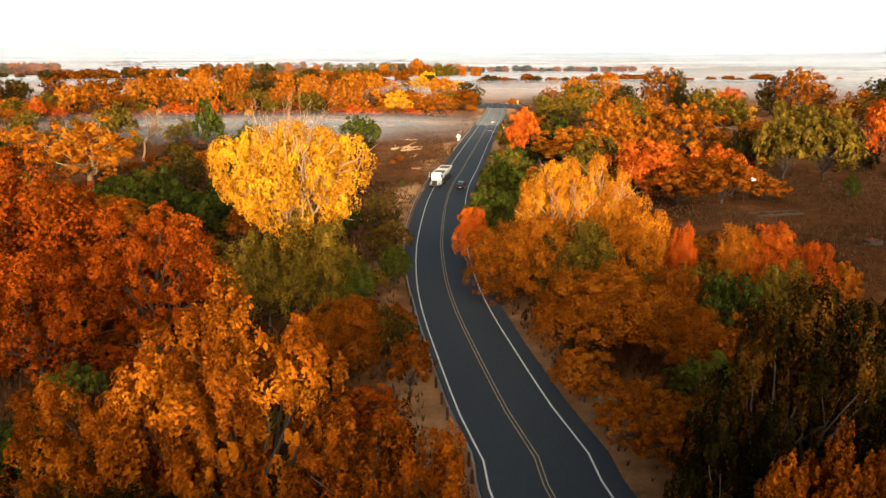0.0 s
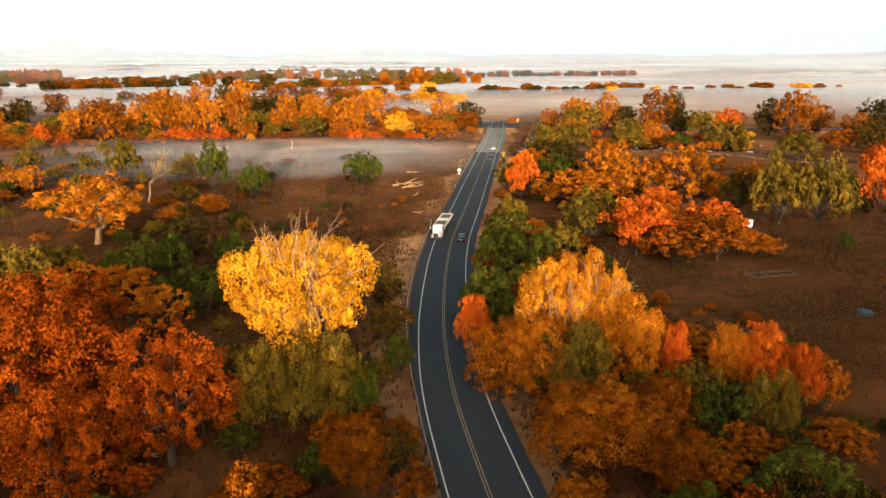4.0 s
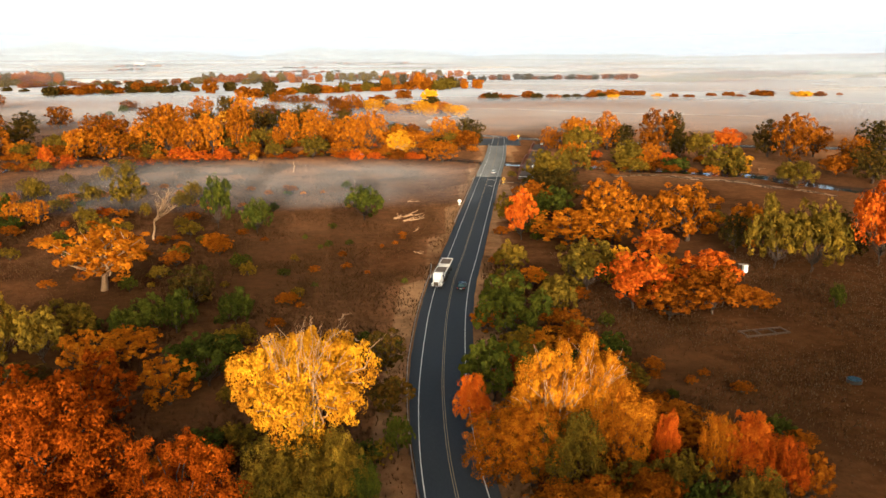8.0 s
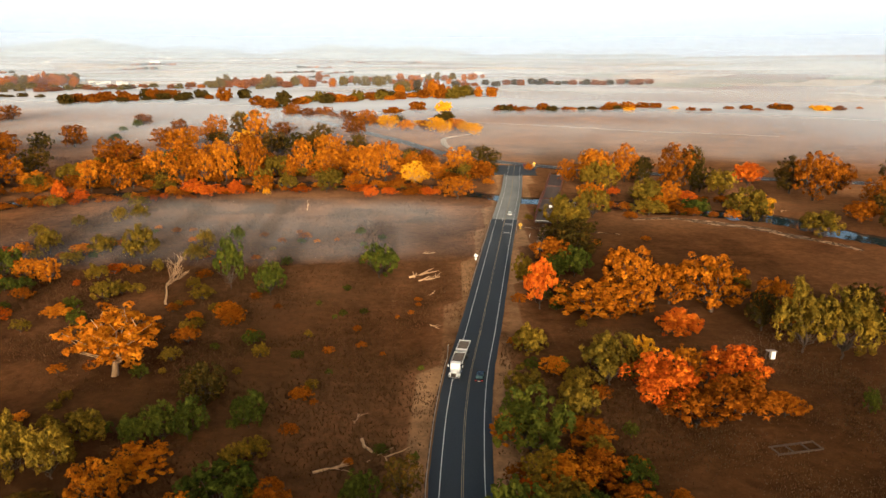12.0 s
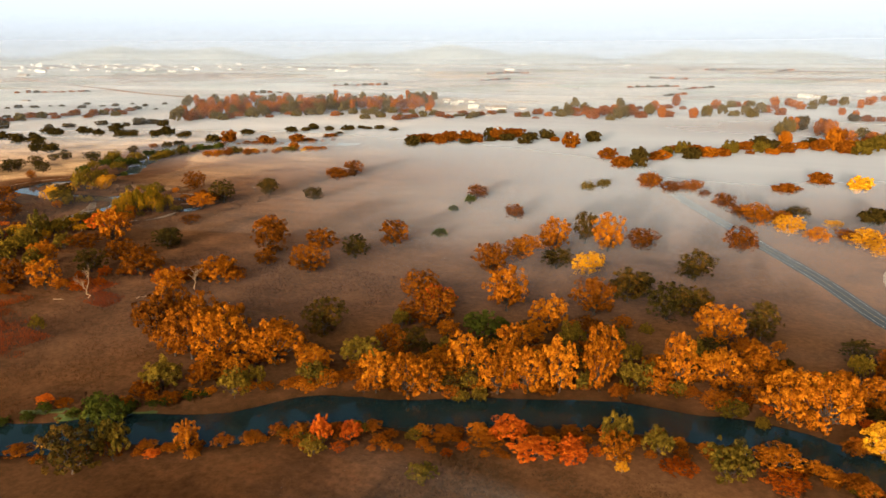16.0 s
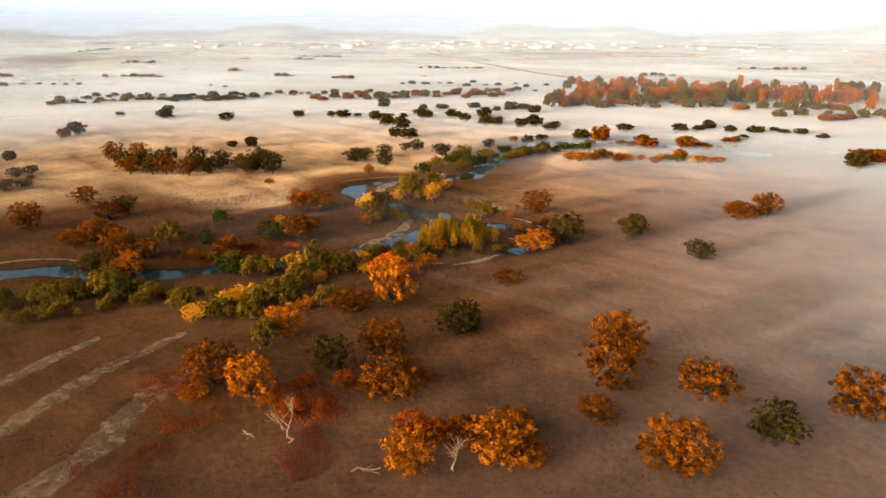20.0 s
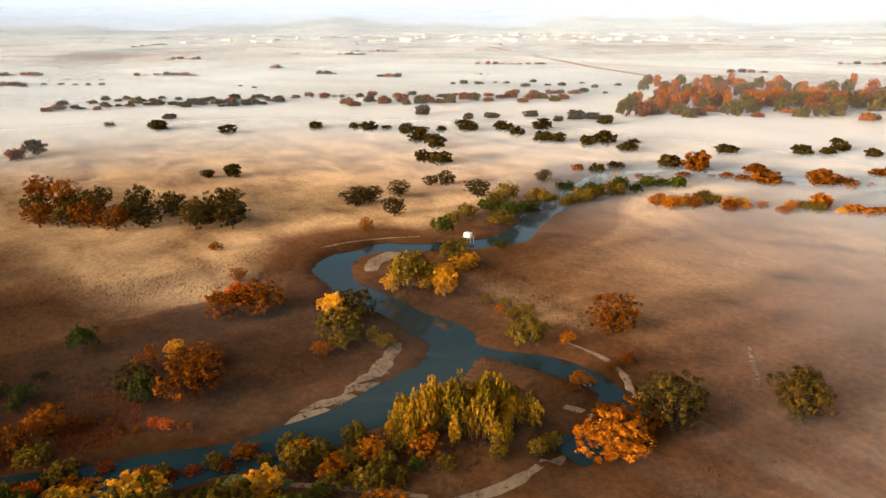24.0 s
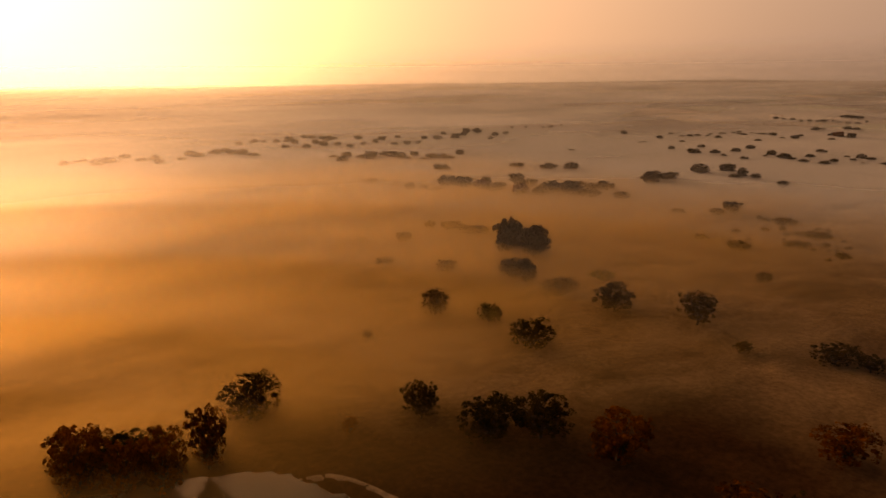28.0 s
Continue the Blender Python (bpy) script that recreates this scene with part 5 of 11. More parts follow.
grow('W', -57.4, 88.4, 1.56, 2.76, 'h'); grow('G', -40.8, 116.4, 1.14, 2.16, 'h'); grow('S', -22, 88.6, 1.66, 2.88, 'h'); grow('W', -45.4, 106.3, 1.04, 1.32, 'h')
grow('S', -35.1, 136.4, 1.25, 1.8, 'h'); grow('G', -46.2, 88.4, 1.87, 3.48, 'h'); grow('S', -36.4, 122.5, 1.66, 2.4, 'h'); grow('W', -22.2, 67.3, 1.56, 2.76, 'h')
grow('W', -46.4, 133.9, 1.98, 2.88, 'h'); grow('W', -47.8, 123.9, 2.08, 3.72, 'h'); grow('S', -20.1, 72.9, 1.14, 2.16, 'h'); grow('S', -58.7, 119.2, 1.66, 2.28, 'h')
grow('W', -55.7, 94.8, 1.25, 2.4, 'h'); grow('S', -54.4, 133.8, 2.08, 2.88, 'h'); grow('S', -21.6, 115.1, 1.56, 2.28, 'h'); grow('W', -34.9, 99.9, 1.56, 2.16, 'h')
grow('W', -39.4, 103.8, 1.87, 2.52, 'h'); grow('W', -32.2, 113.1, 2.29, 3.48, 'h'); grow('W', -26.6, 81.2, 2.7, 4.68, 'h'); grow('W', -34, 106.5, 1.04, 1.8, 'h')
grow('W', -47, 81.9, 1.56, 2.4, 'h'); grow('W', -46.1, 111.5, 2.29, 4.2, 'h'); grow('W', -23.1, 73.8, 2.5, 3.96, 'h'); grow('W', -21.7, 101.5, 1.87, 2.64, 'h')
grow('S', -22.5, 98.2, 2.18, 3.84, 'h'); grow('S', -53.1, 122.4, 1.98, 3.48, 'h'); grow('G', -47.9, 104.3, 2.5, 3.6, 'h'); grow('S', -9.4, 134, 1.04, 1.44, 'h')
grow('G', -26.2, 112.8, 1.46, 2.52, 'h'); grow('G', -10, 84.5, 1.25, 2.28, 'h'); grow('G', -6.3, 108.5, 1, 1.2, 'h'); grow('S', -12.8, 114.9, 1, 1.08, 'h')
grow('S', -20.6, 96.9, 1, 1.44, 'h'); grow('S', -11.8, 131.7, 1, 1, 'h'); grow('S', -8.5, 142.1, 1.04, 1.92, 'h'); grow('S', -16.6, 118, 1.25, 2.16, 'h')
grow('S', -13.5, 82, 1, 1.44, 'h'); grow('G', -27.7, 139.2, 1.04, 1.44, 'h'); grow('S', -21.9, 77.7, 1.04, 1.44, 'h'); grow('S', -8.3, 138.8, 1.04, 1.44, 'h')
grow('G', -29.6, 90, 1.35, 2.28, 'h'); grow('G', -20.3, 107.5, 1, 1.56, 'h'); grow('G', -28.6, 98.1, 1.25, 1.92, 'h'); grow('G', -23.6, 148.1, 1.35, 2.4, 'h')
grow('G', -18.4, 134.8, 1.25, 2.04, 'h'); grow('G', -22.1, 133.5, 1.46, 1.92, 'h'); grow('S', -18.3, 125, 1.46, 1.8, 'h'); grow('G', -23.5, 132.2, 1, 1.32, 'h')
grow('G', -5.9, 82.9, 1, 1.8, 'h'); grow('O', 18.1, 168.7, 1.25, 1.92, 'h'); grow('W', 59.6, 155, 2.39, 3.72, 'm'); grow('O', 40.8, 161.4, 1.35, 2.64, 'm')
grow('O', 46.3, 161.9, 2.81, 4.56, 'm'); grow('W', 27.1, 178.5, 2.91, 3.96, 'm'); grow('O', 38.5, 175.1, 1.87, 3.24, 'm'); grow('O', 25.2, 151, 1.87, 2.76, 'h')
# the tall oaks from x 58 on are unseen, added to shade the field
grow('W', 55.6, 161.1, 2.29, 3.6, 'm'); grow('W', 41.1, 173.1, 1.46, 1.92, 'm'); grow('W', 58.4, 150.2, 2.81, 3.96, 'm'); grow('B', 58, -22, 17.7, 13.2, 'h')
grow('B', 68, -14, 16.6, 13.2, 'h'); grow('B', 78, -20, 18, 13.2, 'h'); grow('B', 88, -10, 17.7, 13.2, 'h'); grow('B', 98, -18, 18, 13.2, 'h')
grow('B', 108, -6, 17.7, 13.2, 'h'); grow('B', 72, 2, 15.6, 13.2, 'h'); grow('B', 92, 8, 16.6, 13.2, 'h'); grow('B', 118, -14, 18, 13.2, 'm')
grow('B', 128, 0, 17.7, 13.2, 'm'); grow('B', 84, 24, 14.6, 13.2, 'h'); grow('B', 106, 26, 15.6, 13.2, 'h'); grow('G', -111, 145, 2.81, 4.44, 'h')
grow('S', -40.9, 126.3, 3.43, 4.8, 'h'); grow('W', -104.9, 85.3, 2.18, 3.72, 'h'); grow('W', -40.2, 149.3, 3.33, 5.52, 'h'); grow('O', -43.7, 132, 2.91, 5.04, 'h')
grow('G', -86.5, 133, 2.18, 3.48, 'h'); grow('G', -68.5, 125.9, 3.12, 4.2, 'h'); grow('R', -107.3, 169.3, 3.33, 6, 'h'); grow('S', -48.7, 171, 1.56, 2.64, 'h')
grow('W', -100.2, 168, 2.5, 3.72, 'h'); grow('W', -92.1, 87.3, 1.66, 2.88, 'h'); grow('G', -73.2, 133.4, 2.7, 3.84, 'h'); grow('O', -71.7, 157.5, 2.18, 3.84, 'h')
grow('W', -104.1, 99.7, 3.33, 4.68, 'h'); grow('G', -93.1, 144.5, 2.91, 5.4, 'h'); grow('O', -90.4, 171.1, 3.43, 5.76, 'h'); grow('G', -83.3, 117.7, 1.98, 3.72, 'h')
grow('W', -77.2, 123.2, 2.29, 4.08, 'h'); grow('W', -53.9, 89.5, 1.98, 2.88, 'h'); grow('G', -103.9, 119.3, 3.22, 5.64, 'h'); grow('R', -80.3, 148.4, 1.56, 2.16, 'h')
grow('W', -93.9, 98.4, 2.18, 3.96, 'h'); grow('O', -75.6, 158.9, 2.08, 3.48, 'h'); grow('G', -89.2, 144.4, 3.02, 5.52, 'h'); grow('O', -58.2, 91.3, 1.66, 2.52, 'h')
grow('G', -79.2, 113.2, 2.5, 3.48, 'h'); grow('R', -109.6, 159.6, 1.87, 3.36, 'h'); grow('S', -46, 118.7, 3.22, 5.04, 'h'); grow('O', -110.1, 146.9, 1.98, 3.48, 'h')
grow('O', -61.6, 106.3, 1.77, 3.12, 'h'); grow('S', -55.5, 154.9, 2.5, 4.08, 'h'); grow('O', -73.9, 129.2, 3.02, 5.76, 'h'); grow('S', -100.2, 139.4, 3.02, 4.2, 'h')
grow('W', -55.8, 170, 2.18, 3.24, 'h'); grow('O', -41.9, 128.9, 3.43, 6, 'h'); grow('G', -87.4, 130, 2.29, 3.48, 'h'); grow('W', -55.5, 148, 2.39, 3.48, 'h')
grow('W', -97.2, 104.8, 3.33, 5.76, 'h'); grow('R', -84.2, 127.8, 2.91, 5.52, 'h'); grow('S', -86.8, 140, 2.7, 4.92, 'h'); grow('W', -65.6, 144.4, 1.98, 3.72, 'h')
grow('W', -99, 118.2, 2.5, 4.44, 'h'); grow('W', -111.2, 102.6, 3.33, 5.76, 'h'); grow('O', -78, 91.9, 2.08, 3.96, 'h'); grow('W', -61.8, 170.5, 3.54, 4.92, 'h')
grow('O', -107.5, 114.2, 2.81, 4.8, 'h'); grow('O', -48.5, 129.1, 1.98, 3.36, 'h'); grow('S', -92.8, 166.8, 2.39, 3.84, 'h'); grow('W', -68.4, 143.3, 2.81, 4.8, 'h')
grow('S', -65.1, 86.7, 2.5, 3.24, 'h'); grow('G', -87.5, 124.1, 3.54, 6.72, 'h'); grow('R', -110.9, 134.7, 3.33, 5.28, 'h'); grow('R', -76.1, 156.7, 2.7, 4.2, 'h')
grow('S', -40.9, 142.3, 1.77, 2.88, 'h'); grow('W', -22.9, 169.9, 1.04, 2.04, 'h'); grow('G', -40.4, 166.7, 2.18, 3.6, 'h'); grow('S', -60.5, 171.3, 1.14, 1.92, 'h')
grow('O', -60.6, 173.8, 1.35, 2.64, 'h'); grow('O', -86.4, 179.4, 2.08, 3.96, 'h'); grow('G', -87, 169.2, 1.87, 2.64, 'h'); grow('G', -22.3, 177.3, 1.14, 1.68, 'h')
grow('O', -55.9, 167.4, 1.04, 1.92, 'h'); grow('W', -46.7, 179.1, 1.14, 2.28, 'h'); grow('W', -87.3, 178.2, 2.08, 2.76, 'h'); grow('S', -57.5, 173.7, 1.35, 1.92, 'h')
# row of oaks behind the start, never in view, added to cast shade forward
grow('B', -42, -19.6, 13.8, 12.6, 'n'); grow('B', -32.2, -23.8, 15.3, 12.6, 'n'); grow('B', -23.1, -18.2, 14.6, 12.6, 'n'); grow('B', -14, -25.2, 16, 12.6, 'n')
grow('B', -5.6, -21, 13.1, 12.6, 'n'); grow('B', 4.2, -26.6, 15.3, 12.6, 'n'); grow('B', 14, -21, 16, 12.6, 'n'); grow('B', 22.4, -25.2, 14.6, 12.6, 'n')
grow('B', 32.2, -19.6, 15.3, 12.6, 'n'); grow('B', 42, -23.8, 16, 12.6, 'n'); grow('B', 51.8, -21, 14.6, 12.6, 'n'); grow('B', 63, -25.2, 15.3, 12.6, 'h')
# trees and shrubs on the river bend
PLACE = 'on the river bend'
grow('K', 30.1, 188.5, 7.49, 10.9, 'm'); grow('W', -106.9, 201.5, 3.54, 4.8, 'h'); grow('W', -103.1, 231.7, 3.74, 7.56, 'h'); grow('W', -93.9, 211.4, 4.89, 6.72, 'h')
grow('W', -98.3, 208.3, 4.58, 5.04, 'h'); grow('G', -57.5, 185.9, 4.89, 4.2, 'h'); grow('W', -111.7, 189, 3.74, 5.28, 'h'); grow('A', -85.9, 249.9, 4.89, 12.1, 'h')
grow('A', -77.3, 251.3, 5.3, 7.08, 'h'); grow('O', -69.2, 256.7, 7.8, 8.64, 'h'); grow('W', -47.4, 260.1, 8.32, 12.4, 'h'); grow('A', -30.5, 247.1, 5.2, 6.72, 'h')
grow('R', -36.6, 263.6, 2.81, 10.4, 'm'); grow('S', -15.6, 254.9, 3.02, 11.9, 'm'); grow('A', -11.5, 252.8, 3.85, 5.88, 'm'); grow('O', -0.9, 249, 8.01, 13.3, 'm')
grow('S', -118.1, 239.2, 2.7, 4.92, 'h'); grow('W', -128.9, 229.3, 3.74, 6.6, 'h'); grow('O', -159.1, 222.1, 4.58, 4.68, 'h'); grow('S', -107.3, 249.6, 2.18, 9.24, 'h')
grow('S', -97.2, 251.2, 2.6, 9.24, 'h'); grow('R', -56.8, 258.7, 2.6, 9.24, 'h'); grow('A', -24.5, 253.6, 3.43, 6.96, 'm'); grow('W', 28.9, 201.3, 9.88, 15.7, 'm')
grow('G', 33.4, 241.5, 4.89, 5.04, 'm'); grow('O', 41.2, 229.8, 9.57, 9.96, 'm'); grow('W', 58.7, 225.9, 4.89, 14.5, 'm'); grow('O', 41.4, 283.4, 9.57, 9, 'm')
grow('O', 53.7, 292.3, 12.8, 13.3, 'm'); grow('O', 64.4, 287, 15.3, 13, 'm'); grow('W', 49.9, 260.6, 11.2, 15.5, 'm'); grow('K', 70.6, 287.9, 10.5, 10.8, 'm')
grow('B', 79.2, 270.7, 17.6, 16.5, 'm'); grow('W', 63.6, 247.6, 9.78, 14.4, 'm'); grow('O', 70.7, 247.3, 7.8, 8.88, 'm'); grow('K', 85.7, 271.7, 16.7, 9.96, 'm')
grow('K', 23.6, 187, 6.66, 7.2, 'm'); grow('O', 50.7, 281.3, 13.7, 13.3, 'm'); grow('K', 69.6, 281.5, 10.3, 7.44, 'm'); grow('K', 86.6, 265, 10.2, 10.6, 'm')
grow('W', 89.6, 252.6, 9.78, 12.5, 'm'); grow('A', 109.2, 279.1, 9.98, 13.2, 'm'); grow('W', 88.6, 225.7, 10.7, 16.5, 'm'); grow('Y', 94.1, 230.7, 8.94, 11, 'm')
grow('K', 119.1, 265.4, 13.8, 13.6, 'm'); grow('B', 121.7, 252.9, 18, 16.5, 'm'); grow('B', 135.9, 265.6, 12.4, 13.1, 'm'); grow('B', 137.5, 241.7, 10.4, 12, 'm')
grow('K', 159, 265.9, 13.4, 15.6, 'm'); grow('K', 131.8, 221.5, 9.57, 16.5, 'm'); grow('W', 40.2, 220.5, 8.63, 10.9, 'm'); grow('O', 66.6, 240.9, 6.34, 14.2, 'm')
grow('G', 73.9, 230.5, 6.14, 11.4, 'm'); grow('W', 97.2, 196.3, 6.97, 13.6, 'm'); grow('K', 122.8, 204.2, 8.94, 12.1, 'm'); grow('S', 117.4, 214.1, 7.18, 12.2, 'm')
grow('K', 11.3, 317.9, 11, 13.8, 'm'); grow('O', 0.2, 293.6, 13, 13.3, 'm'); grow('O', -10.2, 287.5, 8.01, 11.3, 'm'); grow('Y', -17.6, 286.4, 9.67, 12.5, 'm')
grow('O', -133.4, 261.3, 11.9, 10.6, 'h'); grow('O', -125.4, 263.7, 13.3, 12.6, 'h'); grow('O', -121.1, 267.8, 10.2, 10.9, 'h'); grow('O', -116.6, 280.5, 13.6, 11.4, 'h')
grow('O', -105.4, 275.9, 15.1, 12.7, 'h'); grow('O', -108.5, 293.1, 12.9, 11.9, 'h'); grow('O', -98.3, 279.6, 13.4, 10.9, 'h'); grow('O', -91.1, 283.3, 15.8, 10.9, 'h')
grow('O', -82, 288, 15.8, 9.12, 'h'); grow('O', -82.9, 294, 18, 11.3, 'h'); grow('W', -73.5, 292.4, 8.53, 10.9, 'h'); grow('O', -64.2, 299.9, 15.7, 11, 'm')
grow('O', -68.8, 293.8, 7.38, 9.12, 'm'); grow('O', -54.4, 305, 11.6, 12.8, 'm'); grow('O', -46.1, 313.1, 10.9, 11.3, 'm'); grow('O', -58.6, 332.7, 14.2, 16.2, 'm')
grow('K', -47.9, 344.8, 12.7, 12, 'm'); grow('O', -37.6, 293.2, 13.6, 14.9, 'm'); grow('O', -29.8, 291.2, 16.8, 16.4, 'm'); grow('O', -19.5, 309, 8.63, 9.12, 'm')
grow('W', -146, 273.6, 8.01, 13.4, 'h'); grow('K', -168.9, 287.2, 13, 14.4, 'h'); grow('B', -142.3, 310.4, 13.4, 16.5, 'h'); grow('B', -157.2, 327.7, 12.4, 14.9, 'h')
grow('O', -127.2, 333.4, 17.8, 15.7, 'h'); grow('B', -148.9, 370.5, 13.3, 16.5, 'm'); grow('O', -145.5, 395.5, 11.6, 16, 'm'); grow('O', -138.3, 414.8, 16.1, 16.5, 'm')
grow('K', -130.4, 435.9, 16.2, 12, 'm'); grow('O', -117.1, 425.8, 17.9, 16.5, 'm'); grow('B', -103.9, 433.7, 10.3, 15.7, 'm'); grow('Y', -114.4, 386.6, 10.6, 14, 'm')
grow('K', -75.3, 397.7, 12.5, 16.2, 'm'); grow('B', -99.4, 342.8, 14, 16.5, 'm'); grow('K', -92.5, 361.2, 13, 14.9, 'm'); grow('K', -76.8, 350.2, 13.2, 16.5, 'm')
grow('K', -69.3, 354.1, 12.3, 13.9, 'm'); grow('O', -107.6, 321.2, 12.3, 14.5, 'h'); grow('K', -90.4, 369.3, 9.98, 12.7, 'm'); grow('G', -123.1, 307.9, 8.32, 16.5, 'h')
grow('K', -128.5, 390, 8.74, 14.4, 'm'); grow('B', -209.7, 259.3, 16, 16.5, 'h'); grow('B', -191.6, 254.4, 17.9, 16, 'h'); grow('O', -181.5, 255.2, 17.6, 16.5, 'h')
grow('O', -167.3, 262.6, 15, 16.5, 'h'); grow('O', -172.3, 260, 9.78, 11.9, 'h'); grow('B', -197.5, 253.6, 10.9, 12.2, 'h'); grow('B', -231.9, 369.8, 10.9, 16.5, 'h')
grow('B', -215, 339, 12.7, 16.5, 'h'); grow('K', -210.3, 365.1, 11.8, 12.2, 'h'); grow('B', -207.1, 391.6, 12.8, 16.2, 'h'); grow('G', -195.1, 413.5, 5.2, 9.12, 'm')
grow('B', -177.3, 465.6, 9.57, 12.2, 'm'); grow('G', -216.1, 491.3, 6.24, 7.92, 'm'); grow('O', -236.1, 311.2, 12.2, 16.1, 'h'); grow('O', -155.6, 218.3, 7.18, 6.84, 'h')
grow('W', -166.1, 207.6, 9.05, 9.12, 'h'); grow('K', -169.2, 200.3, 11.9, 14.5, 'h'); grow('W', -163.5, 241.7, 7.8, 9, 'h'); grow('W', -163.5, 249.1, 5.51, 7.56, 'h')
grow('A', -128.8, 232.2, 8.94, 5.28, 'h'); grow('A', -125.2, 238, 4.89, 6.12, 'h'); grow('G', -182.1, 218.7, 8.94, 11.6, 'h'); grow('Y', -67.3, 252.9, 3.02, 3.12, 'h')
grow('W', -70.9, 262.3, 8.22, 8.76, 'h'); grow('A', -78.4, 254.2, 6.14, 6.24, 'h'); grow('A', -93.9, 255.7, 5.62, 9.6, 'h'); grow('W', -62, 264, 6.14, 7.68, 'h')
grow('O', -38.1, 269, 5.93, 10.2, 'm'); grow('B', -64.4, 450.8, 12.6, 16.5, 'm'); grow('Y', -47.2, 494.8, 10.7, 16.5, 'm'); grow('Y', -15.5, 481.5, 9.98, 16.5, 'm')
grow('K', -21.7, 339.4, 6.55, 11.9, 'm'); grow('B', -211.3, 265.6, 16.1, 14, 'h'); grow('B', -205.2, 270.4, 14.6, 13.8, 'h'); grow('O', -188.9, 266, 14.7, 16.5, 'h')
grow('O', -179.5, 276.4, 6.45, 12.2, 'h'); grow('A', -147.8, 322.1, 9.57, 14.9, 'h'); grow('G', -216.2, 470.1, 3.74, 7.68, 'm'); grow('O', -34.7, 484.5, 8.01, 12.7, 'm')
grow('B', -22.9, 489, 7.7, 11.3, 'm'); grow('O', -14.4, 490, 7.28, 11.2, 'm'); grow('Y', -9.5, 470.6, 8.74, 12.5, 'm'); grow('O', -2.5, 485.3, 9.36, 12.8, 'm')
grow('Y', 4.2, 474.3, 7.7, 11.9, 'm'); grow('Y', 9.4, 462.3, 8.22, 13.1, 'm'); grow('S', -136.4, 260, 4.16, 5.28, 'h'); grow('S', -115, 268.4, 4.37, 5.28, 'h')
grow('W', -112.4, 269, 3.64, 5.16, 'h'); grow('W', -108.5, 271.9, 3.64, 5.28, 'h'); grow('S', -94.2, 280.5, 3.85, 6.6, 'h'); grow('S', -76.2, 287.2, 5.3, 6.48, 'h')
grow('W', -63.7, 295, 3.85, 6.36, 'm'); grow('S', -60, 295.5, 3.64, 5.04, 'm'); grow('S', -53.9, 292, 5.62, 8.04, 'm'); grow('W', -49.8, 290.7, 4.89, 9, 'm')
grow('W', -42.9, 289.9, 3.54, 4.32, 'm'); grow('S', -23.4, 286.4, 4.89, 6.48, 'm'); grow('G', -204.1, 207.1, 2.7, 4.68, 'h'); grow('G', -199.9, 210.5, 2.81, 4.08, 'h')
grow('G', -198.8, 214.1, 3.02, 4.08, 'h'); grow('G', -191.9, 216.7, 2.7, 4.44, 'h'); grow('G', -191.5, 221.7, 2.81, 5.28, 'h'); grow('G', -185.9, 224.2, 3.22, 5.76, 'h')
grow('G', -182.3, 225.8, 2.7, 5.04, 'h'); grow('G', -178.7, 228.9, 2.08, 3.72, 'h'); grow('G', -175.6, 230.6, 2.5, 4.08, 'h'); grow('G', -172.8, 236, 2.7, 4.92, 'h')
grow('G', -170.2, 238.4, 2.08, 3.72, 'h'); grow('S', -137.1, 229.2, 1.56, 1.8, 'h'); grow('S', -133.7, 230.2, 2.6, 3.48, 'h'); grow('R', -131.4, 230.4, 2.6, 4.68, 'h')
grow('R', -124.5, 232.7, 2.5, 4.44, 'h'); grow('S', -122.7, 236.1, 1.56, 2.28, 'h'); grow('S', -118.1, 235.7, 1.87, 2.4, 'h'); grow('S', -114.9, 237.6, 2.5, 3.72, 'h')
grow('S', -112.8, 238.3, 2.18, 2.76, 'h'); grow('S', -108.6, 241.8, 2.6, 3.6, 'h'); grow('S', -106.3, 241.3, 1.98, 2.76, 'h'); grow('R', -102.6, 241.9, 2.39, 3, 'h')
grow('R', -100.4, 245.6, 2.6, 3.36, 'h'); grow('S', -95.4, 245.8, 1.66, 2.52, 'h'); grow('S', -92.4, 247.3, 1.98, 3.6, 'h'); grow('S', -90.9, 247.2, 1.56, 2.16, 'h')
grow('S', -81.5, 253.6, 2.39, 4.44, 'h'); grow('R', -73.7, 257.3, 2.6, 3.72, 'h'); grow('S', -63.2, 261.3, 2.29, 2.88, 'h'); grow('S', -57, 264.6, 2.39, 4.08, 'h')
grow('S', -50.9, 266.2, 2.6, 4.8, 'h'); grow('S', -47.2, 266, 2.39, 3.6, 'h'); grow('W', 24.4, 227, 1.46, 2.64, 'm'); grow('W', 20.3, 214.9, 2.18, 3.36, 'm')
grow('O', 35.1, 186.3, 2.18, 3, 'm'); grow('W', 35.8, 222.9, 2.6, 4.56, 'm'); grow('S', 51.2, 218.5, 2.91, 4.92, 'm'); grow('O', 49.2, 192.2, 1.56, 3, 'm')
grow('G', 46.6, 228.4, 1.35, 1.8, 'm'); grow('O', -24.4, 309.3, 4.77, 6.76, 'm'); grow('B', -150.2, 307.6, 8.32, 9.55, 'h'); grow('W', -63, 317.6, 7.62, 8.02, 'm')
grow('O', -100.2, 324.6, 4.5, 5.34, 'm'); grow('O', -83.1, 300.3, 5.84, 6.67, 'm'); grow('S', -176.5, 243.2, 6.26, 7.77, 'h'); grow('O', -42.4, 336.5, 4.08, 5.11, 'm')
grow('O', -25.3, 320.8, 4.21, 6.19, 'm'); grow('B', -16, 329.9, 5.53, 7.23, 'm'); grow('K', -86.7, 297.1, 5.85, 8.07, 'h'); grow('S', 8.5, 280.6, 8.25, 12, 'm')
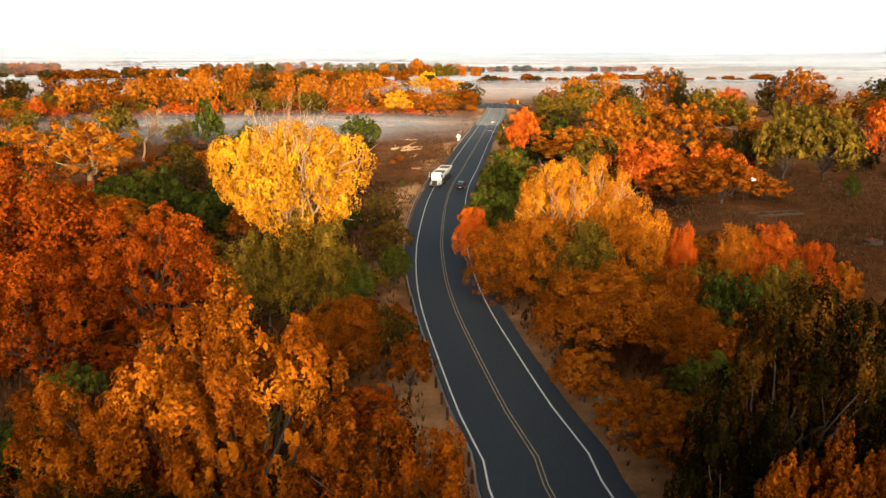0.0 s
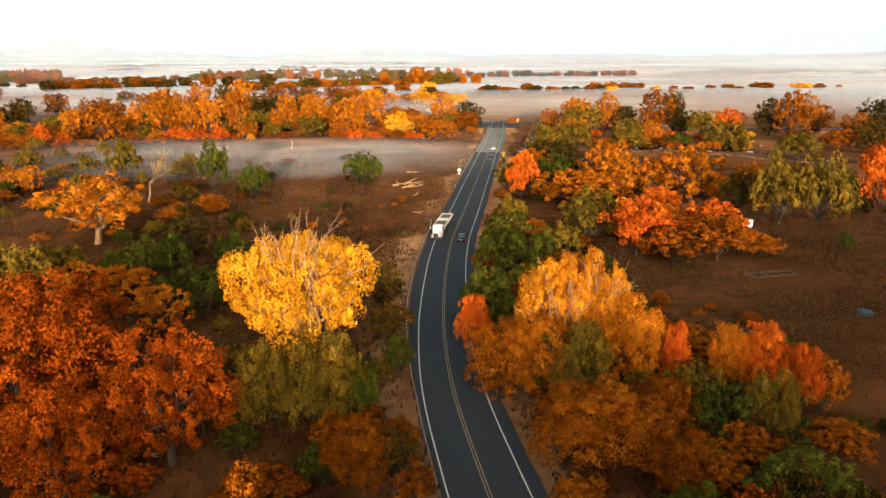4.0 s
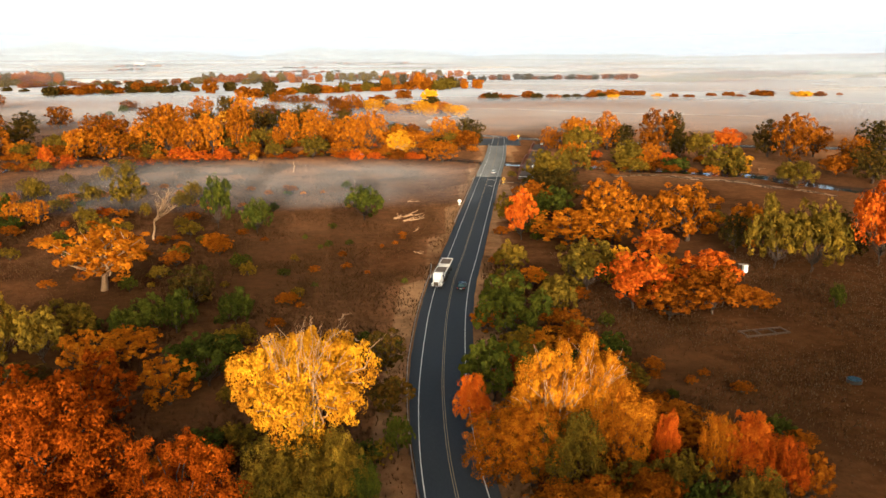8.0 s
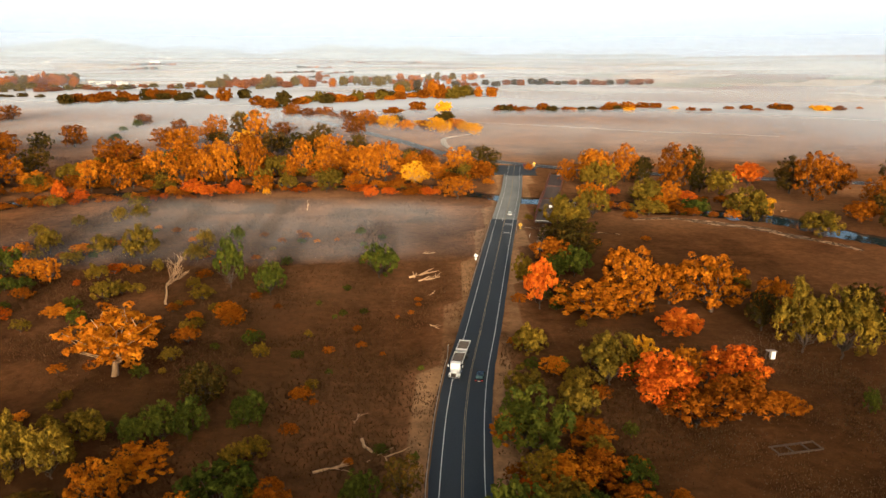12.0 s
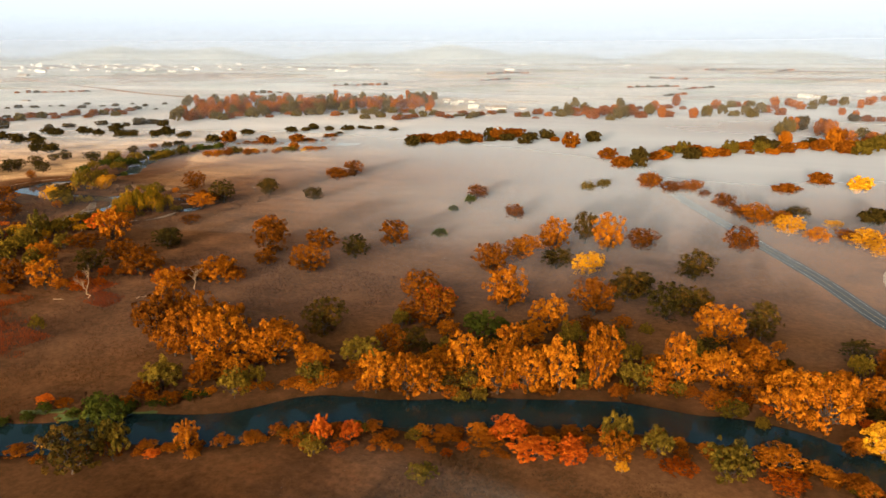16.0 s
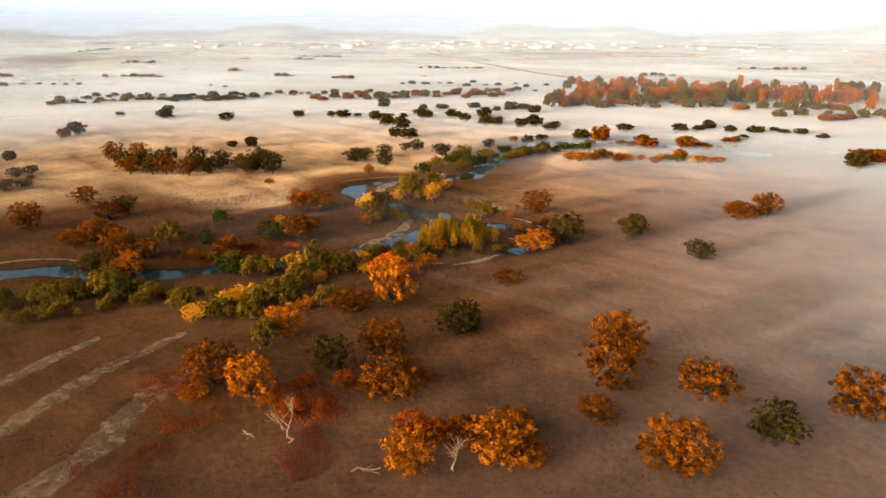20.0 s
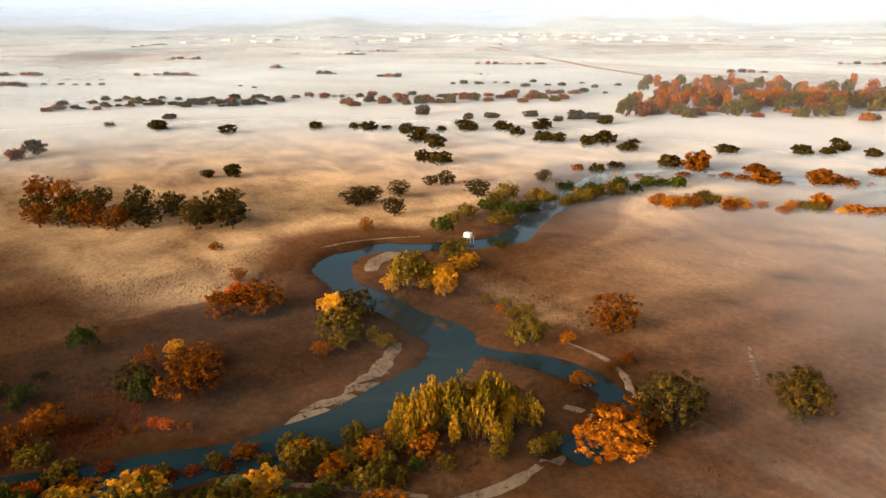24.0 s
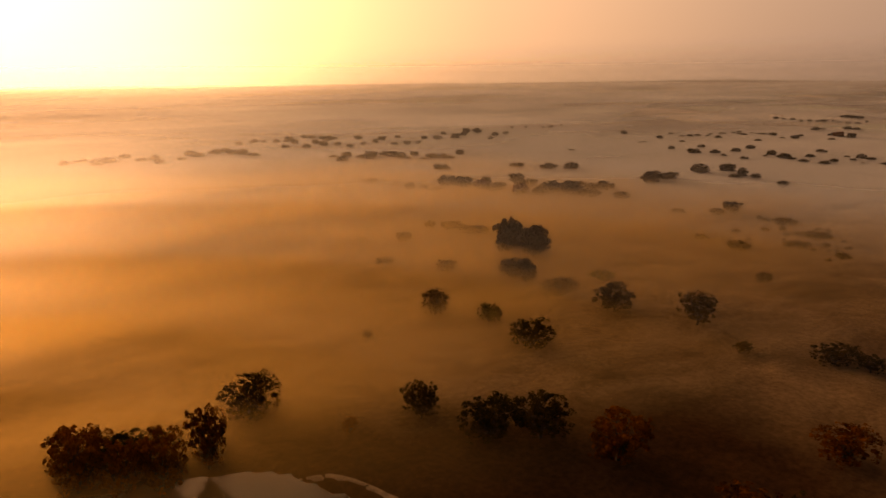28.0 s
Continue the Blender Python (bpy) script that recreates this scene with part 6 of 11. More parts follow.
grow('O', -109.6, 310.8, 7.49, 10, 'h'); grow('K', -133.1, 269, 7.59, 11.1, 'h'); grow('K', -39.8, 323.3, 3.93, 4.96, 'm'); grow('S', -14.7, 336.3, 6.92, 7.95, 'm')
grow('K', -1.4, 288.1, 5.47, 6.88, 'm'); grow('O', -171.7, 250.4, 7.25, 7.82, 'h'); grow('W', -97.1, 313.4, 7.78, 9.78, 'm'); grow('B', -137.2, 277.1, 5.76, 6.49, 'h')
grow('S', -95.6, 284.1, 7.08, 7.38, 'h'); grow('O', 3.5, 308.9, 6.82, 9.53, 'm'); grow('W', -150.6, 303.4, 6.13, 8.68, 'h'); grow('K', -112.1, 287.2, 7.68, 11.1, 'h')
grow('O', -89.6, 301.2, 4.55, 5.31, 'h'); grow('O', -57.7, 312.8, 6.14, 9.12, 'm'); grow('O', -133.4, 303.2, 6.27, 8.56, 'h'); grow('B', -49, 304.6, 7.5, 9.94, 'm')
grow('B', -52, 296.7, 3.74, 5.13, 'm'); grow('W', 2.4, 283.5, 6.93, 7.45, 'm'); grow('O', 29.3, 309.9, 4, 4.16, 'm'); grow('O', -119.4, 276.3, 7.95, 10.6, 'h')
grow('S', -7.2, 291, 3.85, 5.77, 'm'); grow('W', -86.3, 323.7, 5.16, 5.9, 'm'); grow('B', -87.2, 333.8, 5.45, 7.32, 'm'); grow('S', -25.8, 313.4, 4.09, 5.73, 'm')
grow('O', -117.8, 298.2, 5.29, 7.07, 'h'); grow('K', -123.9, 279.8, 4.38, 5.9, 'h'); grow('B', -141.7, 286.7, 6.9, 7.46, 'h'); grow('W', -79.1, 310.3, 6.1, 7.52, 'm')
grow('W', -128.5, 291.9, 5.43, 6.06, 'h'); grow('B', -13.8, 312.4, 7.16, 7.51, 'm'); grow('S', -183.5, 230.8, 5.19, 7.71, 'h'); grow('W', -4.7, 289.2, 3.91, 4.71, 'm')
grow('B', -145.5, 287.5, 7.72, 9.83, 'h'); grow('S', -49.7, 326.7, 7.35, 10.9, 'm'); grow('S', -90.1, 311.6, 5.35, 6.67, 'm'); grow('W', -102, 292.4, 6.19, 7.71, 'h')
grow('S', -44.7, 323.6, 4.09, 4.56, 'm'); grow('S', -99.4, 295.9, 7.35, 10.9, 'h'); grow('O', -123.3, 284.7, 7.86, 8.27, 'h'); grow('K', -113, 316.2, 5.07, 5.81, 'h')
grow('K', 13.4, 299.5, 5.55, 6.25, 'm'); grow('W', -183.5, 236.5, 8.2, 12.2, 'h'); grow('O', -177, 247.7, 8.04, 11.5, 'h'); grow('W', -79.9, 334.2, 3.81, 5.59, 'm')
grow('O', 6.3, 286.4, 7.21, 10.6, 'm'); grow('W', -85.8, 287, 5, 6.21, 'h'); grow('K', -59.5, 320.6, 7.86, 10.9, 'm'); grow('W', -21.8, 327.7, 6.65, 7.55, 'm')
grow('O', -104.8, 290.9, 4.91, 6, 'h'); grow('K', -118.2, 294.9, 6.55, 7.53, 'h'); grow('B', -95.3, 322.9, 7.43, 10.2, 'm'); grow('S', -41.6, 305.9, 6.98, 8.53, 'm')
grow('W', -112.8, 274.2, 4.62, 6.12, 'h'); grow('O', -11, 334.5, 3.83, 5.45, 'm'); grow('K', -139, 289.7, 7.34, 11, 'h'); grow('S', -123, 243.6, 2.2, 3.78, 'h')
grow('S', -18.4, 262.9, 1.28, 2.36, 'm'); grow('O', -47.1, 271.2, 1.81, 3.81, 'm'); grow('A', -159.5, 212.1, 2.36, 4.08, 'h'); grow('S', -129.7, 238.6, 2.06, 3.15, 'h')
grow('S', -15.4, 262.2, 2.16, 3.59, 'm'); grow('A', -8.3, 255.7, 2.52, 4.37, 'm'); grow('W', -21.3, 268, 1.79, 3.6, 'm'); grow('W', -112.7, 244.9, 2.35, 4.89, 'h')
grow('S', -137.1, 231.8, 2.47, 5.58, 'h'); grow('S', -35.2, 272, 1.74, 2.85, 'm'); grow('A', -73.9, 266.7, 2.66, 5.6, 'h'); grow('S', -110.1, 245, 1.34, 2.37, 'h')
grow('S', -104.4, 250.7, 1.31, 2.51, 'h'); grow('S', -28.3, 267.4, 1.98, 4.06, 'm'); grow('S', -34.1, 269.2, 2.11, 4.58, 'm'); grow('S', -79.6, 263, 1.41, 2.69, 'h')
grow('S', -86.7, 263, 1.39, 2.66, 'h'); grow('O', -83.9, 258, 1.78, 4.05, 'h'); grow('S', -105.1, 253, 2.14, 3.24, 'h'); grow('S', -84.5, 260.2, 1.62, 2.87, 'h')
grow('S', -117.8, 243.1, 2.2, 4.42, 'h'); grow('S', -154.3, 221, 1.92, 2.83, 'h'); grow('S', -128.2, 237.2, 1.68, 3.01, 'h'); grow('W', -140, 232.9, 1.98, 3.96, 'h')
grow('W', -158.2, 217.3, 1.76, 2.72, 'h'); grow('O', -151.7, 216.2, 2.1, 4, 'h'); grow('S', -158.9, 215.6, 2.21, 3.15, 'h'); grow('S', -162.9, 211.1, 1.76, 2.53, 'h')
grow('O', -142.6, 228.4, 1.68, 3.34, 'h'); grow('S', -103.4, 249, 1.39, 2.19, 'h'); grow('W', -127, 243.1, 1.89, 3.47, 'h'); grow('O', -77.4, 261, 2.31, 3.41, 'h')
grow('W', -124.9, 242.2, 2.11, 4.74, 'h'); grow('O', -57.7, 268.6, 1.94, 2.72, 'h'); grow('S', -23.7, 271.3, 2.43, 4.11, 'm'); grow('O', -10.7, 259.1, 2.09, 4.69, 'm')
grow('S', -81.8, 264, 2.18, 4.69, 'h'); grow('W', -134, 231.8, 2.42, 4.89, 'h'); grow('A', -96.1, 257.7, 1.59, 2.27, 'h'); grow('S', -90.7, 260.4, 2.04, 3.61, 'h')
grow('S', -63.7, 266.1, 1.35, 2.98, 'h'); grow('W', -24, 266.6, 1.68, 3.11, 'm'); grow('O', -169.8, 209.3, 2.7, 6.05, 'h'); grow('A', -49.5, 270.1, 2.05, 3.85, 'm')
grow('W', -91.4, 257.9, 1.66, 2.99, 'h'); grow('O', -144.6, 226.1, 2.36, 4.13, 'h'); grow('O', -145.7, 257.8, 5.19, 6.59, 'h'); grow('B', -140.3, 264.3, 3.45, 3.98, 'h')
grow('O', -105.2, 287.5, 4.07, 6.76, 'h'); grow('O', -128.4, 286.5, 4.58, 7.58, 'h'); grow('B', -118.4, 287, 6.01, 10.1, 'h'); grow('B', -113.4, 292, 3.38, 5.53, 'h')
grow('W', -84.9, 307.3, 3.16, 4, 'm'); grow('N', -91.6, 307.3, 4.68, 7.18, 'm'); grow('O', -155.1, 264.2, 6.57, 11.2, 'h'); grow('B', -5.5, 297.3, 5.43, 6.4, 'm')
grow('O', -24.6, 300.3, 4.35, 5.22, 'm'); grow('O', -53.5, 309.6, 3.44, 4.39, 'm'); grow('O', -15.8, 305, 5.7, 8.49, 'm'); grow('B', -4.1, 284.4, 3.36, 5.68, 'm')
grow('B', -70.6, 299.7, 4.5, 5.35, 'm'); grow('B', -30.8, 300.2, 4.48, 7.59, 'm'); grow('O', -103.2, 304, 3.56, 5.24, 'h'); grow('W', -5.4, 293.7, 3.22, 5.51, 'm')
grow('B', -130.8, 264, 3.66, 5.41, 'h'); grow('B', -97.2, 287.7, 6.44, 7.55, 'h'); grow('W', 5.7, 294.9, 5.67, 8.03, 'm'); grow('B', -71.3, 309.3, 4.87, 5.78, 'm')
grow('W', -124, 277.4, 3.92, 4.93, 'h'); grow('K', -93.9, 302.3, 5.68, 8.89, 'h'); grow('O', -104.2, 300.3, 4.07, 5.9, 'h'); grow('B', -152.4, 254.2, 3.64, 5.24, 'h')
grow('K', -111.6, 277.7, 6.76, 11, 'h'); grow('O', -41.3, 315.1, 6.46, 9.38, 'm'); grow('O', -127.5, 279, 5.16, 6.09, 'h'); grow('K', -139.7, 269.6, 4.18, 7.05, 'h')
grow('O', -159.3, 270.9, 3.96, 5.78, 'h'); grow('B', -86.3, 303, 5.86, 7.78, 'm'); grow('K', -132.9, 288.4, 4.59, 6.26, 'h'); grow('W', -150.1, 256.7, 6.03, 10.2, 'h')
grow('B', -142.6, 266, 5.02, 7.63, 'h'); grow('K', -78, 297.1, 4.07, 5.09, 'm'); grow('O', -1.4, 299.5, 3.74, 6.18, 'm'); grow('O', -108.5, 284.8, 6.11, 8.42, 'h')
grow('O', -70.7, 304.6, 6.16, 10.4, 'm'); grow('N', -47.1, 297.5, 3.25, 4.05, 'm'); grow('O', -161, 268.7, 5.51, 8.09, 'h'); grow('O', -119.7, 291.7, 4.11, 5.87, 'h')
grow('O', -149.8, 253.4, 3.92, 6.57, 'h'); grow('W', -29.3, 310, 6.46, 9.95, 'm'); grow('K', -117.2, 271, 5.73, 8.35, 'h'); grow('O', -110, 274.4, 3.41, 4.19, 'h')
grow('K', -128, 273.2, 5.48, 7.39, 'h'); grow('N', -74.3, 296.1, 3.56, 4.16, 'm'); grow('B', -43.7, 299.1, 5.05, 5.84, 'm'); grow('K', -61.8, 314, 3.51, 5.1, 'm')
grow('B', 11, 289.6, 4.73, 6.96, 'm'); grow('N', -60.2, 305.9, 3.62, 5.13, 'm'); grow('N', -25.9, 304, 6.14, 9.11, 'm'); grow('B', -105.4, 283.4, 4.66, 6.12, 'h')
grow('O', 9.2, 301.8, 6.2, 8.57, 'm'); grow('O', -110.5, 299.2, 4.98, 6.27, 'h'); grow('K', -19.3, 301.6, 4.08, 4.73, 'm'); grow('O', -158.7, 265, 4.21, 5.68, 'h')
grow('N', -131.6, 273.5, 6.02, 7.6, 'h'); grow('B', -105.7, 280.5, 4.72, 5.91, 'h'); grow('S', -231.9, 315.2, 7.07, 8.64, 'h'); grow('W', -112.7, 150.4, 3.33, 5.88, 'h')
grow('W', -123, 149.5, 1.66, 3, 'h'); grow('S', -124.8, 91.1, 2.7, 4.44, 'm'); grow('O', -113.2, 147.7, 2.29, 3, 'h'); grow('S', -123, 136.7, 2.81, 5.16, 'h')
grow('W', -113.6, 93.3, 1.66, 2.16, 'h'); grow('R', -121.1, 146.8, 3.22, 5.88, 'h'); grow('R', -115.9, 91.6, 1.56, 3, 'h'); grow('S', -122.9, 142.6, 1.56, 2.28, 'h')
grow('G', -118, 87.5, 2.5, 4.8, 'm'); grow('O', -117, 111.9, 2.39, 4.56, 'h'); grow('G', -120.8, 101.3, 2.29, 3.84, 'h'); grow('S', -40.9, 190.9, 2.18, 3.84, 'h')
grow('O', -73.8, 198.6, 1.46, 2.4, 'h'); grow('G', -41.1, 186.4, 1.35, 2.64, 'h'); grow('G', -26.9, 195.5, 2.18, 3.6, 'h'); grow('S', -32.2, 188.4, 1.25, 1.68, 'h')
grow('S', -43.7, 197.1, 1.46, 2.16, 'h'); grow('O', -69.2, 185.8, 1.77, 2.64, 'h'); grow('O', -83.8, 199.9, 1.46, 2.28, 'h'); grow('S', -85.9, 194.4, 1.25, 1.8, 'h')
grow('G', -83.2, 196.3, 1.25, 2.04, 'h'); grow('S', -77.5, 196.8, 1.87, 2.88, 'h'); grow('S', -52.5, 192.9, 1.87, 2.64, 'h'); grow('G', -20.6, 191, 1.66, 2.88, 'h')
grow('W', -88.7, 182.5, 1.87, 2.76, 'h'); grow('S', -46, 185.9, 1.87, 2.64, 'h'); grow('O', -37.2, 187.2, 1.14, 1.92, 'h'); grow('G', -24.8, 184.8, 1.25, 2.4, 'h')
grow('O', -86, 182.5, 1.77, 2.28, 'h')
# trees and shrubs on the meadow
PLACE = 'on the meadow'
grow('B', -248.4, 354.8, 16.7, 16.5, 'h'); grow('B', -220.3, 510.5, 9.05, 14.9, 'm'); grow('B', -334.9, 545.6, 13.2, 16.5, 'm'); grow('B', -342.5, 536, 8.01, 16.5, 'm')
grow('K', -306.1, 460.4, 8.94, 13.1, 'm'); grow('K', -345.5, 465.3, 10.5, 13, 'm'); grow('B', -399.3, 455.7, 12.5, 16.5, 'm'); grow('K', -352.3, 432.8, 13.9, 16.5, 'h')
grow('B', -356.2, 423, 9.15, 16.5, 'h'); grow('K', -297.5, 341.5, 9.67, 15.5, 'h'); grow('B', -324.4, 380.8, 5.62, 10.6, 'h'); grow('E', -267.7, 277.5, 13.3, 15.2, 'h')
grow('D', -239.5, 301.7, 11.9, 10.7, 'h'); grow('O', -242.7, 292.6, 11.6, 11.9, 'h'); grow('O', -63.4, 506.6, 13.4, 16.5, 'm'); grow('K', -10, 534.1, 9.78, 14.4, 'f')
grow('Y', -13.4, 637.9, 11.2, 15.5, 'f'); grow('B', -35.9, 649.2, 10.5, 16.5, 'f'); grow('K', -45.2, 538.3, 7.07, 15.2, 'm'); grow('Y', -27.8, 519.4, 4.78, 10.9, 'm')
grow('B', -54.1, 606.2, 8.11, 16.5, 'f'); grow('B', -133.1, 587.6, 12.3, 16.5, 'm'); grow('B', -82.8, 543.6, 10.7, 14.5, 'm'); grow('W', -166.6, 561.5, 7.18, 11.3, 'm')
grow('W', -160.3, 576, 6.97, 11.5, 'm'); grow('B', -170.3, 662.7, 12.1, 16.5, 'f'); grow('K', -158.9, 668.5, 18, 16.5, 'f'); grow('B', -192.1, 702.7, 12.1, 16.5, 'f')
grow('B', -241.7, 759.8, 18, 16.5, 'f'); grow('K', -237, 816.6, 13.8, 16.5, 'f'); grow('B', -302.8, 271.3, 12.4, 15.7, 'h'); grow('O', -289.9, 276.3, 13.1, 13.1, 'h')
grow('O', -322, 297, 10.7, 12.8, 'h'); grow('W', -316.3, 290, 9.05, 9.96, 'h'); grow('K', -295, 299.9, 9.98, 14.2, 'h'); grow('B', -329.6, 322, 7.9, 16.5, 'h')
grow('O', -325.9, 335.2, 17.8, 16.5, 'h'); grow('B', -297.2, 316.7, 10.4, 14.8, 'h'); grow('B', -272.4, 305.8, 13.3, 16.5, 'h'); grow('K', -300.8, 346.1, 8.53, 11.8, 'h')
grow('B', -259.7, 368.8, 14.6, 16.1, 'h'); grow('B', -238.1, 340, 7.07, 10.7, 'h'); grow('W', -251.5, 247.6, 5.62, 6, 'h'); grow('K', -239.4, 196.4, 14.8, 11.3, 'm')
grow('K', -339.8, 459.9, 11.9, 13.1, 'm'); grow('B', -338.5, 529.1, 9.67, 16.5, 'm'); grow('B', -462.2, 356.8, 10.4, 12.2, 'h'); grow('B', -461.5, 368.7, 11.5, 16.5, 'h')
grow('B', -414.8, 340, 12, 16.5, 'h'); grow('W', -432.8, 383.8, 8.84, 16.5, 'h'); grow('K', -422.8, 328.5, 8.94, 12.1, 'h'); grow('B', -407.3, 304, 7.8, 8.16, 'h')
grow('K', -412.6, 260.5, 11.9, 16.4, 'm'); grow('O', -406.4, 269.5, 12.4, 12.4, 'h'); grow('B', -451.4, 256.7, 8.32, 14.8, 'm'); grow('K', -477.8, 218.3, 12.8, 16.5, 'm')
grow('B', -496.9, 242.3, 12.9, 16.5, 'm'); grow('B', -497.7, 276.5, 9.67, 16.5, 'm'); grow('O', -349.8, 413.8, 10.3, 16.5, 'h'); grow('Y', -450.8, 387.5, 6.66, 9.6, 'h')
grow('Y', -441.5, 340, 6.14, 6, 'h'); grow('G', -418.4, 329.8, 7.9, 7.08, 'h'); grow('B', -437.5, 331.4, 5.3, 5.76, 'h'); grow('B', -413.9, 309, 7.59, 9.24, 'h')
grow('B', -495.6, 368.9, 5.3, 7.2, 'm'); grow('W', -365.8, 325.7, 12.5, 12.2, 'h'); grow('W', -377.8, 311.3, 6.76, 8.52, 'h'); grow('W', -379, 305.2, 7.38, 7.08, 'h')
grow('W', -367.8, 318.1, 6.55, 6.84, 'h'); grow('A', -348.1, 345.8, 10.8, 16, 'h'); grow('O', -352.6, 363.7, 6.86, 9.96, 'h'); grow('W', -379.3, 368, 4.99, 6.84, 'h')
grow('W', -457.1, 418, 13.7, 16.5, 'm'); grow('Y', -449, 426.4, 10.3, 10.2, 'm'); grow('W', -477.4, 445.6, 9.05, 14.2, 'm'); grow('W', -403.4, 428.1, 8.22, 12.8, 'h')
grow('G', -485.1, 470.6, 3.64, 6.36, 'm'); 

grow('O', -368, 378.9, 6.14, 8.16, 'h'); grow('B', -514.9, 661.5, 9.98, 16.5, 'f'); grow('B', -496.8, 684.2, 10.9, 16.5, 'f')
grow('B', -494.4, 698.4, 8.22, 16.5, 'f'); grow('B', -496.9, 739.1, 6.45, 16.5, 'f'); grow('K', -526.4, 175.7, 10.4, 16.5, 'm'); grow('K', -488.7, 224.4, 12.6, 16.5, 'm')
grow('K', -504.1, 284.8, 10.4, 13.4, 'm'); grow('B', -453.6, 266.3, 11.8, 16.5, 'm'); grow('W', -441.6, 291.1, 9.05, 13.6, 'h'); grow('G', -457, 318.1, 8.01, 11.3, 'h')
grow('K', -444.8, 307.4, 2.7, 5.28, 'h'); grow('B', -434.5, 333.7, 8.94, 4.32, 'h'); grow('A', -467.3, 363, 10.3, 12.4, 'm'); grow('Y', -443.6, 386.4, 10.8, 8.28, 'h')
grow('K', -442.9, 392.6, 10.7, 13.4, 'h'); grow('B', -425, 269.7, 13.9, 15.2, 'm'); grow('O', -422.8, 279.2, 8.53, 10.9, 'h'); grow('B', -432.9, 345.3, 6.24, 14.6, 'h')
grow('K', -518.3, 128.4, 10.4, 11.8, 'm'); grow('G', -528.6, 148.6, 7.59, 11.3, 'm'); grow('K', -484.6, 139.4, 4.47, 5.52, 'm'); grow('K', -469.7, 198.7, 10.7, 11, 'm')
grow('K', -432.8, 173.4, 12.9, 16.5, 'm'); grow('B', -390.2, 186.3, 16, 13.6, 'm'); grow('B', -398.5, 191.7, 14.7, 12.1, 'm'); grow('B', -406.2, 194.2, 16.2, 12.2, 'm')
grow('B', -416.6, 192.4, 16.1, 11.3, 'm'); grow('B', -450.9, 195.5, 4.78, 4.08, 'm'); grow('B', -514.5, 1019.3, 10.7, 16.5, 'f'); grow('B', -491.8, 1000.4, 9.05, 15.6, 'f')
grow('W', -497.8, 1034.1, 6.24, 9.48, 'f'); grow('B', -499.6, 1059.9, 9.36, 16.5, 'f'); grow('W', -464.6, 1007.5, 7.8, 10.7, 'f'); grow('W', -475.6, 1050.5, 9.46, 16.5, 'f')
grow('B', -390.3, 730, 11.5, 16.5, 'f'); grow('B', -383.5, 738, 12.1, 16.5, 'f'); grow('B', -373.1, 747.7, 10.8, 16.5, 'f'); grow('B', -364.3, 757.8, 12.9, 16.5, 'f')
grow('B', -352, 767.3, 13.6, 16.5, 'f'); grow('B', -347.4, 781.6, 9.98, 13.6, 'f'); grow('B', -399.8, 752.2, 8.63, 13, 'f'); grow('B', -393.3, 763.7, 7.38, 12.4, 'f')
grow('B', -364.6, 735.6, 10.4, 13.6, 'f'); grow('B', -372.5, 767.1, 11.4, 16.5, 'f'); grow('K', -368.4, 781.2, 7.49, 12.5, 'f'); grow('K', -343, 747.8, 7.9, 12.6, 'f')
grow('K', -329.3, 775.1, 7.28, 11.9, 'f'); grow('B', -326.8, 804, 8.74, 12.7, 'f'); grow('K', -291.7, 772.5, 11, 16.5, 'f'); grow('K', -298.2, 807.3, 10.7, 15.4, 'f')
grow('K', -287.4, 821.9, 13.1, 16.5, 'f'); grow('B', -271.3, 801.4, 8.01, 10.7, 'f'); grow('W', -363.6, 1093.3, 13.5, 16.5, 'f'); grow('W', -360.9, 1121.7, 13.5, 16.5, 'f')
grow('A', -361.3, 1149, 14.2, 16.5, 'f'); grow('A', -332.4, 1107.3, 18, 16.5, 'f'); grow('A', -312.6, 1076.1, 14.2, 16.5, 'f'); grow('A', -313.5, 1088.7, 16.7, 16.5, 'f')
grow('A', -311, 1128.3, 18, 16.5, 'f'); grow('O', -306.5, 1158.1, 18, 16.5, 'f'); grow('W', -284.4, 1096.4, 18, 16.5, 'f'); grow('W', -282.6, 1122.5, 12.8, 16.5, 'f')
grow('A', -287.8, 1184.8, 18, 16.5, 'f'); grow('A', -257.4, 1113.8, 13, 16.5, 'f'); grow('B', -39.2, 839.7, 13.7, 16.5, 'f'); grow('B', -28.8, 842.8, 18, 16.5, 'f')
grow('B', -18.8, 828.2, 14.1, 16.5, 'f'); grow('O', -15.1, 846, 13.7, 16.5, 'f'); grow('W', -6.3, 822.8, 15.5, 16.5, 'f'); grow('W', 7.2, 858, 16, 16.5, 'f')
grow('B', 23.7, 873.7, 18, 16.5, 'f'); grow('B', 39.9, 880.2, 14.9, 16.5, 'f'); grow('W', -155.8, 757.7, 9.15, 12.5, 'f'); grow('B', -152, 781.6, 7.9, 14, 'f')
grow('B', -135, 787, 8.22, 11.8, 'f'); grow('B', -123.7, 766.7, 8.42, 15.8, 'f'); grow('W', -115.1, 776.9, 6.45, 13, 'f'); grow('B', -108.7, 797.1, 7.59, 13.1, 'f')
grow('B', -91.1, 786.7, 6.34, 8.28, 'f'); grow('O', -73.9, 794.7, 8.11, 14.5, 'f'); grow('B', -63.8, 811.8, 11, 16.5, 'f'); grow('K', -4.6, 1189.3, 12.6, 16.5, 'f')
grow('B', 11, 1193.1, 11.9, 16.2, 'f'); grow('B', 27.3, 1202.2, 9.26, 14.4, 'f'); grow('K', 46.9, 1276.7, 11.9, 16.5, 'f'); grow('K', 62.1, 1209.2, 12.1, 16.5, 'f')
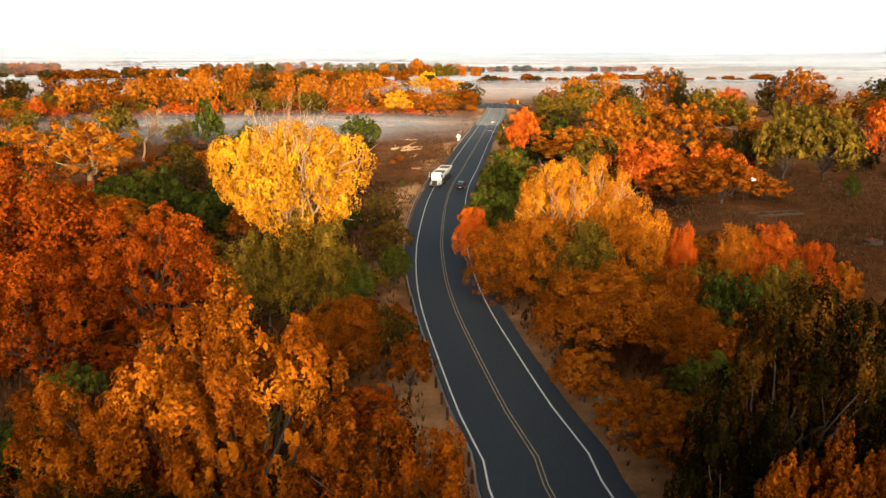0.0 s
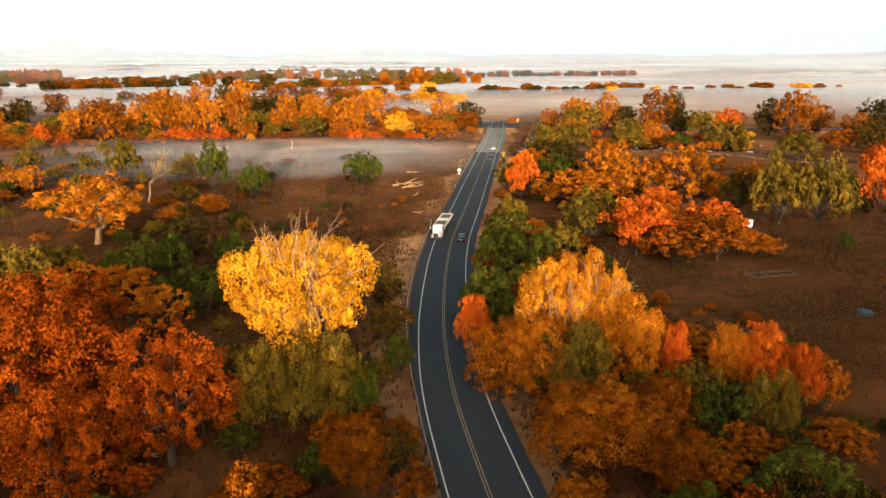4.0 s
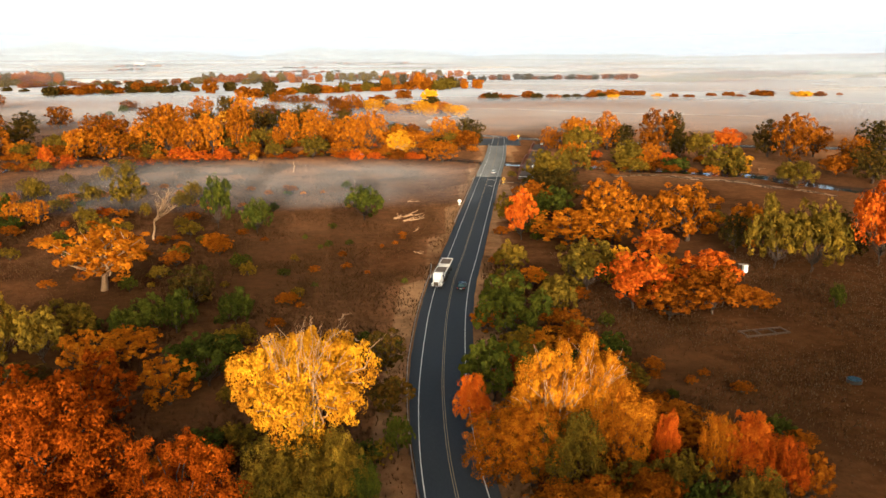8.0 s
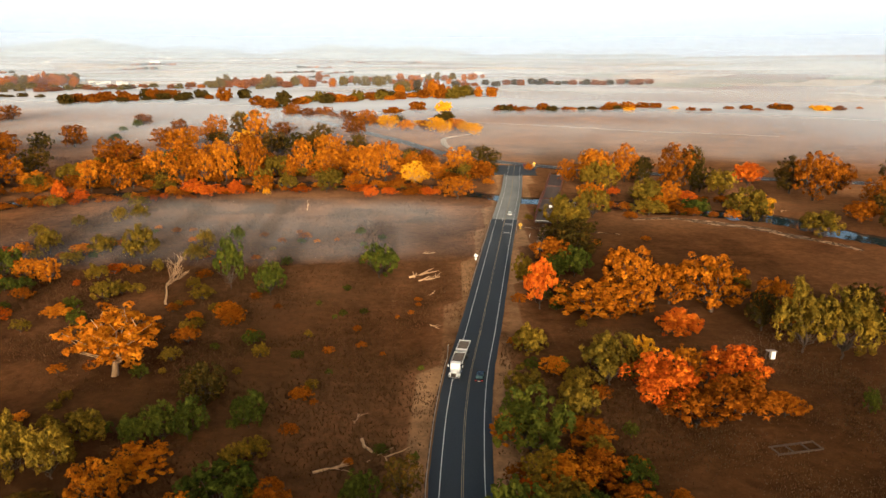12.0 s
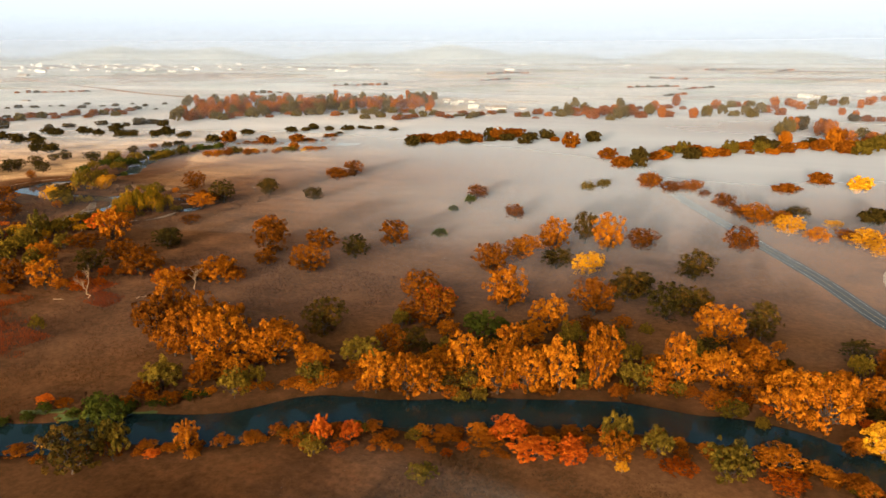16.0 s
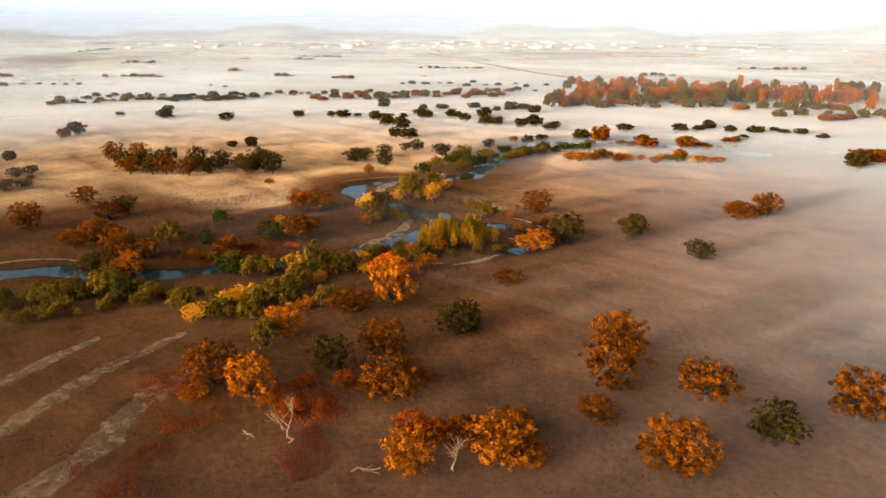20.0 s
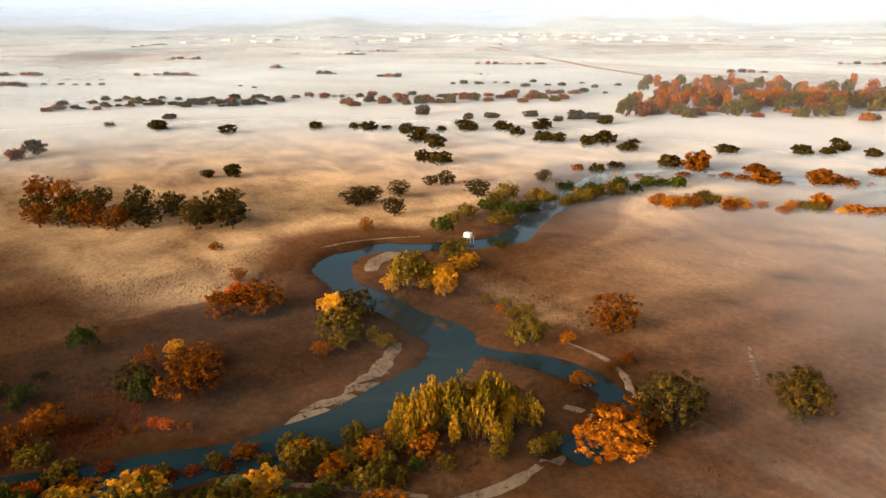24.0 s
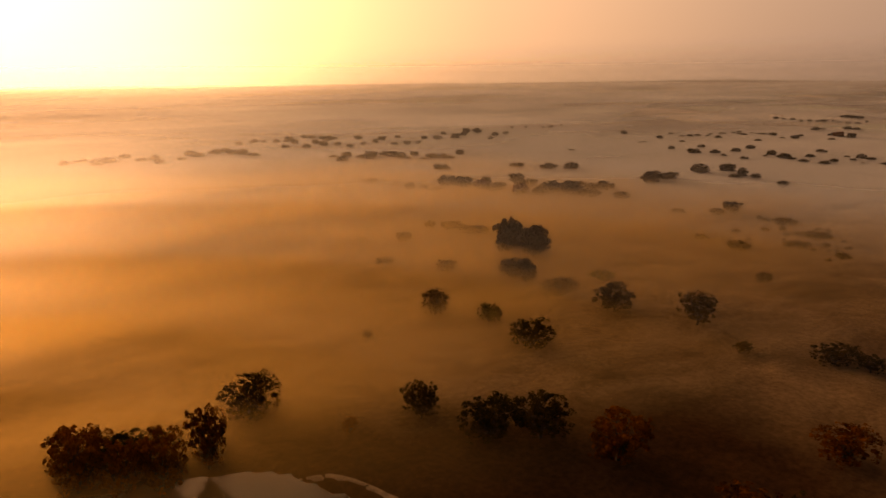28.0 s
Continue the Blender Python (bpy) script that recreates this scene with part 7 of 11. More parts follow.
grow('B', 82.3, 1267.5, 12.2, 16.5, 'f'); grow('K', 96.4, 1272.5, 13.3, 16.5, 'f'); grow('B', 105.1, 1247, 13.6, 16.5, 'f'); grow('K', 128, 1297.3, 13.9, 16.5, 'f')
grow('K', 139.5, 1278.8, 13.8, 16.5, 'f'); grow('K', 149.5, 1303.8, 14.4, 16.5, 'f'); grow('B', 161, 1298.7, 9.67, 14.8, 'f'); grow('K', 170.9, 1276.6, 10.3, 14.2, 'f')
grow('K', 192.4, 1328.2, 9.46, 16, 'f'); grow('B', 198.1, 1289.8, 12.2, 16.5, 'f'); grow('B', 220.1, 1318.9, 9.46, 14.5, 'f'); grow('K', 222, 1290.7, 13.8, 16.5, 'f')
grow('B', 236.1, 1287.9, 12.6, 16.5, 'f'); grow('B', 248.9, 1285.8, 11.1, 16, 'f'); grow('K', 267.5, 1314, 12.1, 16.5, 'f'); grow('B', 292.7, 1345.1, 12, 16.5, 'f')
grow('K', 311.6, 1390.1, 11, 16.5, 'f'); grow('B', 308.1, 1312, 12, 16.5, 'f'); grow('B', 319.9, 1315.9, 13.6, 16.5, 'f'); grow('B', 352.4, 1374.8, 12.3, 16.5, 'f')
grow('B', -72.4, 524.9, 7.59, 13.8, 'm'); grow('B', -57.8, 514.4, 8.42, 16.5, 'm'); grow('O', -51.8, 526.7, 6.45, 10.7, 'm'); grow('B', -139.7, 606.2, 8.63, 13.7, 'm')
grow('B', -133, 602.8, 5.72, 10.9, 'm'); grow('B', -117.9, 576.9, 9.26, 16.5, 'm'); grow('B', -107.6, 586, 9.98, 16.5, 'm'); grow('B', -97.6, 573.6, 5.82, 9, 'm')
grow('B', 33.2, 642.8, 5.41, 9.84, 'f'); grow('K', 41.1, 645.2, 8.53, 13.4, 'f'); grow('B', 54, 638, 6.86, 9.72, 'f'); grow('B', 74.2, 650.1, 9.26, 12.5, 'f')
grow('K', 81.5, 643.3, 6.86, 12.4, 'f'); grow('B', 94.3, 653.7, 6.03, 7.68, 'f'); grow('O', 101.1, 656.2, 5.51, 8.28, 'f'); grow('K', 109, 653.8, 6.03, 8.16, 'f')
grow('K', 119.5, 662.9, 5.93, 10.2, 'f'); grow('B', 131.1, 654.3, 6.55, 13.1, 'f'); grow('K', 142.7, 667.9, 6.34, 8.4, 'f'); grow('O', 154.2, 677.5, 9.15, 15.8, 'f')
grow('W', -416.6, 1091.5, 7.07, 12.1, 'f'); grow('B', -384.5, 1050.1, 5.93, 9.96, 'f'); grow('O', -381.6, 1092.4, 9.15, 12, 'f'); grow('W', -406.5, 1193.8, 9.67, 16.5, 'f')
grow('B', -369.8, 1114.9, 7.07, 11.9, 'f'); grow('B', -348.3, 1116.9, 7.07, 12.4, 'f'); grow('O', -366.6, 1230.6, 11.2, 16.3, 'f'); grow('W', -348, 1186.1, 9.67, 16.5, 'f')
grow('W', -344.8, 1247.2, 9.78, 16.5, 'f'); grow('B', -323.3, 1217.8, 8.63, 11.8, 'f'); grow('O', -310, 1226.9, 8.53, 15.1, 'f'); grow('B', -297.2, 1224.1, 9.36, 16.5, 'f')
grow('B', -300, 1293.8, 7.8, 13.2, 'f'); grow('B', -281.1, 1293.7, 8.22, 11, 'f'); grow('B', -268.2, 1338.9, 8.84, 14.2, 'f'); grow('B', -260.3, 1321.1, 9.26, 13.9, 'f')
grow('B', -237.6, 1313.9, 8.74, 11.6, 'f'); grow('B', -216.5, 1265.1, 7.59, 11.2, 'f'); grow('O', -197.6, 1277.4, 6.34, 10.3, 'f'); grow('B', -195.9, 1346.7, 9.15, 15.6, 'f')
grow('W', -180.6, 1348.8, 6.86, 12, 'f'); grow('B', -169.3, 1417.4, 12, 16.5, 'f'); grow('O', -155.2, 1444.9, 11.5, 16.5, 'f'); grow('W', -149.3, 1435, 12.3, 16.5, 'f')
grow('B', -121.6, 1419.2, 7.59, 11.2, 'f'); grow('B', -109.2, 1394.6, 9.57, 12.6, 'f'); grow('K', -506.2, 766.1, 5.82, 10.9, 'f'); grow('K', -521.3, 804.5, 8.84, 16.5, 'f')
grow('K', -519, 828.9, 6.45, 9.36, 'f'); grow('K', -506.2, 823.7, 6.24, 11.2, 'f'); grow('K', -493.6, 829.5, 7.7, 12.4, 'f'); grow('K', -469.1, 820.7, 7.18, 10.4, 'f')
grow('O', 140, 681.8, 8.53, 13.9, 'f'); grow('Y', 149.5, 650.2, 5.62, 10.7, 'f'); grow('B', 170.3, 686.5, 8.53, 13.4, 'f'); grow('B', 180.9, 685.6, 8.11, 14.6, 'f')
grow('Y', 194.4, 671.8, 6.03, 10.2, 'f'); grow('B', 203.5, 651.8, 6.55, 9.12, 'f'); grow('B', 215.9, 648.2, 5.72, 11.4, 'f'); grow('B', 243.9, 670.9, 6.24, 9.96, 'f')
grow('B', 260.7, 673.4, 7.07, 12.4, 'f'); grow('B', 263, 655.4, 5.41, 11.4, 'f'); grow('O', 290.7, 681.7, 7.9, 16.5, 'f'); grow('B', 291.1, 664.1, 8.11, 16.2, 'f')
grow('Y', 327.8, 688.4, 6.45, 9, 'f'); grow('Y', 320.6, 655.3, 7.8, 16.5, 'f'); grow('B', 337.2, 659.8, 7.7, 10.6, 'f'); grow('O', 366.1, 681.9, 5.3, 7.2, 'f')
grow('B', 36.4, 669.8, 6.55, 8.76, 'f'); grow('B', 47.4, 662.6, 7.38, 11.5, 'f'); grow('B', 60.6, 676.7, 4.78, 8.4, 'f'); grow('B', 64.6, 658.6, 4.47, 8.88, 'f')
grow('B', 76.6, 664.3, 5.72, 10.3, 'f'); grow('W', -390.7, 212.7, 3.95, 5.28, 'm'); grow('W', -390.9, 217.6, 5.41, 7.32, 'm'); grow('W', -386, 219.6, 5.3, 8.88, 'm')
grow('W', -390.8, 225.7, 5.72, 11, 'm'); grow('W', -388.8, 230.8, 4.06, 7.8, 'm'); grow('W', -397.5, 239.9, 4.99, 7.8, 'm'); grow('W', -397.4, 244.5, 4.16, 8.16, 'm')
grow('W', -399, 250.4, 4.68, 6.48, 'm'); grow('W', -364.7, 203.2, 4.99, 6.24, 'm'); grow('W', -367.6, 208.5, 4.99, 8.16, 'm'); grow('W', -364.2, 211.4, 4.68, 5.76, 'm')
grow('W', -366.5, 217.1, 4.16, 6.24, 'm'); grow('W', -364.7, 220.1, 5.3, 6.48, 'm'); grow('W', -376.5, 229.7, 4.47, 7.08, 'm'); grow('W', -372, 233.1, 4.37, 5.76, 'm')
grow('W', -375.1, 236, 4.16, 6.24, 'm'); grow('W', -372.2, 239.7, 4.58, 8.76, 'm'); grow('W', -377.1, 245.3, 4.89, 7.44, 'm'); grow('W', -369.9, 248.7, 3.12, 4.32, 'm')
grow('W', -370.3, 256.2, 4.06, 6.36, 'm'); grow('W', -373, 258.5, 4.78, 6.48, 'm'); grow('W', -374.3, 262, 3.85, 5.04, 'm'); grow('W', -368.6, 266.7, 4.58, 8.28, 'h')
grow('W', -373.3, 271, 5.41, 9.96, 'h'); grow('W', -371, 273.9, 3.74, 6.36, 'h'); grow('W', -368.2, 277.4, 4.16, 7.56, 'h'); grow('W', -370.3, 283.4, 3.43, 6.72, 'h')
grow('W', -366, 288.5, 4.06, 5.4, 'h'); grow('Y', -349.1, 278.8, 6.03, 9.6, 'h'); grow('W', -350.5, 284.8, 4.68, 8.64, 'h'); grow('Y', -353.8, 291.2, 5.82, 11.2, 'h')
grow('Y', -356.1, 296.5, 6.66, 11.2, 'h'); grow('W', -355.1, 306.5, 6.66, 9.96, 'h'); grow('W', -359.2, 316.5, 7.7, 13.2, 'h'); grow('Y', -360.9, 324.7, 4.68, 7.08, 'h')
grow('W', -364.3, 333.5, 7.7, 11.8, 'h'); grow('W', -367.8, 339.6, 7.07, 10.9, 'h'); grow('Y', -371.4, 346.8, 5.51, 9, 'h'); grow('G', -515.9, 460.9, 7.49, 13, 'm')
grow('W', -528, 471.8, 5.62, 9.48, 'm'); grow('W', -529.7, 536.1, 5.82, 7.56, 'm'); grow('W', -531.6, 548.7, 7.7, 13.1, 'm'); grow('O', -517.6, 586.2, 4.47, 7.08, 'm')
grow('Y', -503.8, 585.8, 6.14, 12.4, 'm'); grow('Y', -501.2, 594.8, 3.95, 7.68, 'm'); grow('W', -502.1, 601.5, 6.66, 9.96, 'm'); grow('O', -487.9, 604, 6.24, 11.8, 'm')
grow('Y', -489.6, 613.1, 4.68, 9, 'm'); grow('O', -481.8, 607.7, 4.58, 7.68, 'm'); grow('O', -479.6, 616.3, 4.78, 6.24, 'm'); grow('O', -468, 617, 5.1, 9.24, 'm')
grow('O', -471.3, 626.8, 5.72, 8.88, 'm'); grow('W', -466, 630.4, 5.62, 11.2, 'm'); grow('W', -459.6, 630.4, 6.24, 7.8, 'm'); grow('Y', -453.4, 638.2, 4.37, 6.84, 'm')
grow('O', -451.3, 643.7, 5.62, 9.6, 'f'); grow('B', -527.3, 657.4, 4.89, 9.6, 'f'); grow('B', -520.3, 673.2, 4.26, 7.56, 'f'); grow('B', -507.7, 673, 3.12, 5.76, 'f')
grow('B', -501.4, 701.1, 4.16, 5.28, 'f'); grow('B', -485.3, 692.3, 4.58, 6.24, 'f'); grow('B', -484.4, 708, 3.85, 4.92, 'f'); grow('B', -482.2, 723.3, 4.26, 6.36, 'f')
grow('W', -412.5, 290.9, 3.54, 5.28, 'h'); grow('O', -410.5, 294, 4.68, 5.88, 'h'); grow('O', -410.7, 297.2, 3.02, 5.28, 'h'); grow('W', -405.8, 299.6, 3.54, 4.2, 'h')
grow('W', -403.5, 306.8, 4.68, 8.28, 'h'); grow('W', -397.3, 309.3, 3.12, 3.96, 'h'); grow('O', -394.1, 313.5, 3.12, 4.92, 'h'); grow('O', -392, 316.7, 2.81, 4.92, 'h')
grow('S', -411.9, 321.9, 2.08, 2.3, 'h'); grow('S', -407.8, 323.9, 2.18, 2.3, 'h'); grow('S', -405.6, 327.1, 1.77, 2.02, 'h'); grow('A', -405.7, 330.6, 3.02, 3.96, 'h')
grow('A', -404.5, 332.7, 2.91, 4.2, 'h'); grow('S', -402.5, 336, 2.39, 2.4, 'h'); grow('S', -401.3, 338, 2.5, 2.3, 'h'); grow('W', -384.7, 356.2, 5.62, 9.36, 'h')
grow('O', -380, 357, 4.68, 8.52, 'h'); grow('W', -376.2, 359.1, 5.1, 9.48, 'h'); grow('O', -371.7, 361, 4.37, 6.48, 'h'); grow('W', -364.6, 363, 3.64, 5.28, 'h')
grow('W', -362.2, 365.6, 5.41, 8.88, 'h'); grow('W', -440.2, 296.5, 3.74, 5.52, 'h'); grow('W', -439.1, 299.1, 3.74, 5.76, 'h'); grow('G', -428, 303, 3.74, 4.44, 'h')
grow('G', -432.4, 304.9, 4.68, 8.52, 'h'); grow('B', -425.4, 309.4, 2.91, 3.6, 'h'); grow('B', -412.3, 315, 2.81, 4.32, 'h'); grow('B', -413.8, 317.5, 2.91, 4.56, 'h')
grow('G', -364.2, 349.7, 3.02, 4.92, 'h'); grow('G', -363.7, 354.5, 3.85, 5.04, 'h'); grow('W', -365.2, 358.2, 3.85, 6.84, 'h'); grow('W', -361.7, 370.3, 3.74, 5.16, 'h')
grow('G', -363.7, 375.3, 3.95, 4.44, 'h'); grow('W', -362, 381.2, 2.91, 5.4, 'h'); grow('W', -360, 392.4, 3.22, 5.16, 'h'); grow('W', -358.4, 401.1, 3.43, 5.04, 'h')
grow('W', -360.8, 406.2, 3.85, 5.4, 'h'); grow('W', -437, 435.3, 3.12, 5.52, 'm'); grow('O', -427.6, 434.6, 3.33, 3.96, 'm'); grow('W', -430.1, 438.2, 3.74, 4.8, 'm')
grow('W', -421.3, 435.5, 4.47, 6.12, 'm'); grow('W', -420.3, 439.7, 4.89, 6.36, 'm'); grow('W', -412.4, 437.4, 3.33, 4.2, 'm'); grow('W', -409.6, 438.4, 3.12, 5.64, 'm')
grow('O', -398.9, 439.2, 4.37, 5.28, 'm'); grow('O', -424.5, 375.7, 4.99, 6.24, 'h'); grow('W', -426.5, 381.5, 4.68, 7.92, 'h'); grow('W', -426, 385.2, 4.99, 6.84, 'h')
grow('W', -426.9, 392.1, 4.47, 5.52, 'h'); grow('W', -422.9, 392.1, 2.91, 5.04, 'h'); grow('W', -420.5, 393.2, 4.47, 6.12, 'h'); grow('W', -396.5, 302.9, 3.43, 5.28, 'h')
grow('R', -394, 305.6, 3.95, 7.08, 'h'); grow('W', -397.4, 312.2, 4.37, 7.92, 'h'); grow('R', -396.3, 319.8, 2.81, 4.32, 'h'); grow('R', -389.3, 324.4, 3.64, 4.08, 'h')
grow('R', -389.7, 326.8, 3.95, 5.76, 'h'); grow('W', -388.4, 329.9, 3.95, 4.92, 'h'); grow('R', -387.3, 331.9, 3.02, 4.2, 'h'); grow('R', -387, 335.7, 3.02, 4.56, 'h')
grow('W', -387.5, 340.3, 4.16, 5.64, 'h'); grow('S', -384.9, 342.2, 3.22, 4.2, 'h'); grow('S', -388.2, 346.7, 4.78, 6.96, 'h'); grow('W', -383.9, 349.9, 3.02, 4.2, 'h')
grow('W', -374.9, 353.9, 6.55, 7.32, 'h'); grow('O', -369.6, 358.7, 3.95, 4.92, 'h'); grow('W', -372.2, 364.3, 4.16, 7.2, 'h'); grow('O', -372.1, 369.1, 5.3, 7.08, 'h')
grow('W', -367.7, 370.3, 4.26, 5.64, 'h'); grow('W', -370.9, 375.9, 5.1, 6, 'h'); grow('Y', -462.6, 413.3, 6.03, 8.52, 'm'); grow('W', -466.3, 423.9, 7.59, 13.7, 'm')
grow('Y', -459.3, 424.1, 6.76, 12.7, 'm'); grow('Y', -462.1, 429.4, 5.72, 9.48, 'm'); grow('Y', -465.9, 435.4, 4.68, 8.88, 'm'); grow('Y', -469.8, 445.5, 6.34, 11.6, 'm')
grow('S', -376.8, 424, 2.29, 3.12, 'h'); grow('O', -378.9, 427.9, 4.06, 6.6, 'h'); grow('O', -380.1, 432.9, 2.7, 4.56, 'h'); grow('S', -381.4, 440, 2.81, 3.84, 'm')
grow('S', -381.4, 445.5, 3.74, 4.68, 'm'); grow('W', -385.2, 1192.3, 15.5, 16.5, 'f'); grow('W', -408.4, 1300.4, 17.5, 16.5, 'f'); grow('W', -365.1, 1205.9, 15.3, 16.5, 'f')
grow('W', -346.9, 1168.4, 11.9, 16.5, 'f'); grow('B', -327, 1164.8, 15.7, 16.5, 'f'); grow('W', -287.2, 1070.2, 10.9, 14.8, 'f'); grow('W', -334.2, 1303.6, 18, 16.5, 'f')
grow('W', -294.8, 1176.9, 15.6, 16.5, 'f'); grow('B', -281, 1167.5, 13.1, 16.5, 'f'); grow('B', -262.6, 1134.6, 10.5, 16.5, 'f'); grow('W', -262.6, 1189.8, 18, 16.5, 'f')
grow('B', -272.5, 1269, 18, 16.5, 'f'); grow('B', -235.7, 1139.1, 17.1, 16.5, 'f'); grow('B', -228.3, 1150.8, 12.7, 16.5, 'f'); grow('B', -261.5, 1389.6, 18, 16.5, 'f')
grow('B', -195.5, 1152.5, 15.1, 16.5, 'f'); grow('W', -182.5, 1180.1, 18, 16.5, 'f'); grow('O', -198.8, 1397.4, 15.1, 16.5, 'f'); grow('W', -169.2, 1235, 16, 16.5, 'f')
grow('W', -174.7, 1389, 14.7, 16.5, 'f'); grow('W', -150.8, 1210.6, 10.7, 16.5, 'f'); grow('W', -137.2, 1234.5, 17.8, 16.5, 'f'); grow('W', -125.9, 1193.8, 15.4, 16.5, 'f')
grow('W', -121, 1271.1, 18, 16.5, 'f'); grow('B', -114.7, 1297.6, 14.6, 16.5, 'f'); grow('O', -115.5, 1484.4, 18, 16.5, 'f'); grow('B', -94.4, 1260, 14, 16.5, 'f')
grow('B', -95.4, 1514.1, 18, 16.5, 'f'); grow('B', -86.8, 1449.5, 18, 16.5, 'f'); grow('O', -73.7, 1393.5, 16, 16.5, 'f'); grow('W', -56.4, 1398.3, 17.9, 16.5, 'f')
grow('W', -43, 1530.3, 18, 16.5, 'f'); grow('B', -27.8, 1530.6, 15.3, 16.5, 'f'); grow('B', -17.1, 1298.4, 14.8, 16.5, 'f'); grow('W', -11.5, 1516.5, 18, 16.5, 'f')
grow('B', 0.6, 1283.7, 15.5, 16.5, 'f'); grow('B', 11.5, 1466.1, 17.1, 16.5, 'f'); grow('O', 28.3, 1569.5, 18, 16.5, 'f'); grow('B', 37.8, 1648.4, 18, 16.5, 'f')
grow('B', 56.3, 1714.5, 14.4, 16.5, 'f'); grow('B', -155.8, 714.6, 9.36, 15.8, 'f'); grow('O', -152.8, 723.6, 10.4, 16.5, 'f'); grow('W', -142.8, 762.4, 12.4, 16.5, 'f')
grow('K', -131.1, 732.1, 12.6, 16.5, 'f'); grow('B', -130.6, 744.4, 13.5, 16.5, 'f'); grow('O', -120.8, 752.7, 11.8, 16.5, 'f'); grow('B', -111.3, 761.5, 10.4, 16.5, 'f')
grow('W', -107.7, 787.6, 13, 16.5, 'f'); grow('B', -97.6, 814.9, 10.8, 16.5, 'f'); grow('K', -89.3, 852.9, 12.6, 16.5, 'f'); grow('W', -82.5, 802.2, 12.4, 16.5, 'f')
grow('K', -78.1, 832.4, 12, 16.5, 'f'); grow('B', -68.3, 864.9, 14.7, 16.5, 'f'); grow('O', -54.1, 846.9, 9.05, 14.9, 'f'); grow('W', -76, 949.9, 18, 16.5, 'f')
grow('W', -71.5, 1002.7, 18, 16.5, 'f'); grow('B', -69, 1028, 16.6, 16.5, 'f'); grow('K', -62.6, 1036.7, 18, 16.5, 'f'); grow('K', -59.9, 1058.7, 18, 16.5, 'f')
grow('K', -46.8, 870.8, 11.6, 16.2, 'f'); grow('B', -40.4, 989.9, 18, 16.5, 'f'); grow('K', -36.5, 1021.7, 18, 16.5, 'f'); grow('B', -30.8, 970.5, 18, 16.5, 'f')
grow('B', -21.1, 913.1, 16.8, 16.5, 'f'); grow('B', -12.7, 942.7, 14.1, 16.5, 'f'); grow('B', -9.5, 873.1, 11.3, 16.5, 'f'); grow('W', -1.6, 969.9, 12.8, 16.5, 'f')
grow('B', 2, 904.3, 11.1, 16.5, 'f'); grow('B', 7.4, 952.7, 14.2, 16.5, 'f'); grow('O', 10.8, 921.3, 11.1, 16.5, 'f'); grow('W', 13.1, 905.4, 13.6, 16.5, 'f')
grow('K', -381.9, 711.7, 12.8, 16.5, 'f'); grow('B', -387.4, 754.6, 8.42, 12.5, 'f'); grow('B', -338.3, 762.2, 9.36, 16, 'f'); grow('K', -338.5, 798.4, 14.8, 16.5, 'f')
grow('B', -327.7, 790.7, 15, 16.5, 'f'); grow('K', -316.9, 788.3, 10.5, 16.5, 'f'); grow('B', -324.5, 812.9, 12.9, 16.5, 'f'); grow('B', -319.5, 823.7, 12.4, 16.5, 'f')
grow('K', -305.1, 814.5, 8.84, 12.8, 'f'); grow('W', -492.1, 1041.9, 7.49, 10.9, 'f'); grow('W', -468.5, 1025.7, 9.88, 16.5, 'f'); grow('B', -474.6, 1066.5, 8.74, 12.6, 'f')
grow('B', -465.2, 1084.7, 9.26, 14.6, 'f'); grow('W', -463.7, 1118.5, 9.05, 16.5, 'f'); grow('B', -415.1, 1066.5, 9.98, 15, 'f'); grow('W', -404.3, 1064.8, 10.4, 15.5, 'f')
grow('B', -406.6, 1120.3, 11.9, 16.5, 'f'); grow('B', -389, 1117.4, 8.01, 10.6, 'f'); grow('W', -367.9, 1105, 9.46, 16.5, 'f'); grow('O', -509.3, 576.5, 5.93, 11.4, 'm')
grow('O', -500.9, 578.1, 7.28, 12.6, 'm'); grow('B', -496.7, 588.1, 8.32, 10.7, 'm'); grow('W', -495.9, 600.2, 6.14, 9.96, 'm'); grow('B', -483.1, 597.3, 6.76, 8.52, 'm')
grow('O', -464.9, 638.4, 8.84, 11, 'f'); grow('O', -445.7, 647.1, 4.89, 8.04, 'f'); grow('O', -444.7, 654.5, 4.89, 8.52, 'f'); grow('W', -513.3, 488.6, 7.38, 13.7, 'm')
grow('G', -524.3, 500, 8.53, 12.1, 'm'); grow('G', -529.9, 514.7, 7.49, 14.6, 'm'); grow('G', -392.9, 230.2, 5.82, 6.96, 'm'); grow('G', -388.4, 237.3, 5.62, 7.8, 'm')
grow('W', -385.1, 242.2, 7.49, 14.2, 'm'); grow('W', -386, 249.5, 6.34, 11.9, 'm'); grow('W', -386.7, 254.5, 5.51, 9.48, 'm'); grow('W', -385.4, 259.7, 9.26, 14.5, 'm')
grow('G', -380.6, 262, 7.18, 8.64, 'm'); grow('W', -382.6, 268.4, 5.51, 7.56, 'h'); grow('W', -357, 277.3, 7.07, 11.4, 'h'); grow('W', -344.6, 285.3, 6.24, 10.3, 'h')
grow('W', -349.5, 288.8, 4.47, 8.28, 'h'); grow('W', -341, 292.9, 5.51, 10.6, 'h'); grow('W', -348.5, 299.4, 7.59, 11.9, 'h'); grow('W', -345.3, 306.7, 7.38, 11.4, 'h')
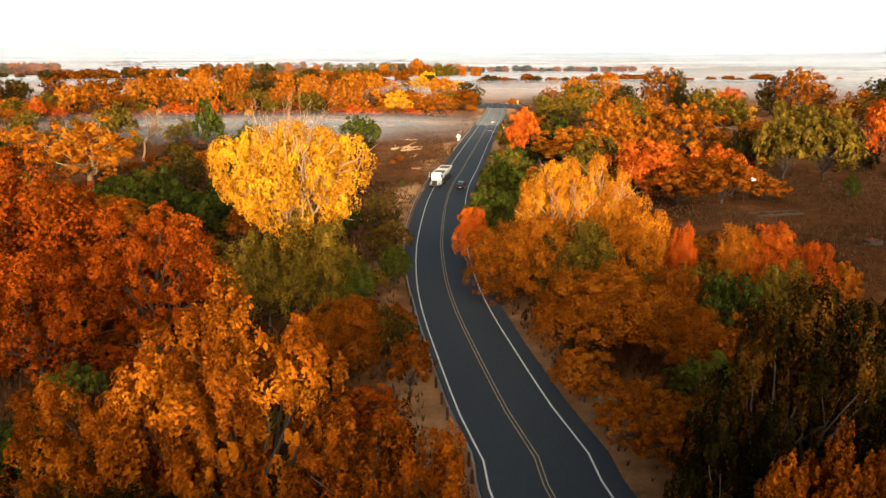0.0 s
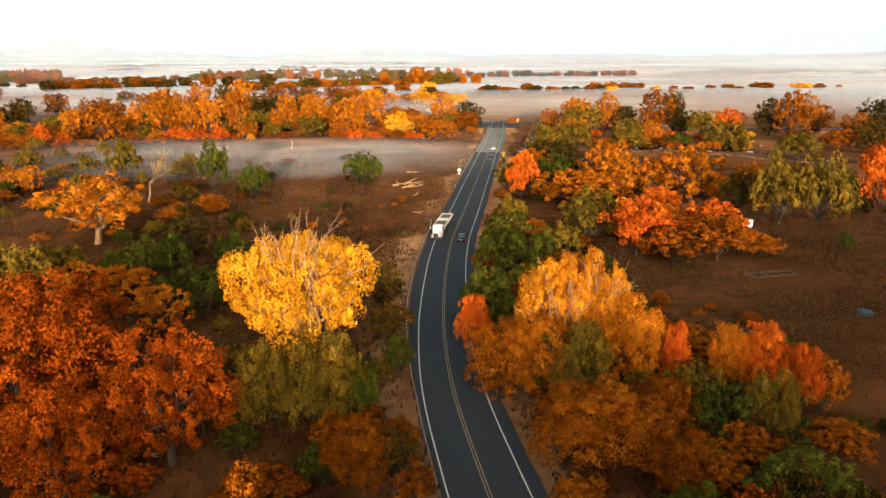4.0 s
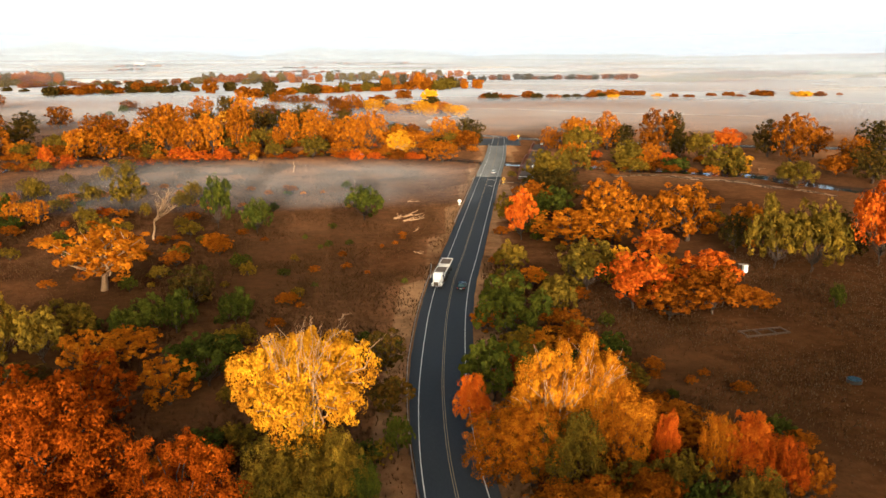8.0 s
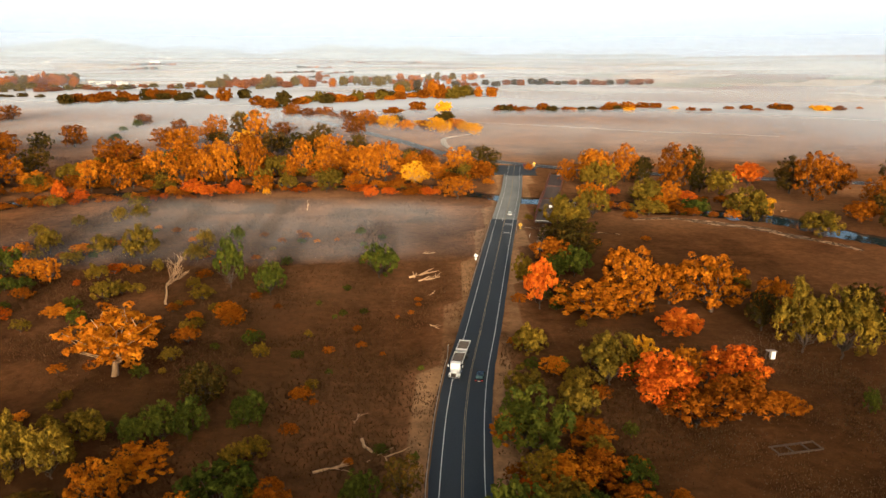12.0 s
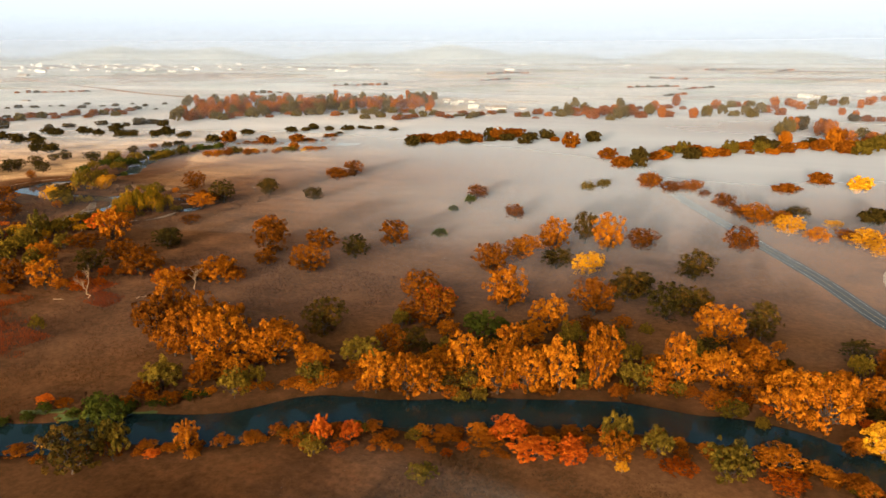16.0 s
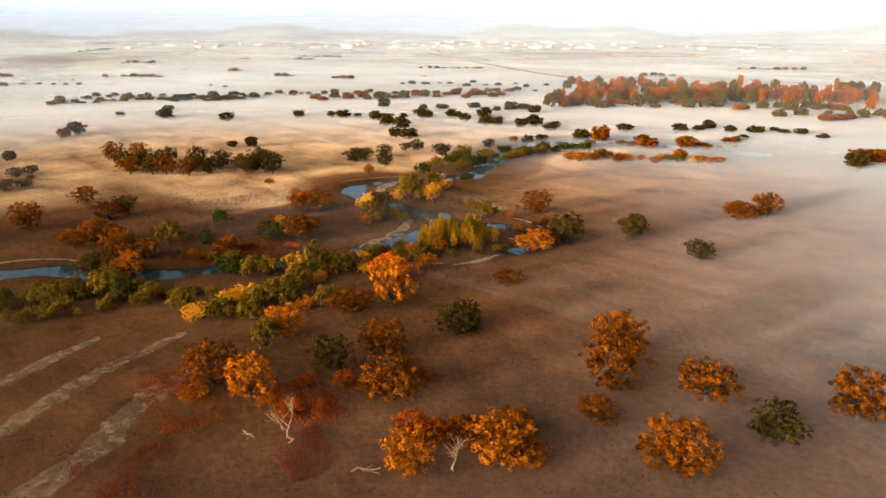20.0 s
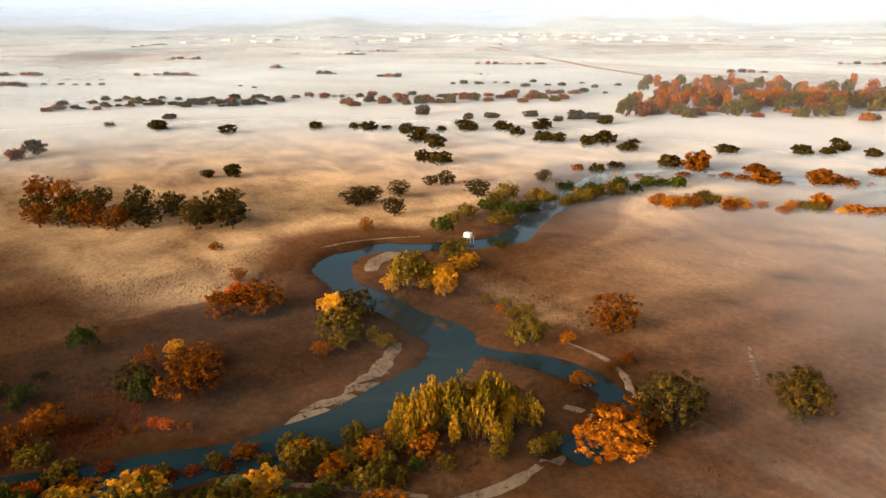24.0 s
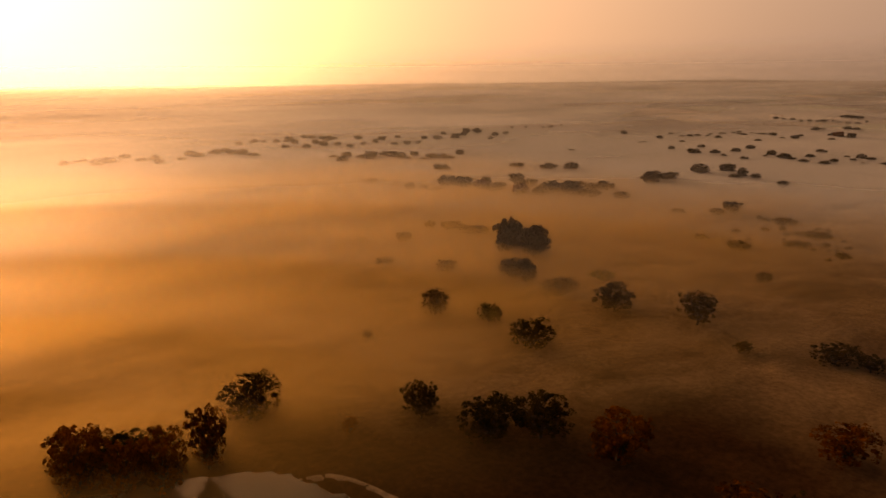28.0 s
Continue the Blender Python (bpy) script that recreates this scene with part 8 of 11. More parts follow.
grow('O', -339.2, 310.4, 4.68, 7.8, 'h'); grow('W', -335.6, 316.5, 7.9, 10.3, 'h'); grow('G', -387.3, 299.8, 6.86, 10.3, 'h'); grow('G', -384.8, 304.2, 5.2, 8.4, 'h')
grow('Y', -386.1, 311, 4.26, 5.76, 'h'); grow('Y', -382.8, 314.1, 4.47, 7.56, 'h'); grow('W', -377.5, 320.1, 5.2, 7.08, 'h'); grow('Y', -379.2, 323.9, 6.55, 12.5, 'h')
grow('W', -374.8, 326.4, 4.89, 6.96, 'h'); grow('Y', -370.3, 330.9, 4.06, 5.64, 'h'); grow('G', -368.7, 335, 6.45, 8.4, 'h'); grow('Y', -360.5, 343.6, 4.47, 7.44, 'h')
grow('G', -358.8, 348.5, 5.72, 10.8, 'h'); grow('S', -297.2, 265, 4.99, 7.92, 'h'); grow('B', -307, 275.6, 3.54, 6.12, 'h'); grow('S', -283.2, 278.8, 4.99, 6.6, 'h')
grow('R', -278.1, 281.7, 4.89, 8.76, 'h'); grow('R', -290.1, 290.8, 4.06, 4.92, 'h'); grow('R', -274.3, 288, 4.58, 5.28, 'h'); grow('R', -285.9, 299, 4.37, 6.6, 'h')
grow('S', -278.7, 302.3, 3.95, 6.6, 'h'); grow('R', -276.8, 304.7, 4.16, 4.92, 'h'); grow('B', -282.6, 312.5, 3.74, 7.08, 'h'); grow('R', -276.4, 310.4, 3.64, 4.44, 'h')
grow('B', -276.1, 317.1, 3.43, 5.88, 'h'); grow('R', -255, 300.8, 6.97, 9.6, 'h'); grow('R', -250.9, 302.9, 6.24, 10.6, 'h'); grow('O', -250.2, 307.3, 4.99, 8.16, 'h')
grow('S', -245.8, 309.1, 7.07, 12.1, 'h'); grow('O', -242.9, 312.3, 5.93, 9.12, 'h'); grow('S', -243.2, 319.9, 7.38, 9.84, 'h'); grow('B', -391.8, 178.5, 10.6, 16.5, 'm')
grow('K', -401.8, 184.3, 9.78, 16.5, 'm'); grow('K', -408.8, 182.9, 7.38, 9.72, 'm')
# trees and shrubs far over the misty plain
PLACE = 'on the misty plain'
grow('B', -539.9, 271.3, 9.05, 15, 'm'); grow('K', -637.6, 245.5, 6.34, 12.7, 'm'); grow('B', -536.9, 368.8, 4.16, 6.36, 'm'); grow('B', -533.8, 432.3, 6.97, 7.44, 'm')
grow('K', -553.9, 454.3, 9.57, 12.8, 'm'); grow('K', -582.6, 446.1, 10.1, 16.5, 'm'); grow('K', -589.7, 473, 9.15, 13.4, 'm'); grow('K', -604.9, 499.3, 6.66, 10.3, 'm')
grow('K', -600.9, 506.6, 9.05, 12.7, 'm'); grow('K', -568.4, 508.5, 10.1, 15.6, 'm'); grow('K', -582.6, 560, 8.11, 10.6, 'm'); grow('K', -587.7, 602.4, 8.94, 10.2, 'f')
grow('K', -591, 620.3, 8.74, 12.2, 'f'); grow('B', -667.9, 305.6, 14.5, 16.5, 'm'); grow('B', -636.7, 316.7, 16.7, 15.8, 'm'); grow('K', -622.4, 330.1, 14.7, 16.5, 'm')
grow('K', -619.2, 348.4, 14.2, 15.8, 'm'); grow('K', -605.2, 361.3, 12.6, 16.5, 'm'); grow('K', -596.6, 372.1, 10.1, 14.2, 'm'); grow('K', -611.6, 390.9, 9.78, 12.8, 'm')
grow('K', -584.4, 384.6, 7.38, 15.2, 'm'); grow('B', -587.9, 335.9, 11.8, 16.5, 'm'); grow('B', -610.3, 305.9, 12, 16.5, 'm'); grow('K', -603.8, 317.7, 11.9, 16.5, 'm')
grow('K', -682, 406.5, 8.42, 10.9, 'f'); grow('K', -825.2, 300.7, 11.9, 16.2, 'f'); grow('B', -805.3, 288.6, 9.36, 10.3, 'f'); grow('K', -862.4, 440.3, 9.46, 16.5, 'f')
grow('K', -918.3, 392.1, 9.78, 15.6, 'f'); grow('K', -861.3, 515, 7.28, 10.9, 'f'); grow('K', -833.7, 541, 7.7, 9.6, 'f'); grow('K', -820.8, 549, 9.67, 16.5, 'f')
grow('K', -820.1, 564.8, 5.62, 9, 'f'); grow('K', -789.1, 569.4, 10.4, 13.8, 'f'); grow('K', -783.2, 579.8, 7.9, 13.8, 'f'); grow('K', -715.6, 558.4, 11.9, 16.5, 'f')
grow('K', -671.8, 527.1, 9.26, 11, 'f'); grow('K', -662.3, 535.1, 9.15, 16.4, 'f'); grow('K', -841.4, 657, 8.94, 9.84, 'f'); grow('K', -838.2, 680.4, 8.42, 15.8, 'f')
grow('K', -765, 647.2, 10.6, 16.5, 'f'); grow('K', -736.1, 642.8, 9.15, 13.4, 'f'); grow('K', -700.2, 643, 9.67, 16.5, 'f'); grow('K', -690.1, 649.2, 9.57, 12.7, 'f')
grow('K', -668.1, 659.4, 9.36, 13.4, 'f'); grow('K', -668.4, 676, 12.2, 16.5, 'f'); grow('K', -657.8, 694.8, 5.82, 10.4, 'f'); grow('K', -576.3, 650.8, 12.9, 16.5, 'f')
grow('B', -558.5, 654.9, 15.2, 16.5, 'f'); grow('K', -595.3, 720.3, 7.9, 16.5, 'f'); grow('B', -538.8, 682.6, 9.57, 15.1, 'f'); grow('K', -566.9, 761.2, 8.74, 16.5, 'f')
grow('K', -585.1, 823.7, 6.76, 10.3, 'f'); grow('K', -578.6, 161.5, 11.8, 16.5, 'm'); grow('K', -591.8, 189.7, 13, 14.9, 'm'); grow('K', -575.2, 133.9, 7.38, 16.4, 'm')
grow('K', -576.5, 112.7, 8.32, 7.2, 'f'); grow('K', -643.4, 254.3, 6.55, 9.96, 'm'); grow('K', -705.3, 245.5, 7.9, 8.64, 'f'); grow('B', -814, 291.7, 7.9, 7.68, 'f')
grow('K', -595.5, 238.2, 6.86, 15.2, 'm'); grow('K', -659.9, 170.5, 4.78, 7.2, 'f'); grow('K', -581, 216.3, 4.06, 6.84, 'm'); grow('K', -621.5, 252.4, 3.95, 6.24, 'm')
grow('K', -686.5, 392.7, 5.2, 9, 'f'); grow('K', -585, 455.3, 9.15, 12.8, 'm'); grow('K', -848.9, 511.6, 8.63, 12.2, 'f'); grow('K', -908.2, 392.6, 10.8, 15.8, 'f')
grow('K', -955, 356.4, 6.66, 9.48, 'f'); grow('K', -979.8, 410.8, 8.32, 14.5, 'f'); grow('K', -1120.5, 417.6, 9.36, 14.6, 'f'); grow('K', -864.4, -70.1, 10.1, 16.5, 'f')
grow('K', -895.6, -79.1, 5.82, 16, 'f'); grow('K', -935.4, -77.9, 10.6, 16.5, 'f'); grow('K', -962.5, -68.3, 9.78, 16.5, 'f'); grow('K', -939.8, -37.1, 10.6, 9, 'f')
grow('K', -941.1, -24.9, 6.66, 9, 'f'); grow('K', -924.7, 10.5, 5.93, 9.96, 'f'); grow('K', -776.7, -23.6, 5.62, 13, 'f'); grow('K', -792.1, 59.2, 7.8, 13, 'f')
grow('K', -777.4, 59.2, 4.68, 10.7, 'f'); grow('K', -759.2, -46.6, 8.11, 8.76, 'f'); grow('K', -920.1, 140.5, 7.28, 8.4, 'f'); grow('K', -889.1, 173.2, 4.89, 7.92, 'f')
grow('K', -837.4, 169.6, 7.18, 10.4, 'f'); grow('K', -840.6, 195.7, 4.06, 7.32, 'f'); grow('K', -703.8, 127.4, 5.41, 12.2, 'f'); grow('K', -762.1, 133.9, 4.06, 16.5, 'f')
grow('K', -732.6, 140.5, 3.74, 13, 'f'); grow('K', -785.1, 101.1, 4.26, 14.5, 'f'); grow('K', -726.9, 168, 3.74, 8.4, 'f'); grow('K', -708.7, 100, 3.64, 8.4, 'f')
grow('K', -761.1, 41, 4.16, 9.48, 'f'); grow('K', -576.3, 105.1, 9.15, 16.5, 'f'); grow('K', -602.4, 65.4, 18, 16.5, 'f'); grow('K', -607.6, 79.3, 16.4, 16.5, 'f')
grow('K', -603.5, -13.2, 4.68, 8.16, 'f'); grow('K', -572.2, 10.7, 5.62, 9.72, 'f'); grow('K', -537.7, 51.9, 4.37, 9.72, 'f'); grow('K', -612.8, -2.6, 4.68, 16.2, 'f')
grow('K', -614.5, 18.2, 5.2, 16.5, 'f'); grow('K', -551, 1.2, 3.33, 11.2, 'f'); grow('K', -556.6, 77.5, 5.62, 9.48, 'f'); grow('G', -605.4, 128.3, 4.06, 12, 'f')
grow('K', -660.4, -201.8, 5.62, 15.1, 'f'); grow('K', -671.6, -153.6, 6.76, 8.76, 'f'); grow('K', -704.5, -149.6, 10.3, 16.5, 'f'); grow('K', -712.3, -136.1, 10.2, 16.5, 'f')
grow('K', -735, -135.8, 8.42, 9.12, 'f'); grow('K', -731.1, -111.1, 6.66, 10.9, 'f'); grow('K', -753.9, -114.2, 7.8, 11.2, 'f'); grow('K', -752.9, -84.4, 6.55, 8.64, 'f')
grow('K', -757.2, -56.7, 11.8, 16.5, 'f'); grow('K', -756.1, -238.9, 8.01, 16.5, 'f'); grow('K', -829.9, -213.3, 6.45, 16.5, 'f'); grow('K', -842.7, -181.3, 8.53, 16.5, 'f')
grow('K', -860.2, -168.5, 9.05, 16.5, 'f'); grow('K', -852.8, -63.7, 10.4, 16.5, 'f'); grow('K', -877.9, -67.1, 6.66, 14, 'f'); grow('K', -930.7, -37.9, 5.62, 10.6, 'f')
grow('K', -671.6, -177.2, 3.95, 7.92, 'f'); grow('K', -682.5, -149.6, 4.78, 7.68, 'f'); grow('K', -681.9, -131.4, 4.68, 13.4, 'f'); grow('K', -636.7, -541.2, 7.9, 16.5, 'f')
grow('K', -643, -494.8, 9.67, 16.5, 'f'); grow('K', -649.7, -474, 6.76, 14.2, 'f'); grow('K', -621.4, -535.6, 6.34, 16.4, 'f'); grow('K', -471.3, -519.9, 5.1, 16.5, 'f')
grow('K', -496, -515.2, 3.85, 14.9, 'f'); grow('B', -868.8, 886.9, 18, 16.5, 'f'); grow('B', -830, 870, 18, 16.5, 'f'); grow('B', -834.8, 884.5, 16.6, 16.5, 'f')
grow('B', -892.6, 947.5, 18, 16.5, 'f'); grow('B', -833.9, 899.2, 18, 16.5, 'f'); grow('B', -821.5, 901.5, 18, 16.5, 'f'); grow('B', -838.3, 927.1, 18, 16.5, 'f')
grow('B', -868.3, 961.2, 17.6, 16.5, 'f'); grow('B', -811.8, 920.1, 18, 16.5, 'f'); grow('B', -827.4, 942, 18, 16.5, 'f'); grow('B', -861.8, 991.3, 18, 16.5, 'f')
grow('B', -802.1, 933.7, 18, 16.5, 'f'); grow('B', -812, 953.1, 18, 16.5, 'f'); grow('B', -849.2, 1003.6, 18, 16.5, 'f'); grow('O', -784.6, 957.9, 14.5, 16.5, 'f')
grow('B', -800.5, 982.1, 18, 16.5, 'f'); grow('B', -770.1, 959.2, 17.4, 16.5, 'f'); grow('B', -827.1, 1040.9, 18, 16.5, 'f'); grow('B', -797.4, 1023.4, 18, 16.5, 'f')
grow('B', -773.9, 1005.9, 15.4, 16.5, 'f'); grow('B', -776.1, 1030.1, 18, 16.5, 'f'); grow('B', -785.7, 1052.4, 18, 16.5, 'f'); grow('B', -764.5, 1029.2, 18, 16.5, 'f')
grow('B', -781.4, 1065.4, 18, 16.5, 'f'); grow('B', -768.9, 1068.8, 18, 16.5, 'f'); grow('B', -738.9, 1040.5, 15.3, 16.5, 'f'); grow('B', -775.2, 1102.2, 18, 16.5, 'f')
grow('W', -717.2, 1046.5, 18, 16.5, 'f'); grow('B', -727, 1065.9, 16.7, 16.5, 'f'); grow('B', -761.3, 1125, 18, 16.5, 'f'); grow('B', -747.3, 1116.8, 18, 16.5, 'f')
grow('B', -752.4, 1136.8, 18, 16.5, 'f'); grow('W', -717, 1099.3, 17.8, 16.5, 'f'); grow('B', -740.8, 1149.2, 15, 16.5, 'f'); grow('O', -719.5, 1130.5, 18, 16.5, 'f')
grow('B', -687.1, 1101.3, 18, 16.5, 'f'); grow('B', -721.9, 1161.2, 15.3, 16.5, 'f'); grow('B', -678.1, 1113.7, 18, 16.5, 'f'); grow('O', -720.4, 1186.6, 18, 16.5, 'f')
grow('B', -698.7, 1165.3, 18, 16.5, 'f'); grow('W', -665.3, 1120.6, 18, 16.5, 'f'); grow('B', -704.1, 1196.7, 18, 16.5, 'f'); grow('O', -674.4, 1174.2, 18, 16.5, 'f')
grow('B', -654.6, 1169, 14.7, 16.5, 'f'); grow('B', -688.1, 1244.5, 18, 16.5, 'f'); grow('B', -676.5, 1239.5, 18, 16.5, 'f'); grow('O', -644.7, 1192.7, 18, 16.5, 'f')
grow('W', -645.9, 1211.1, 18, 16.5, 'f'); grow('B', -650.4, 1234.7, 18, 16.5, 'f'); grow('B', -621, 1190.5, 18, 16.5, 'f'); grow('W', -785.8, 834.9, 7.7, 12.6, 'f')
grow('W', -812.4, 872.3, 9.67, 16.5, 'f'); grow('W', -771.3, 852.1, 13, 16.5, 'f'); grow('B', -756.8, 864.8, 10.6, 14.6, 'f'); grow('O', -772.3, 896.7, 9.88, 16.5, 'f')
grow('W', -755.5, 901.8, 12.4, 16.5, 'f'); grow('W', -763.2, 919.7, 10.5, 16.5, 'f'); grow('B', -720, 901.2, 7.38, 14, 'f'); grow('O', -727.1, 954.3, 7.9, 16.5, 'f')
grow('W', -699.2, 934.8, 12.8, 16.5, 'f'); grow('W', -693.1, 955.7, 13.1, 16.5, 'f'); grow('W', -690.1, 973.4, 11.9, 16.5, 'f'); grow('O', -655, 965.5, 10.1, 16.5, 'f')
grow('W', -656.9, 978.9, 7.9, 13.6, 'f'); grow('W', -651.6, 1005.6, 11.9, 16.5, 'f'); grow('W', -642.4, 1021.9, 9.46, 13.6, 'f'); grow('W', -632.4, 1033.2, 12.4, 16.5, 'f')
grow('W', -630.8, 1062.6, 10.8, 16.5, 'f'); grow('W', -605.5, 1041.3, 12.1, 16.5, 'f'); grow('B', -614.4, 1079.1, 8.63, 16.3, 'f'); grow('W', -581.5, 1056.7, 8.32, 12.1, 'f')
grow('W', -622.5, 1009.1, 10.3, 13.6, 'f'); grow('W', -575.4, 1010.8, 6.34, 9.84, 'f'); grow('B', -593.2, 1060, 10.1, 16.5, 'f'); grow('W', -558.1, 1023.8, 6.86, 10.3, 'f')
grow('W', -549.9, 1033.5, 8.94, 13.4, 'f'); grow('W', -535.5, 1040.5, 10.2, 16.5, 'f'); grow('B', -1192.2, 351.2, 4.99, 9.36, 'f'); grow('K', -1207.7, 368.6, 8.63, 12, 'f')
grow('K', -1185.8, 381, 6.76, 9.72, 'f'); grow('B', -1205.5, 391.3, 7.9, 10.3, 'f'); grow('B', -1170, 406.5, 6.14, 10.8, 'f'); grow('B', -1165, 416.8, 7.38, 11.3, 'f')
grow('K', -1193.8, 430.6, 7.38, 10.2, 'f'); grow('K', -1173.4, 446.2, 6.66, 9.6, 'f'); grow('K', -1146.8, 475, 5.3, 10.3, 'f'); grow('K', -1156.3, 481.5, 6.86, 11.6, 'f')
grow('K', -1159.2, 509.1, 8.42, 15.7, 'f'); grow('K', -1137.1, 507.4, 7.9, 10.4, 'f'); grow('K', -1148.7, 535.3, 8.22, 16.5, 'f'); grow('K', -1128.3, 540.6, 6.86, 9.48, 'f')
grow('B', -1119.7, 553.4, 7.7, 12.5, 'f'); grow('B', -1125.1, 575.6, 6.66, 12.2, 'f'); grow('B', -1106.3, 604.4, 6.45, 10.3, 'f'); grow('B', -1121.8, 623.9, 4.99, 7.44, 'f')
grow('K', -1108.8, 629.5, 5.82, 8.52, 'f'); grow('K', -1099.6, 649.1, 7.7, 10.9, 'f'); grow('B', -1107.3, 668.6, 8.74, 14.2, 'f'); grow('B', -1081.4, 673.7, 5.2, 8.52, 'f')
grow('B', -1067.5, 686, 8.74, 13, 'f'); grow('K', -1090.8, 716.3, 7.9, 12.5, 'f'); grow('B', -1059.4, 720, 6.24, 13.2, 'f'); grow('K', -1046.9, 734.7, 7.07, 12.5, 'f')
grow('B', -1053.6, 758.1, 6.66, 9.12, 'f'); grow('K', -1048.3, 776.9, 5.2, 6.84, 'f'); grow('B', -1025.7, 790.1, 7.18, 14, 'f'); grow('B', -1052.3, 839.9, 6.66, 12, 'f')
grow('B', -1040.1, 838.3, 9.05, 12.6, 'f'); grow('B', -1022.3, 854.6, 8.74, 14.2, 'f'); grow('B', -1014.1, 874.8, 9.36, 15, 'f'); grow('K', -1014, 889.4, 8.42, 13.3, 'f')
grow('B', -995.7, 898.4, 9.36, 16.5, 'f'); grow('K', -1013.9, 926.6, 8.84, 16.5, 'f'); grow('K', -984.6, 938.3, 5.72, 8.64, 'f'); grow('K', -1619, 309.3, 4.68, 9.48, 'f')
grow('K', -1646.4, 329.7, 4.06, 7.8, 'f'); grow('K', -1632.9, 336.3, 4.68, 9.36, 'f'); grow('K', -1638.9, 352.4, 3.95, 7.2, 'f'); grow('K', -1626.3, 366.1, 4.06, 8.16, 'f')
grow('K', -1598.2, 384.9, 4.37, 8.76, 'f'); grow('B', -914.9, 964.7, 13.9, 16.5, 'f'); grow('B', -875.8, 934.1, 15.2, 16.5, 'f'); grow('O', -923.6, 997.7, 18, 16.5, 'f')
grow('B', -864.4, 970.9, 16.7, 16.5, 'f'); grow('B', -913, 1040.1, 18, 16.5, 'f'); grow('B', -890.9, 1029.3, 16.4, 16.5, 'f'); grow('B', -879.2, 1032.6, 18, 16.5, 'f')
grow('W', -874.8, 1056.7, 18, 16.5, 'f'); grow('B', -803.5, 993.2, 18, 16.5, 'f'); grow('B', -838.8, 1048.9, 18, 16.5, 'f'); grow('O', -806.1, 1054.6, 14.9, 16.5, 'f')
grow('B', -814.3, 1091.4, 18, 16.5, 'f'); grow('B', -804.6, 1111.4, 18, 16.5, 'f'); grow('B', -722, 1026.7, 18, 16.5, 'f'); grow('O', -721.4, 1086.2, 16.1, 16.5, 'f')
grow('B', -683.3, 1049.9, 18, 16.5, 'f'); grow('B', -747.8, 1183.7, 17.9, 16.5, 'f'); grow('B', -669.4, 1083, 18, 16.5, 'f'); grow('O', -722.8, 1201.6, 16.1, 16.5, 'f')
grow('B', -642.8, 1104.3, 17.3, 16.5, 'f'); grow('B', -655, 1154.6, 15.6, 16.5, 'f'); grow('B', -627.7, 1138.9, 18, 16.5, 'f'); grow('B', -582.9, 1110.3, 18, 16.5, 'f')
grow('K', -557.3, 773.7, 7.49, 10.9, 'f'); grow('K', -562.2, 795.1, 9.15, 13.6, 'f'); grow('K', -536.4, 789.9, 8.32, 11.4, 'f'); grow('W', -533.9, 482.4, 7.18, 11.8, 'm')
grow('G', -542.2, 496.8, 6.03, 7.8, 'm'); grow('G', -536.5, 497.5, 6.34, 8.88, 'm'); grow('W', -543.2, 503.9, 8.74, 11.9, 'm'); grow('W', -552.2, 516.4, 10.2, 13.2, 'm')
grow('W', -532.9, 541.7, 6.24, 11.5, 'm'); grow('W', -536.4, 556.9, 6.24, 7.92, 'm'); grow('W', -538.1, 562.4, 5.62, 8.76, 'm'); grow('W', -535.6, 571.1, 8.22, 16.5, 'm')
grow('B', -598.2, 596.1, 5.2, 8.16, 'f'); grow('B', -582.1, 613.3, 3.85, 6.36, 'f'); grow('B', -562.5, 613.8, 4.16, 6.24, 'f'); grow('B', -558.2, 623.1, 3.22, 4.2, 'f')
grow('B', -551.4, 637.1, 4.78, 9.24, 'f'); grow('B', -544.7, 651.9, 2.81, 5.76, 'f'); grow('B', -537.6, 656.6, 4.78, 8.64, 'f'); grow('K', -1060.6, 87.8, 3.74, 6.24, 'f')
grow('K', -1081.6, 95.6, 6.14, 10.8, 'f'); grow('K', -1073.4, 105.8, 4.47, 8.4, 'f'); grow('K', -1093, 120.3, 4.78, 7.08, 'f'); grow('K', -1101.4, 123.2, 5.72, 7.68, 'f')
grow('K', -1105.1, 138.5, 6.34, 13.2, 'f'); grow('K', -1118, 160, 4.78, 8.52, 'f'); grow('K', -1139.9, 164.8, 6.76, 11.8, 'f'); grow('K', -1141.8, 183.8, 6.97, 10.9, 'f')
grow('K', -1154.8, 198.2, 6.66, 11.9, 'f'); grow('K', -1151.4, 210.7, 7.18, 14.9, 'f'); grow('K', -1163.9, 222.4, 5.72, 8.52, 'f'); grow('K', -1161.7, 236, 5.93, 11.5, 'f')
grow('B', -1108.9, 307.5, 7.59, 14.5, 'f'); grow('B', -1123, 317.8, 9.05, 16.5, 'f'); grow('K', -1127.3, 333.9, 7.28, 11.2, 'f'); grow('K', -1113.6, 338.8, 5.51, 11.4, 'f')
grow('B', -1101.4, 353.9, 6.66, 9, 'f'); grow('B', -1122.6, 366.1, 6.14, 9, 'f'); grow('K', -1128.1, 377.1, 5.82, 9.24, 'f'); grow('B', -1116.7, 387.7, 6.66, 12.1, 'f')
grow('K', -1122, 406.6, 6.45, 12, 'f'); grow('B', -1123.4, 432, 5.72, 8.64, 'f'); grow('K', -1097, 436.2, 7.49, 9.72, 'f'); grow('B', -1135.5, 455, 7.38, 11.4, 'f')
grow('K', -1133.6, 470, 7.8, 12.2, 'f'); grow('B', -1109.4, 486.5, 7.38, 14.6, 'f'); grow('B', -1130.2, 499, 7.07, 12.5, 'f'); grow('K', -1105, 509.2, 6.14, 10.7, 'f')
